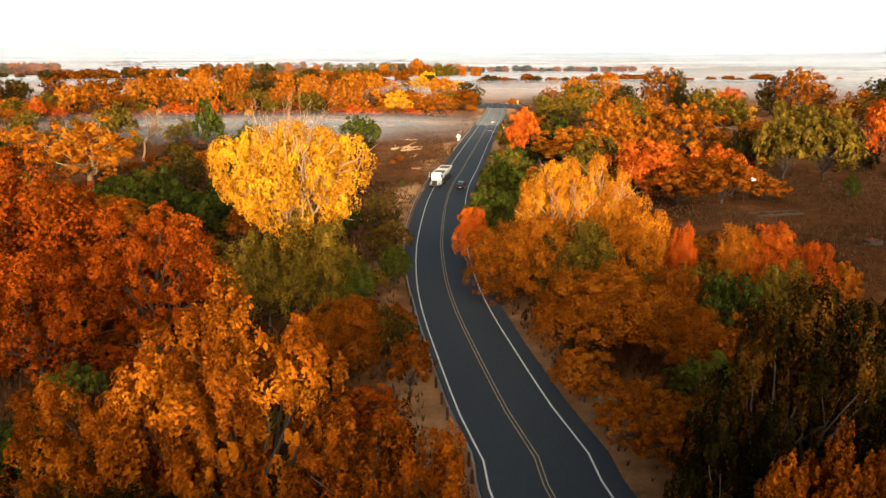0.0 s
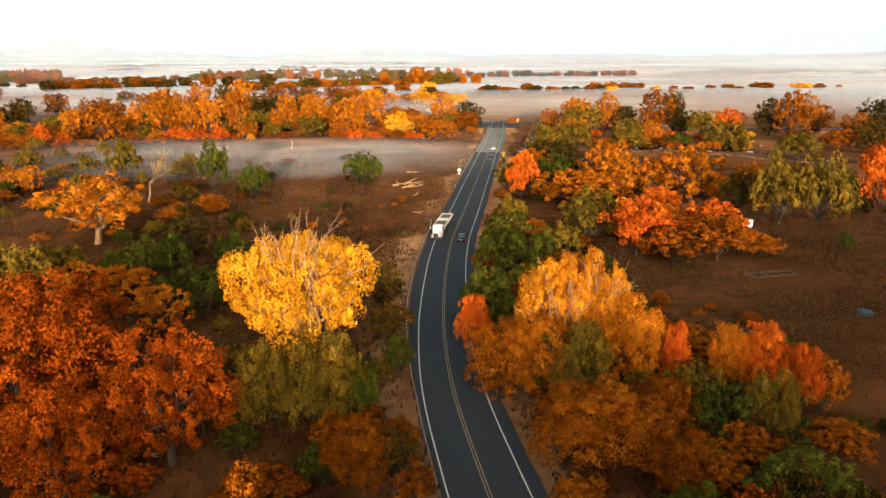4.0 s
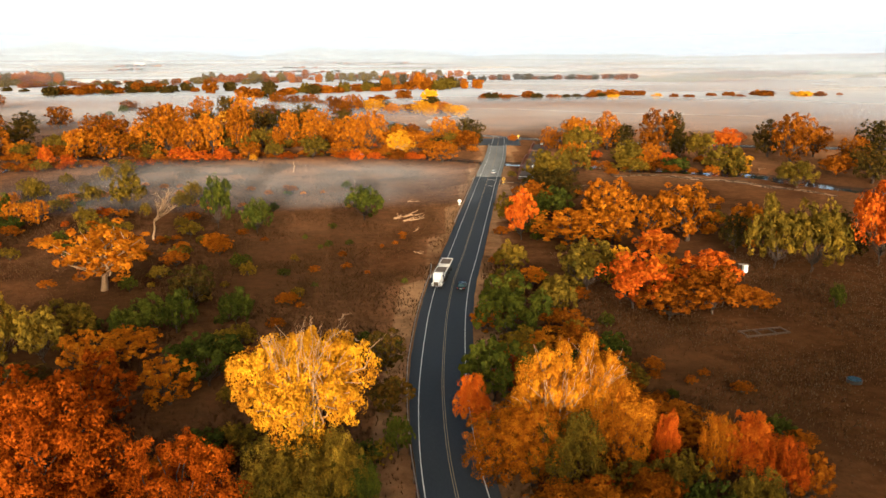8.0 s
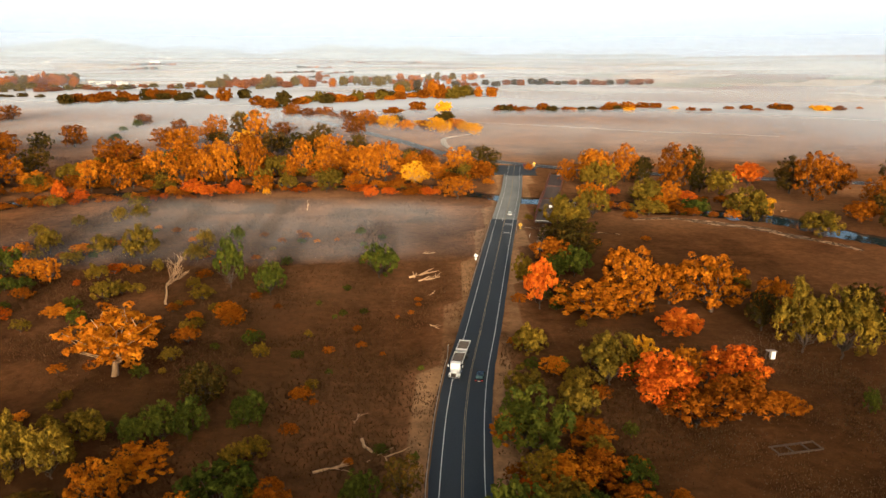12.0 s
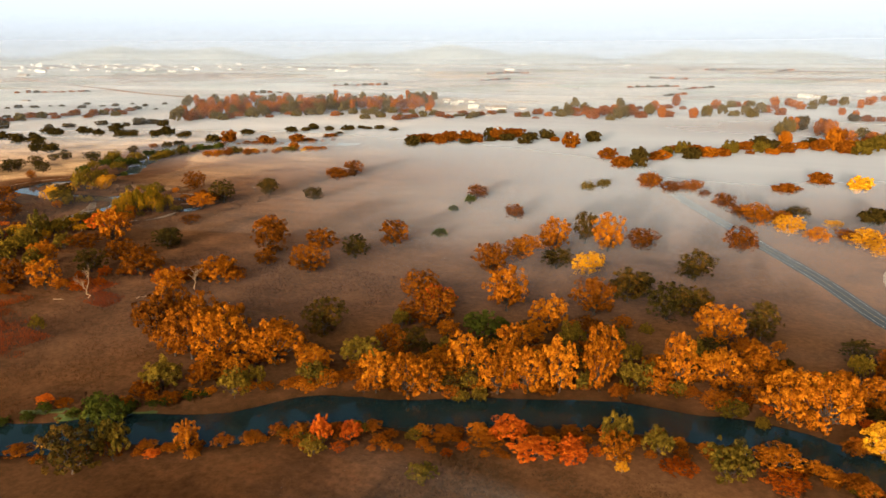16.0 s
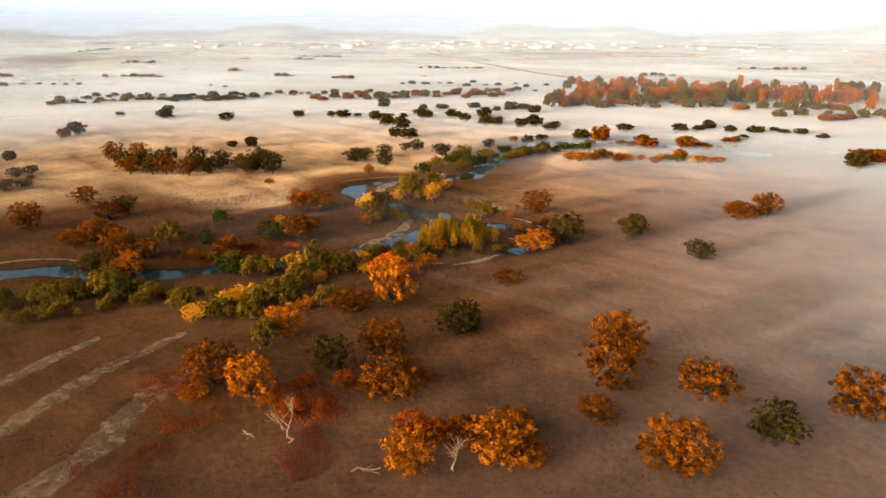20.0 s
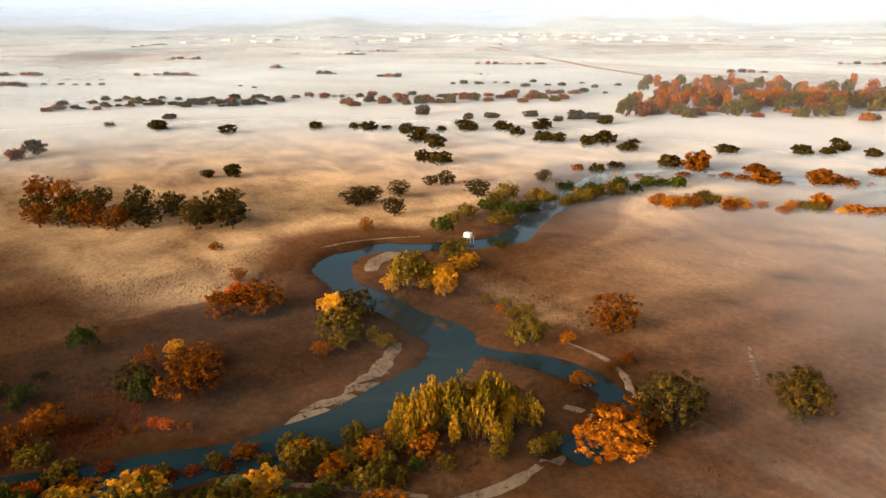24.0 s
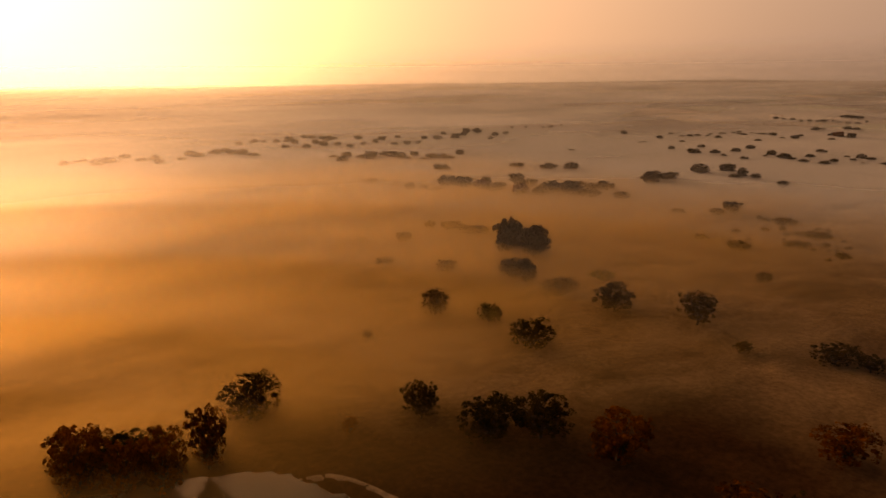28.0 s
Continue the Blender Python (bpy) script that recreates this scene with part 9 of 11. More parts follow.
grow('B', -1123.4, 521.6, 5.93, 12, 'f'); grow('B', -1101.5, 537.2, 6.34, 10.3, 'f'); grow('K', -1099.5, 550.1, 6.03, 11.4, 'f'); grow('B', -1140.1, 597.5, 8.22, 12.6, 'f')
grow('B', -1124.2, 612, 7.9, 14.3, 'f'); grow('K', -1665.5, -209.7, 7.8, 11.9, 'f'); grow('K', -1644.8, -173.1, 6.14, 10.3, 'f'); grow('K', -1666.6, -154.6, 6.03, 9, 'f')
grow('K', -1665.7, -136.1, 8.01, 15.2, 'f'); grow('K', -1652, -94.2, 5.62, 11.8, 'f'); grow('K', -1581.4, -46.4, 6.66, 13.7, 'f'); grow('K', -1582.2, -32.9, 4.47, 8.04, 'f')
grow('K', -1598.8, -16.2, 4.37, 6.96, 'f'); grow('K', -1555.1, 21.9, 5.2, 9, 'f'); grow('K', -1518.3, 56, 3.85, 7.8, 'f'); grow('K', -1542.6, 75, 5.82, 8.16, 'f')
grow('K', -1540.6, 86.7, 6.24, 10.3, 'f'); grow('K', -1481.6, 123.6, 4.37, 8.76, 'f'); grow('K', -1479, 149.4, 6.03, 9.36, 'f'); grow('K', -1254.9, 161.7, 3.22, 6.12, 'f')
grow('K', -1252.8, 174.4, 4.47, 9.36, 'f'); grow('K', -1241.8, 188.6, 3.95, 7.08, 'f'); grow('K', -1235, 198.6, 5.2, 10.3, 'f'); grow('K', -1229, 209.8, 3.85, 5.64, 'f')
grow('K', -1398, 538.9, 3.74, 6.96, 'f'); grow('K', -1362.4, 552.5, 3.95, 6.72, 'f'); grow('K', -1342.1, 556.5, 5.1, 8.16, 'f'); grow('K', -1303.1, 568.2, 5.1, 10.6, 'f')
grow('K', -1533.5, 162.3, 5.51, 9.36, 'f'); grow('K', -1549, 165.1, 5.62, 7.68, 'f'); grow('K', -1544.1, 202.9, 6.97, 13.4, 'f'); grow('K', -1529.9, 222.4, 4.06, 6.84, 'f')
grow('K', -1515.1, 239.9, 6.24, 12.4, 'f'); grow('K', -1524.8, 261.9, 6.45, 8.4, 'f'); grow('K', -1499.4, 276.2, 4.78, 8.52, 'f'); grow('K', -1533.3, 301.2, 5.3, 10.1, 'f')
grow('K', -1522.3, 324.7, 5.2, 10.9, 'f'); grow('K', -1501.1, 343.6, 4.78, 9.36, 'f'); grow('K', -1486.7, 360.9, 5.93, 7.92, 'f'); grow('K', -1480.9, 379.6, 5.93, 10.7, 'f')
grow('K', -685.4, -646.9, 6.86, 9.96, 'f'); grow('K', -707.9, -658.2, 6.14, 8.16, 'f'); grow('K', -718, -673.6, 6.55, 10.6, 'f'); grow('K', -727, -663.6, 5.3, 7.8, 'f')
grow('K', -739.2, -645.1, 6.76, 11.2, 'f'); grow('K', -753.8, -646.4, 5.72, 9.12, 'f'); grow('K', -768.1, -670.7, 8.01, 16, 'f'); grow('K', -803.7, -702, 7.8, 11.3, 'f')
grow('K', -811.8, -689.8, 7.28, 13.4, 'f'); grow('K', -819.5, -673.3, 6.97, 9.6, 'f'); grow('K', -842.8, -695, 5.41, 9.12, 'f'); grow('K', -835.1, -658.4, 5.3, 9, 'f')
grow('K', -718.4, -404.9, 5.51, 11.5, 'f'); grow('K', -709.3, -362.4, 8.94, 13, 'f'); grow('K', -732.1, -400.6, 8.42, 14.2, 'f'); grow('K', -739.2, -378.7, 6.97, 9.48, 'f')
grow('K', -743, -365, 8.94, 15.5, 'f'); grow('K', -756.4, -385.5, 9.36, 15.5, 'f'); grow('K', -774.2, -383.4, 8.42, 16.5, 'f'); grow('K', -775.6, -372.7, 8.94, 15.8, 'f')
grow('K', -777.6, -357.5, 8.74, 13.7, 'f'); grow('K', -777.8, -340.6, 5.41, 7.56, 'f'); grow('K', -800.9, -365.2, 8.01, 10.9, 'f'); grow('K', -788.3, -324.3, 5.41, 10.6, 'f')
grow('K', -804, -331.3, 8.32, 14.6, 'f'); grow('K', -815.2, -327.3, 8.01, 12, 'f'); grow('K', -818, -315.9, 6.34, 11, 'f'); grow('K', -851.8, -347.2, 8.32, 11.4, 'f')
grow('K', -1198.5, -691.2, 5.62, 8.16, 'f'); grow('K', -1228.9, -688.3, 5.2, 7.44, 'f'); grow('K', -1243.2, -657.6, 4.89, 8.4, 'f'); grow('K', -1264.8, -663.3, 5.62, 10.4, 'f')
grow('K', -1306, -678.3, 5.62, 7.92, 'f'); grow('K', -986.8, -305.6, 4.58, 9.24, 'f'); grow('K', -976.3, -285.1, 3.22, 5.76, 'f'); grow('K', -1003.8, -297.1, 2.81, 4.32, 'f')
grow('K', -1007.2, -276.9, 3.12, 6, 'f'); grow('K', -1031.1, -290.7, 3.85, 6.12, 'f'); grow('K', -1046.3, -285.3, 3.22, 4.44, 'f'); grow('K', -1261.8, -365.5, 5.3, 8.28, 'f')
grow('K', -1271.2, -355.6, 5.2, 8.16, 'f'); grow('K', -1290.7, -360.1, 5.93, 11.8, 'f'); grow('K', -1326.2, -364.6, 5.2, 8.64, 'f'); grow('K', -1347.1, -358.1, 5.72, 12, 'f')
grow('K', -1364.5, -341.3, 5.72, 9, 'f'); grow('K', -1354.5, -326.6, 5.93, 11, 'f'); grow('K', -1390.9, -328.5, 4.68, 8.16, 'f'); grow('K', -1384, -314.7, 6.03, 12.4, 'f')
grow('K', -1776.3, -546.9, 6.55, 13.2, 'f'); grow('K', -1768.3, -525.1, 5.51, 9.48, 'f'); grow('K', -1767.2, -503.9, 7.07, 11.4, 'f'); grow('K', -1739.2, -470, 6.34, 8.4, 'f')
grow('K', -1757.2, -463.4, 6.24, 9.36, 'f'); grow('K', -1758.6, -447.6, 4.89, 10.1, 'f'); grow('K', -1757.1, -434.1, 7.7, 14.6, 'f'); grow('K', -1789.8, -434.4, 5.62, 7.32, 'f')
grow('K', -1765.4, -409.6, 4.47, 8.76, 'f'); grow('K', -1755.3, -386.7, 5.82, 11.2, 'f'); grow('K', -1754.8, -369.6, 4.99, 10.6, 'f'); grow('K', -1805, -379, 5.62, 7.2, 'f')
grow('K', -1198.1, -115.7, 6.24, 12.5, 'f'); grow('K', -1171.1, -87.6, 3.74, 6.48, 'f'); grow('K', -1166.1, -68.8, 5.1, 7.56, 'f'); grow('K', -1139.7, -48.2, 5.2, 7.2, 'f')
grow('K', -1121.1, -28.5, 3.85, 5.04, 'f'); grow('K', -1127.9, -11.7, 4.89, 10.1, 'f'); grow('K', -623.9, 305.6, 13.2, 16.5, 'm'); grow('K', -624.8, 319.5, 11.1, 16.5, 'm')
grow('B', -599.1, 325, 13.3, 16.5, 'm'); grow('K', -606.4, 342.8, 9.78, 13.7, 'm'); grow('K', -587.7, 347.4, 12.5, 16.5, 'm'); grow('K', -573.8, 367.3, 13.2, 16.5, 'm')
grow('K', -582.2, 374, 9.05, 16.5, 'm'); grow('K', -593.5, 382, 13.8, 16.5, 'm'); grow('K', -567.5, 381.7, 15.1, 16.5, 'm'); grow('K', -783.7, 84.8, 3.22, 4.92, 'f')
grow('K', -781.5, 91, 3.12, 4.44, 'f'); grow('K', -755, 107.7, 3.12, 4.8, 'f'); grow('K', -777.3, 103.1, 3.43, 6, 'f'); grow('K', -764.6, 112.6, 3.22, 4.32, 'f')
grow('K', -755.4, 120.9, 2.29, 4.56, 'f'); grow('K', -762.9, 122.8, 2.39, 4.08, 'f'); grow('K', -740.9, 141.7, 2.6, 4.8, 'f'); grow('K', -732.2, 150.4, 2.08, 3.48, 'f')
grow('K', -745.7, 148.7, 2.6, 4.92, 'f'); grow('K', -717.2, 166.5, 2.18, 3.48, 'f'); grow('K', -739, 159.3, 1.87, 3.24, 'f'); grow('K', -748.7, 159.2, 2.29, 3.72, 'f')
grow('K', -721.2, 104.4, 1.46, 2.52, 'f'); grow('K', -738.9, 100.2, 2.7, 5.28, 'f'); grow('K', -726.1, 117.3, 2.5, 4.32, 'f'); grow('K', -741.1, 128.3, 1.87, 2.64, 'f')
grow('K', -782.5, 123.2, 2.5, 4.32, 'f'); grow('K', -783.2, 128.7, 2.39, 4.56, 'f'); grow('K', -764.4, 148.1, 1.77, 3.24, 'f'); grow('W', -586.7, 939.2, 10.1, 16.5, 'f')
grow('W', -583.3, 971.7, 11.4, 16.5, 'f'); grow('B', -585.9, 983.3, 6.45, 9.6, 'f'); grow('B', -539.4, 946.2, 10.4, 16.5, 'f'); grow('B', -535, 964.8, 9.46, 16.5, 'f')
grow('B', -537.7, 985.4, 8.32, 15.2, 'f'); grow('W', -533.7, 1007.6, 8.84, 12.5, 'f'); grow('W', -995.8, 1011.3, 15.2, 16.5, 'f'); grow('W', -1070.8, 1089.3, 16.3, 16.5, 'f')
grow('B', -1027.7, 1066.4, 18, 16.5, 'f'); grow('W', -975.2, 1031.5, 15.6, 16.5, 'f'); grow('B', -988.3, 1061.1, 18, 16.5, 'f'); grow('W', -1029.3, 1112.9, 18, 16.5, 'f')
grow('W', -920.1, 1015.4, 16.5, 16.5, 'f'); grow('B', -1004.8, 1118.5, 18, 16.5, 'f'); grow('O', -1026.3, 1160.4, 18, 16.5, 'f'); grow('W', -977.6, 1128.5, 18, 16.5, 'f')
grow('W', -964.9, 1121.4, 18, 16.5, 'f'); grow('B', -975.8, 1154.3, 18, 16.5, 'f'); grow('O', -944.9, 1135.1, 18, 16.5, 'f'); grow('W', -886.1, 1080.8, 18, 16.5, 'f')
grow('W', -937.9, 1163.3, 18, 16.5, 'f'); grow('B', -891, 1127.3, 15.8, 16.5, 'f'); grow('O', -955.1, 1226.1, 18, 16.5, 'f'); grow('W', -867.3, 1126.3, 18, 16.5, 'f')
grow('W', -850.1, 1129.9, 18, 16.5, 'f'); grow('W', -851.4, 1188.6, 18, 16.5, 'f'); grow('B', -856.9, 1206.2, 18, 16.5, 'f'); grow('W', -846.2, 1219.2, 18, 16.5, 'f')
grow('B', -883.5, 1285, 18, 16.5, 'f'); grow('B', -772.3, 1144.8, 18, 16.5, 'f'); grow('O', -847.8, 1276, 18, 16.5, 'f'); grow('W', -779.9, 1195.8, 16.8, 16.5, 'f')
grow('W', -831.3, 1301.6, 18, 16.5, 'f'); grow('B', -776.3, 1240.4, 15.7, 16.5, 'f'); grow('O', -743.3, 1210.5, 18, 16.5, 'f'); grow('W', -773.6, 1280.9, 18, 16.5, 'f')
grow('W', -712.5, 1206.2, 18, 16.5, 'f'); grow('B', -699.7, 1222.6, 18, 16.5, 'f'); grow('B', -772.2, 1370.2, 18, 16.5, 'f'); grow('W', -742.3, 1333.6, 18, 16.5, 'f')
grow('W', -747.8, 1365.9, 18, 16.5, 'f'); grow('W', -747.3, 1389.6, 16.6, 16.5, 'f'); grow('W', -708.7, 1361.3, 18, 16.5, 'f'); grow('K', -891.9, 633.7, 12.8, 16.5, 'f')
grow('K', -747.5, 560, 9.46, 16.5, 'f'); grow('K', -786.1, 599.9, 6.86, 8.88, 'f'); grow('K', -808.9, 632.9, 7.9, 15.2, 'f'); grow('K', -776.4, 620.4, 11, 16.5, 'f')
grow('K', -828.7, 718.2, 8.84, 16.5, 'f'); grow('K', -751.9, 677.7, 12.2, 16.5, 'f'); grow('K', -785.4, 718.8, 7.9, 10.1, 'f'); grow('K', -788.7, 741.4, 12.1, 16.5, 'f')
grow('K', -784.1, 757.1, 9.46, 16.5, 'f'); grow('K', -752.1, 745, 10.9, 16.5, 'f'); grow('K', -635.9, 668.9, 8.53, 15.1, 'f'); grow('K', -1221.9, 845.2, 6.03, 9.96, 'f')
grow('K', -1215.6, 861, 9.05, 14.8, 'f'); grow('K', -1202.8, 879, 7.28, 15.4, 'f'); grow('K', -1209.2, 912.6, 5.2, 7.32, 'f'); grow('K', -1190.4, 920.4, 6.66, 10.4, 'f')
grow('K', -1125.4, 910.5, 8.11, 15.6, 'f'); grow('K', -1192.2, 970.2, 7.38, 13.4, 'f'); grow('K', -1126.8, 950.7, 5.93, 11.2, 'f'); grow('K', -1112.3, 965.5, 8.32, 12.7, 'f')
grow('K', -1131.3, 1015.9, 5.72, 9.96, 'f'); grow('K', -1061.3, 983.3, 8.11, 12.4, 'f'); grow('K', -1072.7, 1035.4, 7.18, 10.9, 'f'); grow('K', -1176.5, 322.4, 8.32, 13.4, 'f')
grow('W', -1168.5, 353.7, 6.97, 10.2, 'f'); grow('W', -1136.1, 363, 7.49, 12.2, 'f'); grow('W', -1146.5, 396.4, 10.5, 16.5, 'f'); grow('K', -1110.2, 430.7, 7.59, 10.8, 'f')
grow('K', -1079.5, 440.8, 9.26, 12.2, 'f'); grow('K', -1114.6, 454.3, 9.67, 16.5, 'f'); grow('K', -1096.4, 459.2, 7.49, 15.6, 'f'); grow('W', -1097.8, 476.4, 8.42, 15.8, 'f')
grow('K', -1067.5, 476.3, 5.82, 10.7, 'f'); grow('K', -1066.7, 488.5, 9.98, 14.3, 'f'); grow('K', -1069.9, 504.3, 9.88, 16.5, 'f'); grow('W', -1079, 516.2, 7.8, 12, 'f')
grow('K', -1067.9, 521.6, 6.76, 10.8, 'f'); grow('K', -1089.6, 544.7, 8.94, 16.5, 'f'); grow('B', -1028.7, 606.4, 10.5, 15.6, 'f'); grow('B', -1002.5, 604.3, 8.84, 16.5, 'f')
grow('W', -1034.8, 636.2, 10.2, 15, 'f'); grow('B', -1009.6, 643.7, 11.3, 16.5, 'f'); grow('B', -1019.6, 651.8, 8.84, 11.6, 'f'); grow('B', -1018.5, 670.6, 12.4, 16.5, 'f')
grow('W', -987.4, 660.1, 8.74, 12.4, 'f'); grow('W', -986.6, 677.4, 12.4, 16.5, 'f'); grow('B', -1001.2, 696.9, 8.84, 15.5, 'f'); grow('B', -983.2, 700, 7.8, 15.7, 'f')
grow('W', -978.2, 710.3, 12.5, 16.3, 'f'); grow('B', -1008.6, 745.8, 11.2, 16.5, 'f'); grow('W', -988.6, 748.2, 12, 15.8, 'f'); grow('B', -972.5, 757.2, 7.8, 14.4, 'f')
grow('B', -996, 789.7, 7.49, 15.5, 'f'); grow('B', -995, 802.5, 11, 16.5, 'f'); grow('B', -944.2, 785.1, 7.9, 15, 'f'); grow('B', -969.6, 813.6, 10.1, 16.5, 'f')
grow('W', -968, 829.5, 9.88, 15, 'f'); grow('W', -935.3, 823.4, 9.26, 16.5, 'f'); grow('B', -952, 847.2, 9.67, 16.5, 'f'); grow('W', -783.9, 795.1, 18, 16.5, 'f')
grow('W', -839, 853.4, 18, 16.5, 'f'); grow('B', -778.5, 811.8, 17.4, 16.5, 'f'); grow('B', -782.3, 822.8, 16, 16.5, 'f'); grow('W', -801.9, 849.3, 17.1, 16.5, 'f')
grow('B', -790.9, 847.1, 17.6, 16.5, 'f'); grow('B', -784, 858.3, 15, 16.5, 'f'); grow('W', -750.6, 844.2, 12.8, 16.5, 'f'); grow('W', -794.2, 910.9, 17.2, 16.5, 'f')
grow('W', -810.8, 941.6, 18, 16.5, 'f'); grow('B', -781.6, 929.7, 18, 16.5, 'f'); grow('W', -736.9, 888.6, 18, 16.5, 'f'); grow('W', -769.5, 945, 18, 16.5, 'f')
grow('W', -746.4, 924.4, 14.9, 16.5, 'f'); grow('W', -781.1, 970.3, 15.8, 16.5, 'f'); grow('O', -785.9, 993.9, 18, 16.5, 'f'); grow('B', -775.7, 987.4, 18, 16.5, 'f')
grow('W', -807.1, 1033.9, 18, 16.5, 'f'); grow('W', -738.4, 957.4, 18, 16.5, 'f'); grow('W', -761.2, 1002, 18, 16.5, 'f'); grow('W', -770.9, 1021, 16.1, 16.5, 'f')
grow('W', -757.1, 1018, 18, 16.5, 'f'); grow('B', -733.6, 994.9, 17.7, 16.5, 'f'); grow('B', -796.1, 1082.7, 15.5, 16.5, 'f'); grow('B', -743.6, 1018, 17.5, 16.5, 'f')
grow('B', -714.8, 988.8, 14, 16.5, 'f'); grow('W', -755.6, 1058.1, 18, 16.5, 'f'); grow('W', -717.9, 1012.3, 18, 16.5, 'f'); grow('W', -705.5, 1000.6, 18, 16.5, 'f')
grow('W', -738.7, 1063.7, 18, 16.5, 'f'); grow('W', -736, 1073.7, 18, 16.5, 'f'); grow('W', -696.3, 1042.9, 18, 16.5, 'f'); grow('W', -709.1, 1070.7, 18, 16.5, 'f')
grow('W', -757.1, 1152.9, 18, 16.5, 'f'); grow('G', -540.9, 547.1, 5.1, 7.68, 'm'); grow('W', -544.9, 555.1, 5.72, 7.08, 'm'); grow('G', -548.8, 566.5, 5.93, 11.3, 'm')
grow('G', -548.6, 574, 4.68, 5.88, 'm'); grow('G', -545, 583.5, 8.01, 11.9, 'm'); grow('G', -536, 587, 6.24, 8.88, 'm'); grow('G', -542.3, 601.2, 6.86, 10.1, 'f')
grow('G', -539.7, 609, 5.51, 8.64, 'f'); grow('G', -532.6, 613.2, 7.8, 9.96, 'f'); grow('W', -542.2, 528.1, 7.9, 15.4, 'm'); grow('W', -543.3, 536.4, 5.41, 10.7, 'm')
grow('G', -559, 557.3, 7.28, 13.8, 'm'); grow('K', -454.9, -501, 8.01, 10.4, 'f'); grow('K', -478.2, -534.7, 5.62, 7.32, 'f'); grow('K', -484.3, -482, 8.84, 14.8, 'f')
grow('K', -498.3, -498.5, 8.94, 16.5, 'f'); grow('K', -520.9, -538, 7.8, 13.9, 'f'); grow('K', -530.7, -494.2, 6.76, 13.8, 'f'); grow('K', -544.5, -496.3, 8.63, 13.4, 'f')
grow('K', -540.9, -453.1, 8.11, 10.4, 'f'); grow('K', -569.8, -481, 5.51, 11, 'f'); grow('K', -589.6, -520.7, 9.15, 13.8, 'f'); grow('K', -594, -502.9, 8.32, 15.8, 'f')
grow('K', -620.5, -525.5, 9.15, 12.8, 'f'); grow('K', -635.2, -510.4, 8.32, 12, 'f'); grow('K', -717.6, -553.1, 7.28, 12.2, 'f'); grow('K', -751.9, -607.2, 8.94, 12.1, 'f')
grow('K', -741.2, -538.3, 7.59, 12.2, 'f'); grow('K', -774.6, -586.9, 9.15, 11.9, 'f'); grow('K', -773.3, -558.1, 9.36, 14, 'f'); grow('K', -815.5, -640.2, 8.32, 15.8, 'f')
grow('K', -793.2, -556.5, 6.55, 12.1, 'f'); grow('K', -795.8, -523, 6.24, 10.9, 'f'); grow('K', -860.8, -630.8, 8.11, 13.2, 'f'); grow('K', -826, -544.6, 5.72, 7.68, 'f')
grow('K', -852.6, -560.5, 7.28, 9.72, 'f'); grow('K', -879.7, -590.9, 8.74, 14.6, 'f'); grow('K', -859.7, -518.1, 5.51, 11.2, 'f'); grow('K', -921.8, -619.2, 5.93, 10.2, 'f')
grow('K', -878.9, -516.4, 6.55, 11, 'f'); grow('K', -896.4, -516, 5.51, 7.32, 'f'); grow('K', -938.6, -569.5, 7.59, 10.2, 'f'); grow('K', -955.2, -559.7, 8.11, 13.4, 'f')
grow('K', -1013.9, -632.8, 6.66, 9.48, 'f'); grow('K', -985.8, -556.8, 9.88, 16.5, 'f'); grow('K', -1026.2, -593.4, 8.74, 12, 'f'); grow('K', -1060.7, -637, 10.7, 14.4, 'f')
grow('K', -1080.2, -633.6, 10.3, 16.5, 'f'); grow('K', -1017.2, -511.7, 6.66, 10.3, 'f'); grow('K', -1055.9, -551.1, 8.84, 12.2, 'f'); grow('K', -1100.2, -582, 7.07, 9.96, 'f')
grow('K', -1237.7, -458, 7.8, 12.1, 'f'); grow('K', -1131.4, -329.2, 4.47, 7.44, 'f'); grow('K', -1145.1, -332.3, 4.68, 8.04, 'f'); grow('K', -1208.9, -361.6, 7.8, 10.4, 'f')
grow('K', -1295.8, -414.1, 5.62, 9.96, 'f'); grow('K', -1183.7, -301.4, 5.72, 7.68, 'f'); grow('K', -1276.8, -364.1, 5.72, 9.84, 'f'); grow('K', -1295.4, -345.7, 5.1, 7.68, 'f')
grow('K', -1279.9, -315.8, 6.86, 10.1, 'f'); grow('K', -1373.9, -358.4, 5.62, 7.8, 'f'); grow('K', -1402.4, -369, 5.2, 10.4, 'f'); grow('K', -1390.8, -339.3, 5.1, 7.56, 'f')
grow('K', -1279.2, -252.1, 5.72, 9.84, 'f'); grow('K', -1380.3, -296, 7.28, 12.5, 'f'); grow('K', -1342.8, -256, 5.2, 7.92, 'f'); grow('K', -1352.4, -243.7, 7.8, 13.4, 'f')
grow('K', -1396.1, -262.8, 5.93, 11.2, 'f'); grow('K', -1529, -317.5, 8.94, 15.2, 'f'); grow('K', -1554, -319.6, 6.24, 9.6, 'f'); grow('K', -1373.8, -203.1, 5.62, 11, 'f')
grow('K', -1583.2, -294.9, 9.05, 12.8, 'f'); grow('K', -1586.5, -282.6, 8.11, 13.9, 'f'); grow('K', -1561.8, -260.8, 4.89, 6.36, 'f'); grow('K', -1093.9, -243.6, 6.86, 9.72, 'f')
grow('K', -1075.1, -196, 8.63, 15.2, 'f'); grow('K', -1138.9, -234.9, 6.76, 10.3, 'f'); grow('K', -1093.1, -180.8, 7.49, 10.8, 'f'); grow('K', -1073.8, -155.3, 5.41, 7.8, 'f')
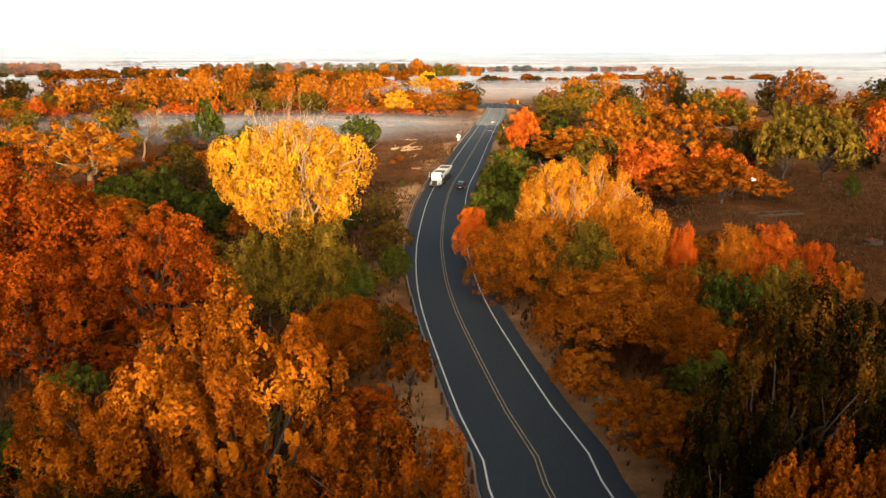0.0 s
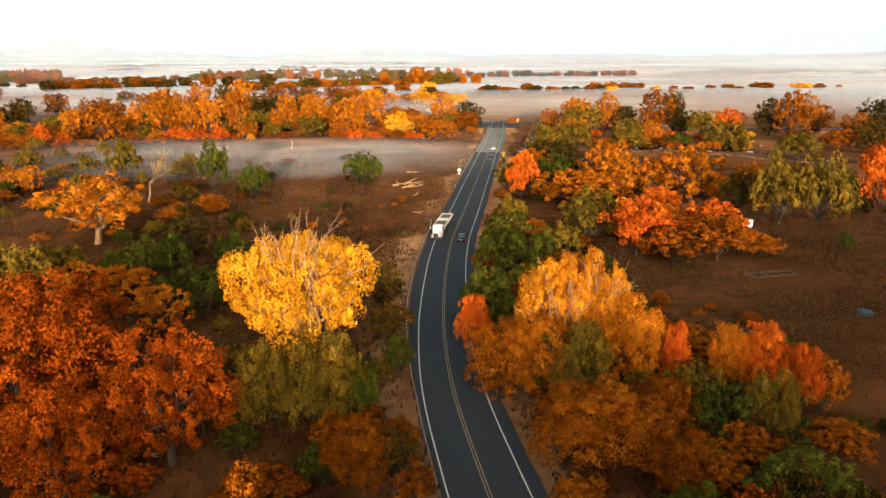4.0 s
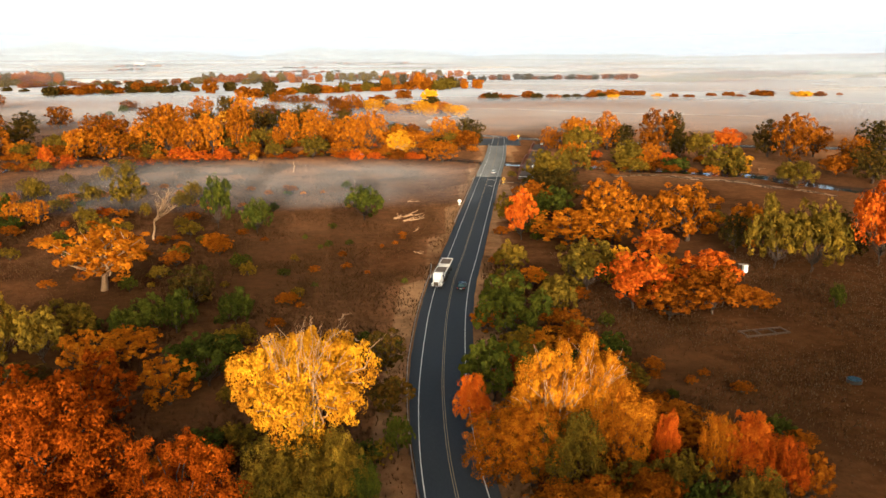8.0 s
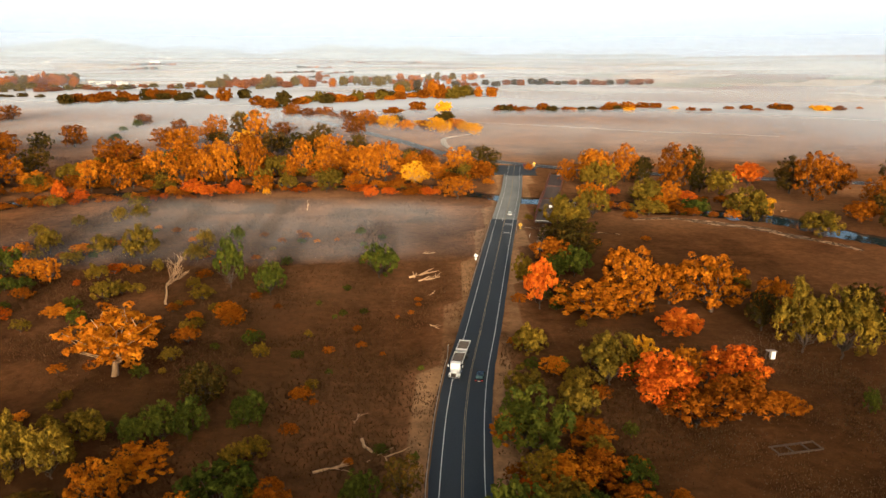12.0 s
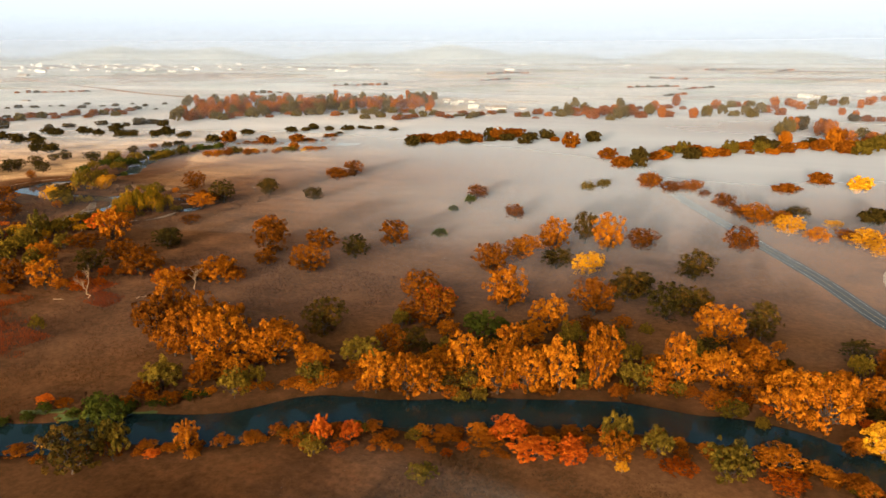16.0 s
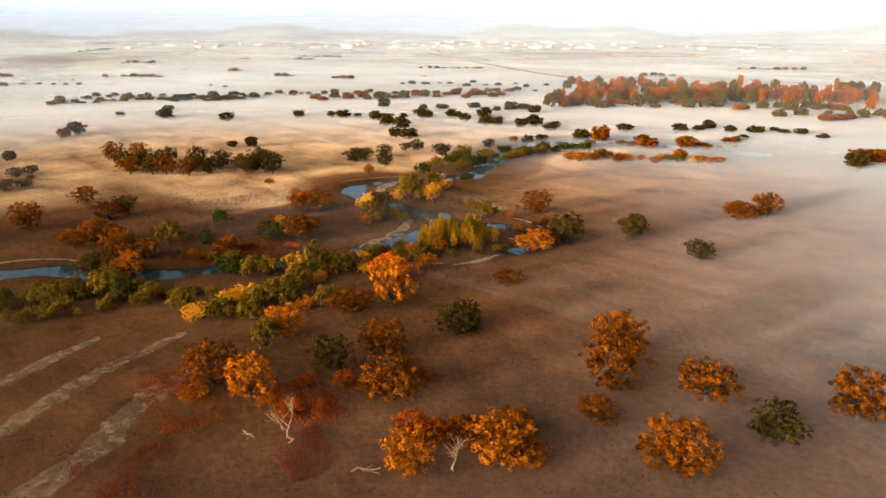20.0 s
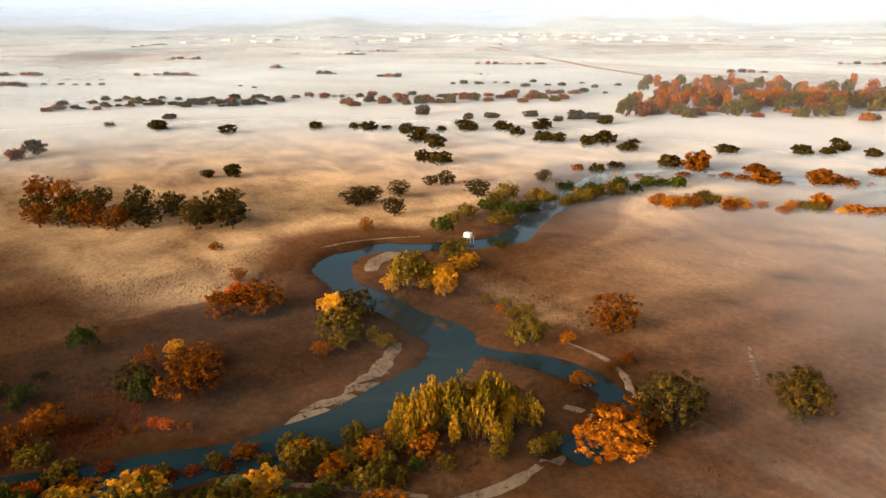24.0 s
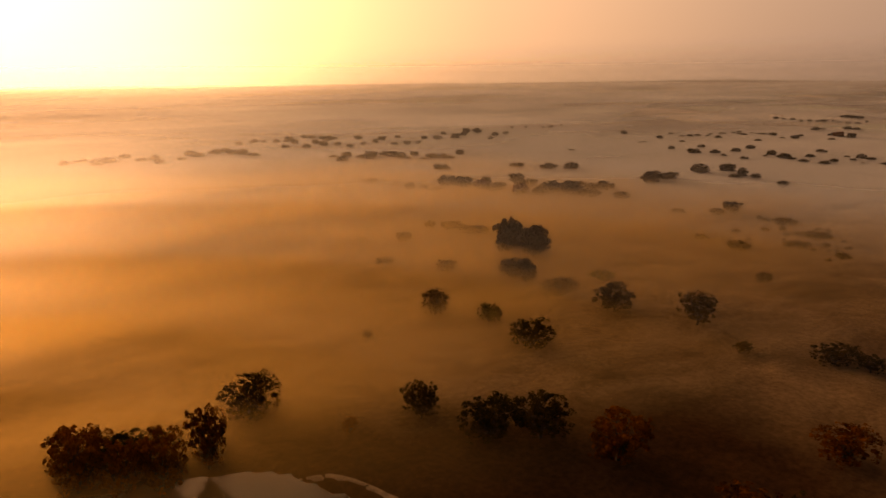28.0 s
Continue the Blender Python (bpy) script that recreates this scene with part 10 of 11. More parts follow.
grow('K', -1125.4, -176.4, 7.49, 13, 'f'); grow('K', -1066.5, -124, 5.62, 9.84, 'f'); grow('K', -1170.3, -188.2, 7.9, 11.9, 'f'); grow('K', -1105.6, -125.3, 4.78, 7.56, 'f')
grow('K', -1123.6, -130, 8.53, 12.5, 'f'); grow('K', -1106.4, -104, 8.22, 15, 'f'); grow('K', -1100.2, -91.3, 5.93, 8.76, 'f'); grow('K', -1089.3, -71.1, 5.41, 10.7, 'f')
grow('K', -1138.6, -93.5, 6.45, 10.9, 'f'); grow('K', -1088.3, -48.4, 5.62, 11.4, 'f'); grow('K', -1111.1, -52.3, 6.34, 8.64, 'f'); grow('K', -1165.7, -53.1, 8.11, 10.6, 'f')
grow('K', -1160.3, -40.4, 6.03, 10.9, 'f'); grow('B', -718, -117.8, 9.26, 15, 'f'); grow('K', -719.2, -104.7, 7.18, 12.4, 'f'); grow('K', -768.2, -137.2, 8.84, 14.2, 'f')
grow('B', -726.1, -79.4, 9.36, 13.6, 'f'); grow('K', -762.6, -109.8, 7.07, 9.96, 'f'); grow('K', -736.7, -68.2, 7.49, 13, 'f'); grow('K', -753.6, -73.1, 10.2, 16.5, 'f')
grow('K', -784.8, -78.4, 7.18, 13.8, 'f'); grow('K', -783.5, -63.1, 7.28, 11.5, 'f'); grow('K', -766.8, -42.3, 5.93, 11.6, 'f'); grow('K', -797.7, -61.9, 8.11, 15.6, 'f')
grow('K', -596.7, 248, 5.82, 10.3, 'm')
# brush along both banks of the lower river
PLACE = "on the river bank"
bank_rng = random.Random(19)
lower_line = rivers[1][0]
for p, q in zip(lower_line, sides(lower_line)):
    if not -200 < p.x < 90:
        continue
    for side in (-1, 1):
        if 4 < p.x < 42 or bank_rng.random() < 0.12:
            continue
        off = side * bank_rng.uniform(10.5, 14.5)
        tall = bank_rng.uniform(2.0, 4.0)
        grow(bank_rng.choice("SSSSO" if side > 0 else "SSSOA"), p.x + q.x * off, p.y + q.y * off, tall, tall * bank_rng.uniform(1.3, 2.1), "h")
# a close grove of young poplars on the point of the bend
PLACE = "on the river bend"
grove_rng = random.Random(63)
for k in range(74):
    u, w = grove_rng.uniform(-1, 1), grove_rng.uniform(-1, 1)
    if u * u + w * w > 1:
        continue
    x, y = -371.5 + 9.0 * u + 5.0 * w, 391 + 16.5 * w - 3.0 * u
    tall = (14.5 - 6.5 * (u * u + w * w)) * grove_rng.uniform(0.75, 1.1)
    grow("L", x, y, tall, tall * grove_rng.uniform(0.36, 0.50), "h")
# hedgerows between the far fields
PLACE = "between the far fields"
hrows = random.Random(5)
for _ in range(46):
    r, t = hrows.uniform(1250, 3600), radians(hrows.uniform(88, 205))
    x, y, way = -250 + r * math.cos(t), 300 + r * math.sin(t), radians(hrows.choice((148, 238, 238, 230)))
    for k in range(hrows.randint(3, 9)):
        x, y = x + 17 * math.cos(way) + hrows.uniform(-5, 5), y + 17 * math.sin(way) + hrows.uniform(-5, 5)
        grow(hrows.choice("KBKO"), x, y, hrows.uniform(5, 11), hrows.uniform(12, 20), "f")
# an unseen belt of trees added behind the start, whose long shade lies over the foreground
PLACE = "behind the start"
brng = random.Random(41)
for row in range(2):
    for k in range(27):
        grow(brng.choice("RRBOK"), -72 + 6.2 * k + brng.uniform(-1.5, 1.5), -30 - 8 * row + brng.uniform(-2, 2), brng.uniform(12.0, 15.0), brng.uniform(7.5, 9.5), "m")
for kind, blocks in far_woods.items():
    q = np.concatenate(blocks)
    me = bpy.data.meshes.new("far_trees")
    me.vertices.add(len(q))
    me.vertices.foreach_set("co", q.ravel())
    me.loops.add(len(q))
    me.loops.foreach_set("vertex_index", np.arange(len(q)))
    me.polygons.add(len(q) // 4)
    me.polygons.foreach_set("loop_start", np.arange(len(q) // 4) * 4)
    me.update(calc_edges=True)
    me.materials.append(LEAF[kind])
    tagged(new("far_trees", me), "scattered " + KINDS[kind][4].split(" with ")[0] + "s far out in the mist", "far trees", kind="stuff")

# ---- concrete road bridge ----
PAINT_WHITE = surface("white_vehicle_paint", (0.62, 0.62, 0.62), (0.80, 0.80, 0.80), 1.0, 0.35, bump=0.02)
CHROME = surface("chrome_trim", (0.45, 0.45, 0.46), (0.65, 0.65, 0.66), 2.0, 0.2, 1.0, bump=0.02)
RUBBER = surface("black_tyre_rubber", (0.012, 0.012, 0.012), (0.03, 0.03, 0.03), 5.0, 0.8)
GLASS = surface("dark_window_glass", (0.02, 0.04, 0.045), (0.05, 0.09, 0.10), 0.6, 0.08, bump=0.0)
GRILLE = surface("dark_radiator_grille", (0.04, 0.03, 0.025), (0.12, 0.09, 0.07), 6.0, 0.5, 0.5)
LOAD = surface("grey_brown_gravel_load", (0.06, 0.045, 0.035), (0.17, 0.13, 0.10), 3.0, 0.95, bump=0.8)
DARKCAR = surface("black_car_paint", (0.010, 0.013, 0.018), (0.022, 0.026, 0.034), 1.0, 0.25, bump=0.01)
LAMP = surface("red_lamp_lens", (0.35, 0.01, 0.01), (0.6, 0.03, 0.02), 4.0, 0.3)
SIGN_YELLOW = surface("yellow_sign_face", (0.70, 0.36, 0.02), (0.85, 0.50, 0.04), 3.0, 0.5)
SIGN_WHITE = surface("white_sign_face", (0.66, 0.66, 0.62), (0.82, 0.82, 0.78), 3.0, 0.6)
BLACK = surface("black_marking", (0.01, 0.01, 0.01), (0.03, 0.03, 0.03), 3.0, 0.6)
WALL = surface("pale_painted_wall", (0.55, 0.50, 0.45), (0.80, 0.76, 0.70), 0.6, 0.85)
ROOF = surface("weathered_roof", (0.14, 0.11, 0.10), (0.34, 0.30, 0.28), 0.7, 0.85)
TIN = surface("bright_tin_roof", (0.55, 0.55, 0.55), (0.78, 0.78, 0.77), 0.6, 0.5, 0.3)
GREEN = surface("river_weed", (0.03, 0.05, 0.008), (0.10, 0.13, 0.02), 0.6, 0.9, bump=0.4)


def stretch_of(line, lo, hi):
    return [p for p in line if lo <= p.y <= hi]


bridge_line = stretch_of(road_line, 214.5, 299)
bridge = tagged(new("road_bridge"), "pale concrete two-lane bridge across the river", "bridge", kind="structure")


def along(name, line, a, b, top, deep, mat, parent, label=""):
    v, f = ribbon(line, a, b, top, deep)
    ob = new(name, mesh(name, v, f, mat))
    ob.parent = parent
    return tagged(ob, label)


along("deck", bridge_line, -3.65, 3.65, 0.16, 0.75, CONCRETE, bridge)
for side in (-1, 1):
    lo, hi = sorted((side * 3.35, side * 3.62))
    wall = along("barrier", bridge_line, lo, hi, 0.74, 0.60, CONCRETE, bridge)
    lo, hi = sorted((side * 3.30, side * 3.68))
    along("coping", bridge_line, lo, hi, 0.84, 0.10, CONCRETE, bridge)
    lo, hi = sorted((side * 2.52, side * 2.62))
    along("edge_line", bridge_line, lo, hi, 0.172, 0.02, WHITE, bridge)
along("centre_line", bridge_line, -0.13, -0.05, 0.172, 0.02, YELLOW, bridge)
along("centre_line", bridge_line, 0.05, 0.13, 0.172, 0.02, YELLOW, bridge)
for y in (233, 250, 267, 284):
    i = min(range(len(bridge_line)), key=lambda k: abs(bridge_line[k].y - y))
    p, s = bridge_line[i], sides(bridge_line)[i]
    m = Matrix.Translation(p) @ Matrix.Rotation(math.atan2(s.y, s.x), 4, "Z")
    pier = part("pier", box(bmesh.new(), (6.4, 0.8, 0.6), (0, 0, -0.9), m, 0.05), CONCRETE, bridge)
    for x in (-2.2, 0, 2.2):
        bm = bmesh.new()
        rod(bm, m @ Vector((x, 0, -3.4)), m @ Vector((x, 0, -1.2)), 0.36, 0.36, 12)
        part("column", bm, CONCRETE, pier)
for k in range(2, len(bridge_line) - 2, 5):
    p, s = bridge_line[k], sides(bridge_line)[k]
    m = Matrix.Translation(p) @ Matrix.Rotation(math.atan2(s.y, s.x), 4, "Z")
    part("expansion_joint", box(bmesh.new(), (6.6, 0.05, 0.02), (0, 0, 0.159), m), RUBBER, bridge)

# words painted on the approach lane
for y, text in ((209.5, "AHEAD"), (199.0, "STOP")):
    i = min(range(len(road_line)), key=lambda k: abs(road_line[k].y - y))
    p, s = road_line[i], sides(road_line)[i]
    fc = bpy.data.curves.new("road_lettering", "FONT")
    fc.body, fc.size, fc.align_x, fc.align_y, fc.extrude = text, 0.75, "CENTER", "CENTER", 0.004
    ob = new("road_lettering", fc)
    ob.data.materials.append(WHITE)
    ob.matrix_basis = Matrix.Translation(p + s * 1.3 + Vector((0, 0, 0.142))) @ Matrix.Rotation(math.atan2(s.y, s.x), 4, "Z") @ Matrix.Diagonal((0.8, 2.4, 1, 1))
    tagged(ob, "worn white word painted on the asphalt lane", "road marking")

# ---- old steel truss bridge beside it ----
truss = tagged(new("truss_bridge"), "old rusty red steel truss bridge with plank deck", "bridge", kind="structure")
T0, T1 = Vector((24.4, 211.4, 0)), Vector((40.4, 301.4, 0))
tdir = (T1 - T0).normalized()
tright = Vector((tdir.y, -tdir.x, 0))
tm = Matrix.Translation(T0) @ Matrix.Rotation(math.atan2(tright.y, tright.x), 4, "Z")
tlen, twide = (T1 - T0).length, 2.7
plank_meshes = []
prng = random.Random(5)
for k in range(6):
    bm = box(bmesh.new(), (2 * twide - 0.3 + prng.uniform(-0.15, 0.15), 0.52, 0.10), (prng.uniform(-0.06, 0.06), 0, 0), Matrix.Rotation(radians(prng.uniform(-0.8, 0.8)), 4, "Z"), 0.015)
    me = bpy.data.meshes.new("plank")
    bm.to_mesh(me)
    bm.free()
    me.materials.append(PLANK)
    plank_meshes.append(me)
for k in range(int(tlen / 0.58)):
    ob = new("plank", plank_meshes[k % 6])
    ob.parent = truss
    ob.matrix_basis = tm @ pose(0, 0.3 + k * 0.58, 0.24 + prng.uniform(-0.015, 0.015))
for side in (-1, 1):
    x = side * twide

    def bar(name, a, b, w, t=None):
        m = Matrix.Translation((Vector(a) + Vector(b)) / 2) @ (Vector(b) - Vector(a)).to_track_quat("Z", "Y").to_matrix().to_4x4()
        part(name, box(bmesh.new(), (w, t or w, (Vector(b) - Vector(a)).length), (0, 0, 0), tm @ m), RUST, truss)

    bar("bottom_chord", (x, 0, 0.1), (x, tlen, 0.1), 0.26, 0.34)
    for s0, s1, high in ((0.0, 0.52 * tlen, 3.0), (0.53 * tlen, tlen, 2.3)):
        n = 9
        step = (s1 - s0) / n
        tops = [0.25] + [high * (0.62 + 0.38 * math.sin(math.pi * (i - 0.2) / (n - 0.4))) for i in range(1, n)] + [0.25]
        for i in range(n):
            a, c = s0 + i * step, s0 + (i + 1) * step
            bar("top_chord", (x, a, tops[i]), (x, c, tops[i + 1]), 0.20, 0.24)
            if 0 < i:
                bar("vertical", (x, a, 0.15), (x, a, tops[i]), 0.14)
            if 0 < i < n - 1:
                up = i < n / 2
                bar("diagonal", (x, a, 0.15 if up else tops[i]), (x, c, tops[i + 1] if up else 0.15), 0.09)
    bar("handrail", (x - side * 0.16, 0.5, 1.0), (x - side * 0.16, tlen - 0.5, 1.0), 0.06)
for s in (0.255 * tlen, 0.515 * tlen):
    m = Matrix.Translation((0, s, 3.05))
    part("portal_strut", box(bmesh.new(), (2 * twide + 0.2, 0.16, 0.22), (0, 0, 0), tm @ m), RUST, truss)
for s in (2, 0.52 * tlen, tlen - 2):
    bm = bmesh.new()
    for x in (-1, 1):
        rod(bm, tm @ Vector((x * 2.2, s, -3.2)), tm @ Vector((x * 2.2, s, 0)), 0.5, 0.42, 12)
    part("pier", bm, CONCRETE, truss)
for s, x in ((0.22 * tlen, 0.9), (tlen - 4.2, 0.4)):
    sign = tagged(new("closure_sign"), "white square closure board on the plank deck", "sign")
    sign.matrix_basis = tm @ pose(x, s, 0.29)
    part("board", box(bmesh.new(), (1.0, 0.06, 0.9), (0, 0, 0.75), None, 0.02), SIGN_WHITE, sign)
    for dx in (-0.3, 0.3):
        part("leg", box(bmesh.new(), (0.07, 0.07, 0.32), (dx, 0, 0.16)), POST, sign)
        part("marking", box(bmesh.new(), (0.34, 0.012, 0.10), (dx * 0.6, -0.036, 0.75 + dx * 0.5)), BLACK, sign)
part("rail", box(bmesh.new(), (2 * twide - 0.6, 0.08, 0.14), (0, 0.1, 0.75), tm), SIGN_WHITE, truss, "white barrier rail across the deck end")

# ---- guard rails ----


def guardrail(line, offset, gap, label):
    rail = tagged(new("guardrail"), label, "guardrail")
    path = [p + s * offset(p) for p, s in zip(line, sides(line))]
    v, f = [], []
    for p, s in zip(path, sides(path)):
        for out, z in ((0, 0.40), (0.05, 0.46), (0, 0.52), (0.05, 0.58), (0, 0.64), (-0.03, 0.64), (-0.03, 0.40)):
            q = p - s * out
            v.append((q.x, q.y, q.z + z))
    for i in range(len(path) - 1):
        for k in range(7):
            f.append((7 * i + k, 7 * i + 7 + k, 7 * i + 7 + (k + 1) % 7, 7 * i + (k + 1) % 7))
    ob = new("rail", mesh("rail", v, f, STEEL))
    ob.parent = rail
    bm = box(bmesh.new(), (0.14, 0.14, 0.9), (0, 0, 0.2), None, 0.01)
    me = bpy.data.meshes.new("post")
    bm.to_mesh(me)
    bm.free()
    me.materials.append(POST)
    travelled, last = 0.0, None
    for p, s in zip(path, sides(path)):
        travelled += (p - last).length if last else gap
        last = p
        if travelled >= gap:
            travelled = 0.0
            ob = new("post", me)
            ob.parent = rail
            ob.matrix_basis = Matrix.Translation(p + s * (-0.11 if offset(p) < 0 else 0.11)) @ Matrix.Rotation(math.atan2(s.y, s.x), 4, "Z")
    return rail


fine_line = curve_points(ROAD, 1.0)
guardrail(stretch_of(fine_line, 26, 117), lambda p: shoulder(p) - 0.28 - 0.55 * max(0.0, (p.y - 112) / 5), 1.4, "dull steel guardrail on dark wooden posts beside the bend")
guardrail(stretch_of(fine_line, 150, 213), lambda p: -3.95, 2.0, "weathered guardrail on the bridge approach")
guardrail(stretch_of(fine_line, 198, 214), lambda p: 3.9, 1.6, "short guardrail at the bridge end")

# ---- road signs, marker posts, cabinet ----


def sign_post(x, y, h, face, size, label, turned=0.0, diamond=True):
    z = ground_height(x, y)
    s = tagged(new("road_sign"), label, "sign")
    s.matrix_basis = pose(x, y, z, 0, 0, turned)
    part("pole", rod(bmesh.new(), (0, 0, -0.2), (0, 0, h), 0.045, 0.045, 8), STEEL, s)
    bm = box(bmesh.new(), (size, 0.03, size), (0, 0, 0), None, 0.004)
    bmesh.ops.transform(bm, matrix=Matrix.Translation((0, -0.07, h - size * 0.5)) @ (Matrix.Rotation(radians(45), 4, "Y") if diamond else Matrix()), verts=bm.verts)
    part("panel", bm, face, s)
    part("marking", box(bmesh.new(), (size * 0.16, 0.008, size * 0.55), (0, -0.09, h - size * 0.5)), BLACK, s)
    if diamond:
        part("plate", box(bmesh.new(), (size * 0.7, 0.03, size * 0.4), (0, -0.07, h - size * 1.6), None, 0.004), face, s)
    return s


sign_post(16.9, 203.0, 2.0, SIGN_YELLOW, 0.85, "yellow diamond warning sign on a steel pole")
sign_post(33.2, 325.0, 1.9, SIGN_YELLOW, 0.9, "yellow warning sign at the road junction", 10)
sign_post(3.7, 170.5, 1.8, SIGN_WHITE, 0.75, "white diamond sign beside the road", -4)
sign_post(28.5, 322.0, 1.6, LAMP, 0.5, "red stop sign at the road junction", 10, False)
for x, y in ((-2.2, 117.3), (18.9, 196.0), (12.6, 214.0)):
    pst = tagged(new("marker_post"), "short white reflector post at the roadside", "post")
    pst.matrix_basis = pose(x, y, ground_height(x, y))
    part("stake", box(bmesh.new(), (0.09, 0.05, 0.95), (0, 0, 0.4), None, 0.01), SIGN_WHITE, pst)
    part("reflector", box(bmesh.new(), (0.07, 0.015, 0.12), (0, -0.034, 0.75)), SIGN_YELLOW, pst)
cab = tagged(new("utility_cabinet"), "small white utility shelter at the field's edge", "cabinet")
cab.matrix_basis = pose(50.3, 115.6, ground_height(50.3, 115.6), 0, 0, 8)
part("body", box(bmesh.new(), (0.75, 0.6, 1.35), (0, 0, 0.65), None, 0.03), SIGN_WHITE, cab)
part("roof", box(bmesh.new(), (1.7, 0.8, 0.08), (-0.4, 0, 1.38), pose(0, 0, 0, 0, 4, 0), 0.01), ROOF, cab)
part("door", box(bmesh.new(), (0.6, 0.02, 1.1), (0, -0.31, 0.66), None, 0.008), WALL, cab)
part("stand", box(bmesh.new(), (0.08, 0.08, 1.4), (-1.1, 0, 0.62)), POST, cab)

# ---- vehicles ----


def wheel(parent, x, y, r, w):
    bm = bmesh.new()
    rod(bm, (x - w / 2, y, r), (x + w / 2, y, r), r, r, 16)
    bmesh.ops.bevel(bm, geom=[e for e in bm.edges if len(e.link_faces) == 2 and any(len(f.verts) > 8 for f in e.link_faces)], offset=r * 0.12, segments=2, affect="EDGES")
    wh = part("wheel", bm, RUBBER, parent)
    bm = bmesh.new()
    rod(bm, (x - w / 2 - 0.01, y, r), (x + w / 2 + 0.01, y, r), r * 0.5, r * 0.5, 12)
    part("rim", bm, CHROME, wh)


def hopper(parent, y0, y1, z0, z1, w):
    """A sloping-sided gravel box with a load in it."""
    bm = bmesh.new()
    lo = [bm.verts.new(c) for c in ((-w * 0.32, y0 + 0.7, z0), (w * 0.32, y0 + 0.7, z0), (w * 0.32, y1 - 0.7, z0), (-w * 0.32, y1 - 0.7, z0))]
    hi = [bm.verts.new(c) for c in ((-w / 2, y0, z1), (w / 2, y0, z1), (w / 2, y1, z1), (-w / 2, y1, z1))]
    top = [bm.verts.new((c.co.x, c.co.y, z1 + 0.3)) for c in hi]
    bm.faces.new(lo[::-1])
    for a, c in ((lo, hi), (hi, top)):
        for k in range(4):
            bm.faces.new((a[k], a[(k + 1) % 4], c[(k + 1) % 4], c[k]))
    bmesh.ops.solidify(bm, geom=bm.faces[:], thickness=0.06)
    part("hopper", bm, PAINT_WHITE, parent)
    bm = bmesh.new()
    bmesh.ops.create_grid(bm, x_segments=8, y_segments=10, size=0.5, matrix=Matrix.Translation((0, (y0 + y1) / 2, z1 + 0.12)) @ Matrix.Diagonal((w - 0.14, y1 - y0 - 0.14, 1, 1)))
    for v in bm.verts:
        d = max(abs(v.co.x) / (w / 2), abs(v.co.y - (y0 + y1) / 2) / ((y1 - y0) / 2))
        v.co.z += 0.22 * (1 - d * d) + 0.03 * math.sin(v.co.x * 9 + v.co.y * 7)
    part("load", bm, LOAD, parent)
    for y in (y0, (y0 + y1) / 2, y1):
        for x in (-1, 1):
            part("rib", box(bmesh.new(), (0.05, 0.08, 0.34), (x * (w / 2 + 0.03), y, z1 + 0.14)), PAINT_WHITE, parent)


def gravel_truck(x, y, z, turned):
    t = tagged(new("gravel_truck"), "white gravel truck towing a loaded hopper trailer", "truck")
    t.matrix_basis = pose(x, y, z, 0, 0, turned)
    w = 1.74
    bm = bmesh.new()
    box(bm, (w * 0.62, 1.5, 0.75), (0, -0.75, 0.98), None, 0.12)
    part("bonnet", bm, PAINT_WHITE, t)
    for s in (-1, 1):
        part("fender", box(bmesh.new(), (0.34, 1.0, 0.42), (s * 0.68, -0.75, 0.72), None, 0.14), PAINT_WHITE, t)
        part("headlamp", box(bmesh.new(), (0.2, 0.06, 0.14), (s * 0.68, -1.27, 0.78), None, 0.02), CHROME, t)
        part("mirror", box(bmesh.new(), (0.1, 0.08, 0.42), (s * (w / 2 + 0.22), 0.15, 1.75), None, 0.02), PAINT_WHITE, t)
        part("mirror_arm", rod(bmesh.new(), (s * w / 2 * 0.9, 0.2, 1.75), (s * (w / 2 + 0.2), 0.16, 1.75), 0.02), CHROME, t)
        part("exhaust", rod(bmesh.new(), (s * 0.75, 1.05, 0.8), (s * 0.75, 1.05, 2.3), 0.06), CHROME, t)
        part("fuel_tank", rod(bmesh.new(), (s * 0.68, 0.2, 0.55), (s * 0.68, 1.2, 0.55), 0.24, 0.24, 12), CHROME, t)
    cabin = part("cab", box(bmesh.new(), (w * 0.86, 1.1, 1.35), (0, 0.45, 1.5), None, 0.14), PAINT_WHITE, t)
    part("windscreen", box(bmesh.new(), (w * 0.74, 0.04, 0.5), (0, -0.12, 1.72), pose(0, 0, 0, -6, 0, 0), 0.02), GLASS, cabin)
    for s in (-1, 1):
        part("side_window", box(bmesh.new(), (0.03, 0.6, 0.45), (s * w * 0.432, 0.4, 1.72), None, 0.01), GLASS, cabin)
    part("grille", box(bmesh.new(), (w * 0.42, 0.06, 0.62), (0, -1.51, 0.96), None, 0.02), GRILLE, t)
    part("bumper", box(bmesh.new(), (w * 0.98, 0.16, 0.26), (0, -1.42, 0.42), None, 0.05), CHROME, t)
    part("chassis", box(bmesh.new(), (0.6, 6.6, 0.18), (0, 2.4, 0.62)), GRILLE, t)
    hopper(t, 1.35, 5.0, 0.95, 1.7, w)
    part("drawbar", box(bmesh.new(), (0.14, 2.4, 0.1), (0, 5.9, 0.55)), GRILLE, t)
    part("trailer_chassis", box(bmesh.new(), (0.6, 4.4, 0.16), (0, 8.2, 0.62)), GRILLE, t)
    hopper(t, 6.3, 9.9, 0.95, 1.7, w)
    for y in (-0.75, 3.2, 4.1, 7.0, 9.2):
        for s in (-1, 1):
            wheel(t, s * 0.72, y, 0.36, 0.3)
    return t


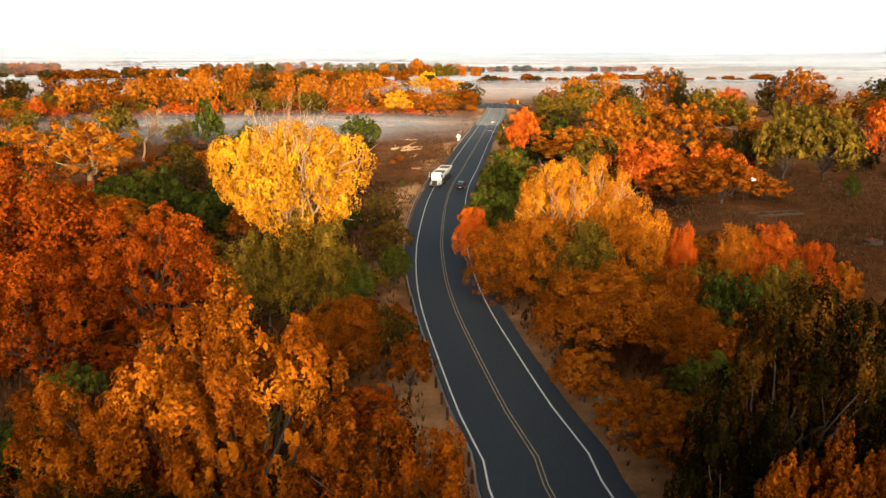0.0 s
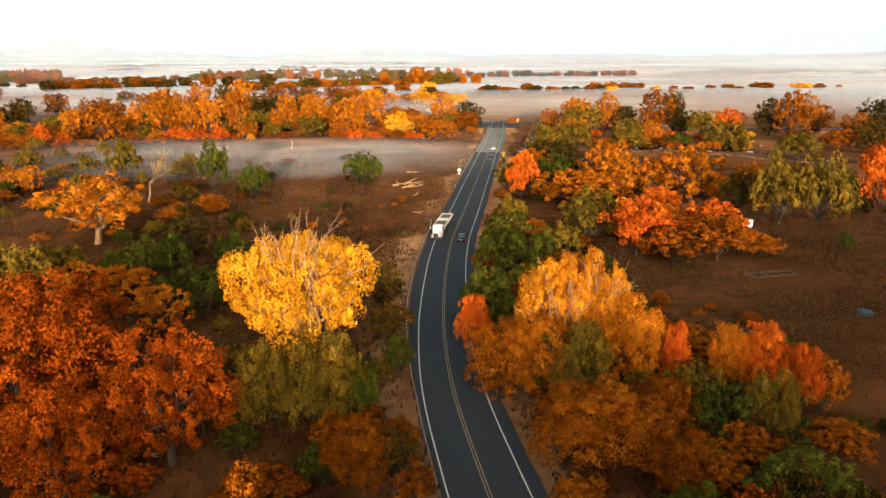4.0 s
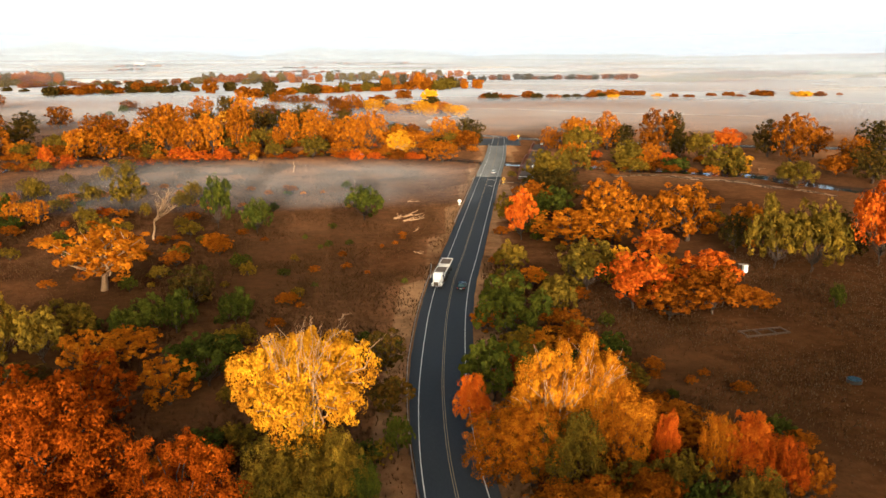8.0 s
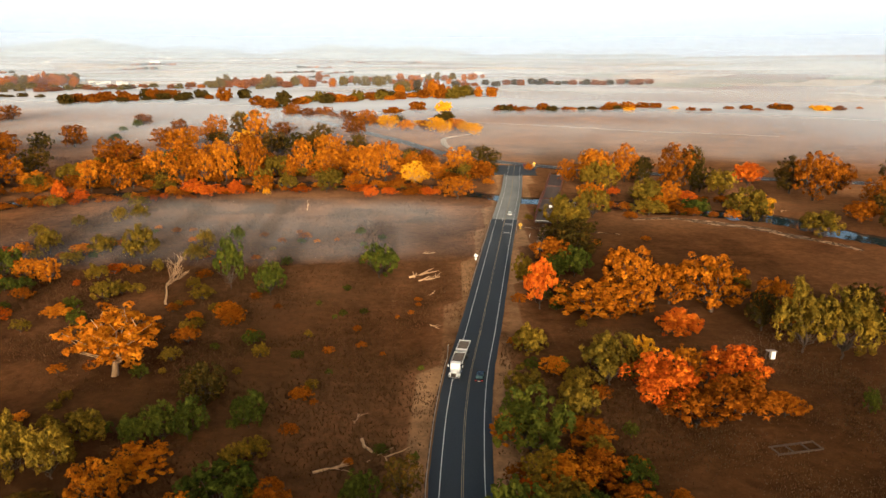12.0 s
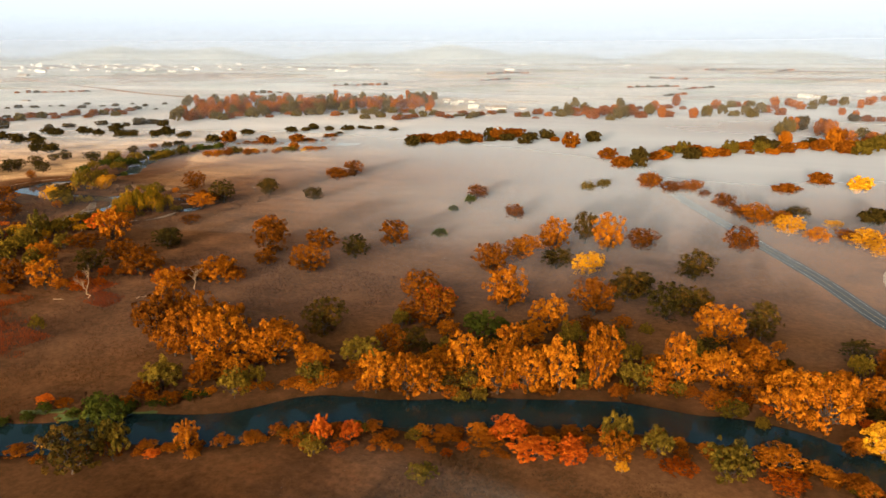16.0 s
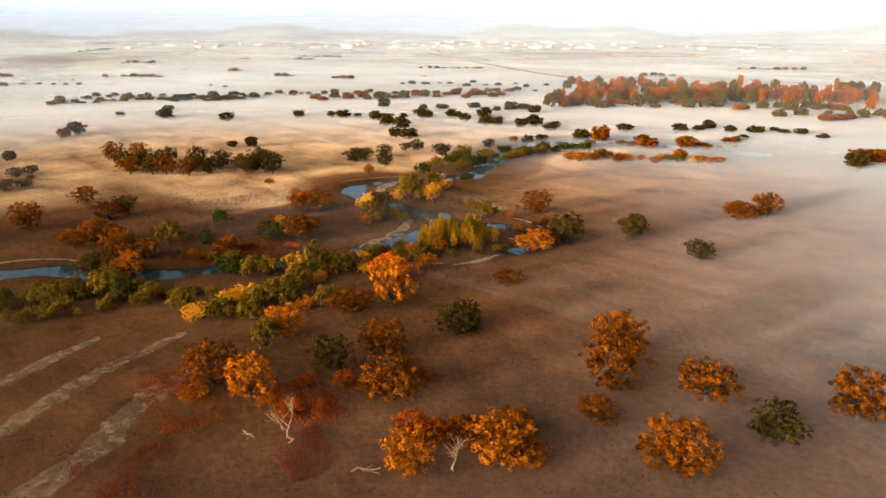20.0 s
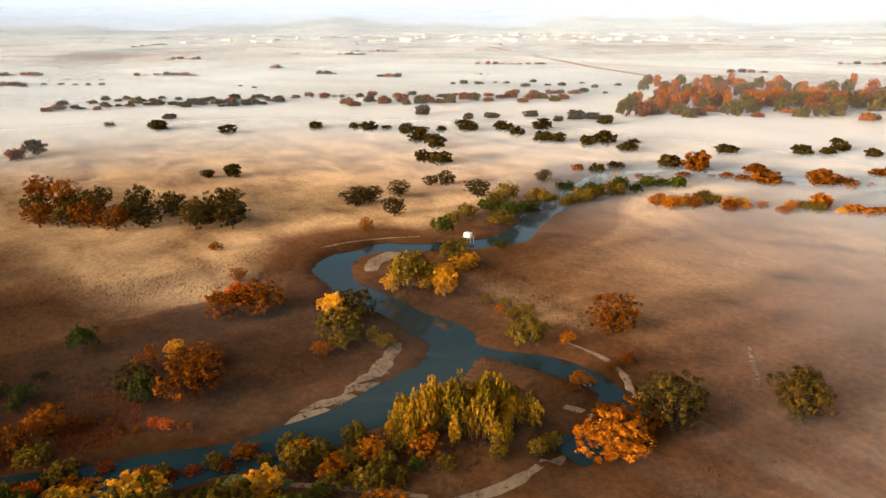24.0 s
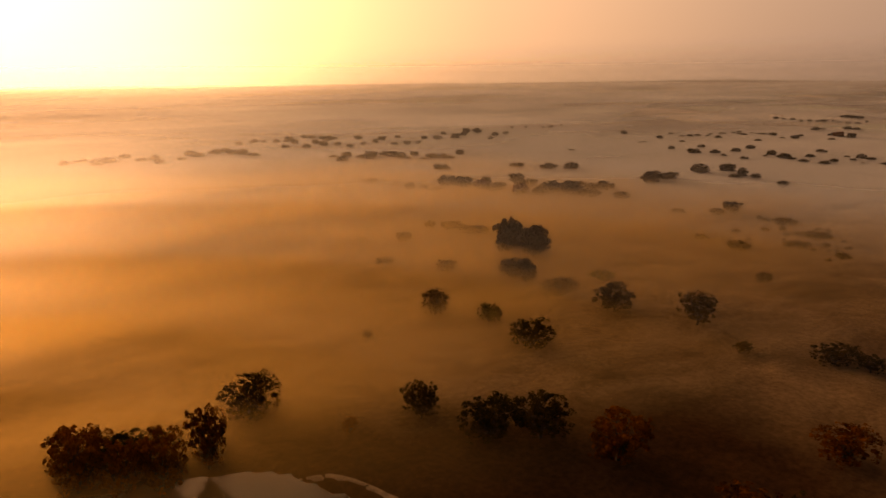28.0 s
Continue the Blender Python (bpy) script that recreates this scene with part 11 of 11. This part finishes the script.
def car(x, y, z, turned, paint, label):
    c = tagged(new("car"), label, "car")
    c.matrix_basis = pose(x, y, z, 0, 0, turned)
    bm = box(bmesh.new(), (1.28, 3.1, 0.42), (0, 0, 0.48), None, 0.13)
    body = part("body", bm, paint, c)
    bm = bmesh.new()
    lo = [bm.verts.new(q) for q in ((-0.58, -0.75, 0.66), (0.58, -0.75, 0.66), (0.58, 1.25, 0.66), (-0.58, 1.25, 0.66))]
    hi = [bm.verts.new(q) for q in ((-0.45, -0.3, 1.02), (0.45, -0.3, 1.02), (0.45, 0.85, 1.02), (-0.45, 0.85, 1.02))]
    bm.faces.new(hi)
    for k in range(4):
        bm.faces.new((lo[k], lo[(k + 1) % 4], hi[(k + 1) % 4], hi[k]))
    bmesh.ops.bevel(bm, geom=bm.edges[:], offset=0.04, segments=2, affect="EDGES")
    part("cabin_glass", bm, GLASS, c)
    part("roof", box(bmesh.new(), (0.92, 1.18, 0.06), (0, 0.28, 1.03), None, 0.025), paint, c)
    for s in (-1, 1):
        for yy in (-0.95, 0.95):
            wheel(c, s * 0.58, yy, 0.23, 0.16)
        part("tail_lamp", box(bmesh.new(), (0.22, 0.04, 0.12), (s * 0.48, 1.55, 0.55), None, 0.01), LAMP, c)
        part("headlamp", box(bmesh.new(), (0.24, 0.04, 0.11), (s * 0.46, -1.55, 0.52), None, 0.01), CHROME, c)
    part("licence_plate", box(bmesh.new(), (0.34, 0.02, 0.1), (0, 1.56, 0.45)), SIGN_WHITE, c)
    return c


gravel_truck(-1.0, 106.0, 0.14, -9)
car(2.7, 105.2, 0.14, 172, DARKCAR, "small black car driving along the road lane")
car(15.3, 222.0, 0.17, 174, PAINT_WHITE, "white car on the concrete bridge deck")

# ---- sand bars, tracks and weed along the river ----


def draped(name, pts, half, mat, label, cat, lift=0.07, step=3.0, jag=1.0, seed=3):
    """A thin patch of another soil that follows the ground, wide in the middle and ragged at its edges."""
    line = curve_points(pts, step)
    rng = random.Random(seed)
    v, f = [], []
    n = len(line)
    for i, (p, s) in enumerate(zip(line, sides(line))):
        w = half * (0.35 + 0.65 * math.sin(math.pi * (i + 0.5) / n)) * rng.uniform(1 - 0.35 * jag, 1 + 0.35 * jag)
        for k in range(5):
            q = p + s * (w * (k / 2 - 1))
            v.append((q.x, q.y, ground_height(q.x, q.y) + (lift if 0 < k < 4 else -0.15)))
    for i in range(n - 1):
        for k in range(4):
            f.append((5 * i + k, 5 * i + 5 + k, 5 * i + 6 + k, 5 * i + 1 + k))
    return tagged(new(name, mesh(name, v, f, mat, True)), label, cat, kind="structure")


def ragged(mat, share, scale):
    """Wears a soil through in patches, so that its edge frays into the grass."""
    n, l = mat.node_tree.nodes, mat.node_tree.links
    out = next(q for q in n if q.type == "OUTPUT_MATERIAL")
    geo = n.new("ShaderNodeNewGeometry")
    nz = node(n, "ShaderNodeTexNoise", Scale=scale, Detail=7.0, Roughness=0.7)
    r = ramp(n, [(share, (0, 0, 0)), (share + 0.34, (1, 1, 1))])
    clear = n.new("ShaderNodeBsdfTransparent")
    mx = n.new("ShaderNodeMixShader")
    shader = out.inputs[0].links[0].from_socket
    l.new(geo.outputs["Position"], nz.inputs["Vector"])
    l.new(nz.outputs[0], r.inputs[0])
    l.new(r.outputs[0], mx.inputs[0])
    l.new(clear.outputs[0], mx.inputs[1])
    l.new(shader, mx.inputs[2])
    l.new(mx.outputs[0], out.inputs[0])


ragged(DIRT, 0.30, 0.3)
ragged(SAND, 0.18, 0.6)
for k, (pts, half) in enumerate((([(-484, 414), (-494, 420), (-500, 430), (-499, 438)], 6.0), ([(-389, 349), (-397, 363), (-401, 375), (-411, 387), (-423, 398)], 4.6), ([(-400, 366), (-400, 380), (-399, 390)], 2.2),
                                 ([(-400, 440), (-390, 442.5), (-380, 442), (-369, 436), (-362, 425)], 1.6), ([(-372, 418), (-366, 422)], 2.6), ([(-353, 376), (-352, 390), (-358, 408)], 2.0),
                                 ([(-377, 343), (-368, 358), (-356, 374)], 1.8), ([(-521, 408), (-523, 430), (-517, 450)], 1.3), ([(-428, 262), (-442, 246), (-446, 230), (-440, 213), (-424, 203)], 1.6))):
    draped("sand_bar", pts, half, SAND, "pale sand bar at the river's edge", "sand", seed=k)
for k, (pts, half) in enumerate((([(52, 219), (63, 221), (78, 214), (88, 204), (95, 194), (102, 184)], 3.4), ([(-262, 214), (-272, 224), (-287, 242), (-303, 254), (-315, 270)], 6.5), ([(-290, 206), (-302, 221), (-325, 247), (-341, 274)], 4.0), ([(-330, 224), (-342, 240), (-350, 252)], 4.0),
                                 ([(18, 207), (26, 206), (34, 203), (44, 199)], 1.6), ([(-375, 484), (-357, 467)], 1.0))):
    draped("dirt_track", pts, half, DIRT, "pale dusty track worn across the pasture", "track", seed=20 + k)
TRACK = surface("pale_gravel_lane", (0.30, 0.22, 0.15), (0.46, 0.36, 0.26), 0.2, 0.95, bump=0.2, fine=25)
draped("gravel_lane", [(8.8, 361), (-0.8, 379), (-8, 415), (-7.4, 448), (8, 470), (16, 482)], 2.6, TRACK, "pale gravel lane curving off the side road", "track", jag=0.3, seed=31)
draped("field_lane", [(8, 560), (60, 532), (120, 500), (200, 462)], 2.2, TRACK, "pale straight lane along the far edge of the field", "track", jag=0.3, seed=32)
draped("apron", [(19.6, 178), (21.0, 188), (22.6, 199), (24.5, 210.5)], 1.9, DIRT, "broken concrete approach of the old bridge", "pavement", jag=0.4)
for k, (pts, half) in enumerate((([(-382, 338), (-377, 345), (-372, 352)], 3.0), ([(-205, 212), (-190, 219), (-176, 228)], 3.0), ([(-252, 196.5), (-236, 198.5), (-222, 202.5)], 1.5))):
    draped("river_weed", pts, half, GREEN, "bright green weed at the water's edge", "weed", lift=0.12, seed=40 + k)

# ---- fallen branches, stump, old frame, trough ----


def fallen_branch(x, y, length, turned, seed):
    rng = random.Random(seed)
    v, f = [], []
    pts = limb(v, f, Vector((0, 0, 0.1)), Vector((length, 0, 0.2)), length * 0.04, length * 0.015, rng, 0.12, 6, 5)
    for _ in range(5):
        a = rng.choice(pts[1:-1])
        limb(v, f, a, a + Vector((rng.uniform(0.1, 0.4) * length, rng.gauss(0, 0.22) * length, rng.uniform(0.0, 0.14) * length)), length * 0.018, length * 0.006, rng, 0.15, 5, 3, root=8)
    ob = new("fallen_branch", mesh("fallen_branch", v, f, PALE, True))
    ob.matrix_basis = pose(x, y, ground_height(x, y) + 0.02, 0, 0, turned)
    return tagged(ob, "bleached fallen branch lying in dry grass", "branch")


for k, (x, y, n, a) in enumerate(((-12.7, 88.0, 6.5, -55), (-9.0, 154.9, 5.5, 35), (-17.4, 80.1, 4.5, 30), (-14.2, 92.0, 2.5, 80), (-5.6, 128.5, 2.6, -50), (-11.3, 157.5, 7.0, 38), (-45.6, 168.0, 2.5, -50),
                                  (-277.5, 270.7, 4.5, 15), (-250.0, 284.0, 6.0, 70), (102.0, 232.0, 5.0, 60), (-6.5, 146.0, 2.5, 60), (-9.2, 178.0, 3.0, 10), (-24.0, 47.0, 2.5, 25), (-21.5, 45.0, 2.2, -30))):
    fallen_branch(x, y, n, a, k)
v, f = [], []
limb(v, f, Vector((0, 0, -0.2)), Vector((0.3, 0.2, 3.2)), 0.2, 0.06, random.Random(4), 0.15, 7, 5)
limb(v, f, Vector((0.1, 0.05, 1.3)), Vector((0.6, -0.3, 2.2)), 0.09, 0.03, random.Random(5), 0.15, 6, 4, root=16)
stump = new("dead_snag", mesh("dead_snag", v, f, PALE, True))
stump.matrix_basis = pose(-48.2, 228.5, ground_height(-48.2, 228.5))
tagged(stump, "thin bare dead snag standing in the meadow", "tree")
frame_thing = tagged(new("timber_frame"), "dark timber frame lying on the field", "frame")
frame_thing.matrix_basis = pose(41, 86.6, ground_height(41, 86.6) + 0.12, 0, 0, 14)
for dy in (-0.9, 0.9):
    part("beam", box(bmesh.new(), (6.4, 0.2, 0.2), (0, dy, 0), None, 0.02), POST, frame_thing)
for dx in (-3.0, -1.0, 1.2, 3.0):
    part("crosspiece", box(bmesh.new(), (0.18, 2.0, 0.16), (dx, 0, 0.05), None, 0.02), POST, frame_thing)
tub = tagged(new("water_trough"), "small dark round trough on the field", "trough")
tub.matrix_basis = pose(44.5, 72.0, ground_height(44.5, 72.0))
bm = bmesh.new()
rod(bm, (0, 0, -0.1), (0, 0, 0.4), 0.75, 0.8, 20)
part("tub", bm, RUBBER, tub)
bm = bmesh.new()
bmesh.ops.create_cone(bm, cap_ends=True, segments=20, radius1=0.7, radius2=0.7, depth=0.02, matrix=Matrix.Translation((0, 0, 0.405)))
part("water_surface", bm, WATER, tub)
for k, (x, y) in enumerate(((-21.0, 46.0), (-17.5, 47.0), (-14.0, 44.5), (-24.0, 50.0))):
    fp = new("fence_post", mesh("fence_post", *ribbon([Vector((0, 0, 0)), Vector((0, 0.12, 0))], -0.06, 0.06, 1.0, 1.3), POST))
    fp.matrix_basis = pose(x, y, ground_height(x, y), 3, 2 * k - 3, 20 * k)
    tagged(fp, "weathered wooden fence post in tall dry grass", "post", group="fence posts in the grass")

# ---- buildings far out on the plain ----


def house(x, y, w, d, h, turned, roof, label):
    o = tagged(new("house"), label, "house")
    o.matrix_basis = pose(x, y, ground_height(x, y) - 0.1, 0, 0, turned)
    part("wall", box(bmesh.new(), (w, d, h), (0, 0, h / 2), None, 0.05), WALL, o)
    bm = bmesh.new()
    e, r = 0.5, h + d * 0.28
    p = [bm.verts.new(q) for q in ((-w / 2 - e, -d / 2 - e, h - 0.1), (w / 2 + e, -d / 2 - e, h - 0.1), (w / 2 + e, d / 2 + e, h - 0.1), (-w / 2 - e, d / 2 + e, h - 0.1), (-w / 2 - e, 0, r), (w / 2 + e, 0, r))]
    for q in ((0, 1, 5, 4), (2, 3, 4, 5), (0, 4, 3), (1, 2, 5), (3, 2, 1, 0)):
        bm.faces.new([p[k] for k in q])
    part("roof", bm, roof, o)
    for k in range(max(2, int(w / 5))):
        win = part("window", box(bmesh.new(), (1.3, 0.06, 1.2), (-w / 2 + (k + 0.6) * w / max(2, int(w / 5)), -d / 2 - 0.02, h * 0.55), None, 0.02), GLASS, o)
        part("frame", box(bmesh.new(), (1.6, 0.05, 0.12), (-w / 2 + (k + 0.6) * w / max(2, int(w / 5)), -d / 2 - 0.04, h * 0.55 - 0.66)), SIGN_WHITE, win)
    part("door", box(bmesh.new(), (1.0, 0.06, 2.0), (w * 0.08, -d / 2 - 0.025, 1.05), None, 0.02), POST, o)
    return o


hrng = random.Random(12)
for x, y, w in ((-561, 1228, 26), (-507, 1211, 34), (-530, 1222, 18), (-468, 1077, 14), (-471, 1222, 16), (-629, 1291, 22), (-624, 1356, 20), (-697, 1391, 24), (-709, 1134, 12), (-643, 1073, 14), (-378, 910, 10), (-77, 1795, 40), (53, 2004, 44),
                (-1386, 985, 24), (-1376, 1000, 16), (-1856, 2681, 60), (-2550, 1738, 60), (-2159, 3216, 80), (-2100, 3250, 60), (-60, 1800, 26), (-640, 1340, 16), (-655, 1310, 12)):
    house(x, y, w * 0.65, w * 0.36, 3.4 + w * 0.03, hrng.uniform(-30, 60), hrng.choice((ROOF, ROOF, TIN)), "low pale farm building with a gabled roof")
pump = tagged(new("pump_station"), "small white pump house standing on the river bank", "pump house")
pump.matrix_basis = pose(-503.8, 466.6, 0.0, 0, 0, 25)
for x in (-1.6, 1.6):
    for y in (-1.2, 1.2):
        part("leg", rod(bmesh.new(), (x, y, -3.0), (x, y, 0.6), 0.14), STEEL, pump)
part("platform", box(bmesh.new(), (4.6, 3.4, 0.2), (0, 0, 0.7), None, 0.03), CONCRETE, pump)
part("housing", box(bmesh.new(), (3.0, 2.2, 1.7), (-0.4, 0, 1.65), None, 0.05), SIGN_WHITE, pump)
part("railing", box(bmesh.new(), (0.08, 3.2, 0.08), (2.2, 0, 1.7)), SIGN_WHITE, pump)
part("mast", rod(bmesh.new(), (1.6, 0.6, 0.8), (1.6, 0.6, 3.4), 0.06), STEEL, pump)

# ---- dry grass and weeds where the camera passes low ----
STRAW = leaf_material("dry_grass_blades", (0.038, 0.018, 0.008), (0.080, 0.040, 0.017), (0.15, 0.080, 0.034), 0.2)


def grass(n, x0, x1, y0, y1, tall, seed, label, mat=STRAW):
    nr = np.random.RandomState(seed)
    x, y = nr.uniform(x0, x1, n), nr.uniform(y0, y1, n)
    patch = np.sin(x * 0.21 + 1.7 * np.sin(y * 0.13)) * np.sin(y * 0.17 + x * 0.05) + nr.normal(0, 0.45, n)
    keep = (near_line(x, y, road_line) > 4.1) & (patch > -0.1)
    x, y = x[keep], y[keep]
    z = np.array([ground_height(a, c) for a, c in zip(x, y)])
    x, y, z = x[z > -0.95], y[z > -0.95], z[z > -0.95]
    n = len(x)
    v = np.empty((n, 3, 3, 3))
    for k in range(3):
        t = nr.uniform(0, 2 * np.pi, n)
        h = tall * nr.uniform(0.5, 1.4, n)
        w = 0.03 + 0.05 * nr.rand(n)
        lean = nr.normal(0, 0.3, (n, 2)) * h[:, None]
        v[:, k, 0] = np.stack([x - np.cos(t) * w, y - np.sin(t) * w, z - 0.03], -1)
        v[:, k, 1] = np.stack([x + np.cos(t) * w, y + np.sin(t) * w, z - 0.03], -1)
        v[:, k, 2] = np.stack([x + lean[:, 0], y + lean[:, 1], z + h], -1)
    me = bpy.data.meshes.new("dry_grass")
    m = n * 9
    me.vertices.add(m)
    me.vertices.foreach_set("co", v.ravel())
    me.loops.add(m)
    me.loops.foreach_set("vertex_index", np.arange(m))
    me.polygons.add(m // 3)
    me.polygons.foreach_set("loop_start", np.arange(m // 3) * 3)
    me.update(calc_edges=True)
    me.materials.append(mat)
    tagged(new("dry_grass", me), label, "grass", kind="stuff")


grass(52000, -45, 60, 18, 120, 0.35, 1, "tufts of dry straw and rusty weeds beside the road")
grass(40000, -110, 8, 110, 250, 0.40, 2, "dry grass tufts over the misty meadow")
STUBBLE = leaf_material("bleached_stubble", (0.03, 0.018, 0.010), (0.075, 0.046, 0.026), (0.17, 0.115, 0.070), 0.15)
grass(15000, 18, 78, 52, 128, 0.22, 3, "bleached stubble lying in rows over the field", STUBBLE)
grass(30000, -130, -6, 100, 255, 0.30, 4, "rusty weeds and dry stalks over the meadow")
# where the road off the bridge meets the side road
strip("road", [p for p in road_line if p.y > 300], -7.5, 8.5, 0.118, 0.5, ASPHALT, "wide dark asphalt mouth of the road junction", "road", jag=1.5)
WEEDS = leaf_material("rusty_river_weeds", (0.030, 0.014, 0.006), (0.075, 0.030, 0.011), (0.16, 0.064, 0.020), 0.2)
grass(36000, -530, -330, 285, 460, 0.75, 5, "rusty knee-high weeds on the river flats", WEEDS)
grass(30000, -335, -170, 205, 350, 0.65, 6, "rusty knee-high weeds over the pasture", WEEDS)
RED_WEEDS = leaf_material("rust_red_weeds", (0.06, 0.016, 0.005), (0.20, 0.040, 0.008), (0.42, 0.10, 0.014), 0.2)
for k, (x, y, wide, deep) in enumerate(((-404, 296, 16, 10), (-416, 320, 14, 9), (-300, 262, 16, 7), (-283, 288, 12, 6), (-262, 279, 9, 6), (-258, 240, 14, 8), (-272, 246, 10, 10), (-250, 228, 12, 7))):
    grass(2600, x - wide, x + wide, y - deep, y + deep, 0.8, 50 + k, "patch of rust-red autumn weeds in the pasture", RED_WEEDS)
grass(7000, -100, -52, 222, 246, 0.35, 70, "bleached reeds lying in a dry hollow of the meadow", STUBBLE)
grass(4000, -40, -8, 212, 232, 0.30, 71, "bleached grass tufts near the bridge", STUBBLE)
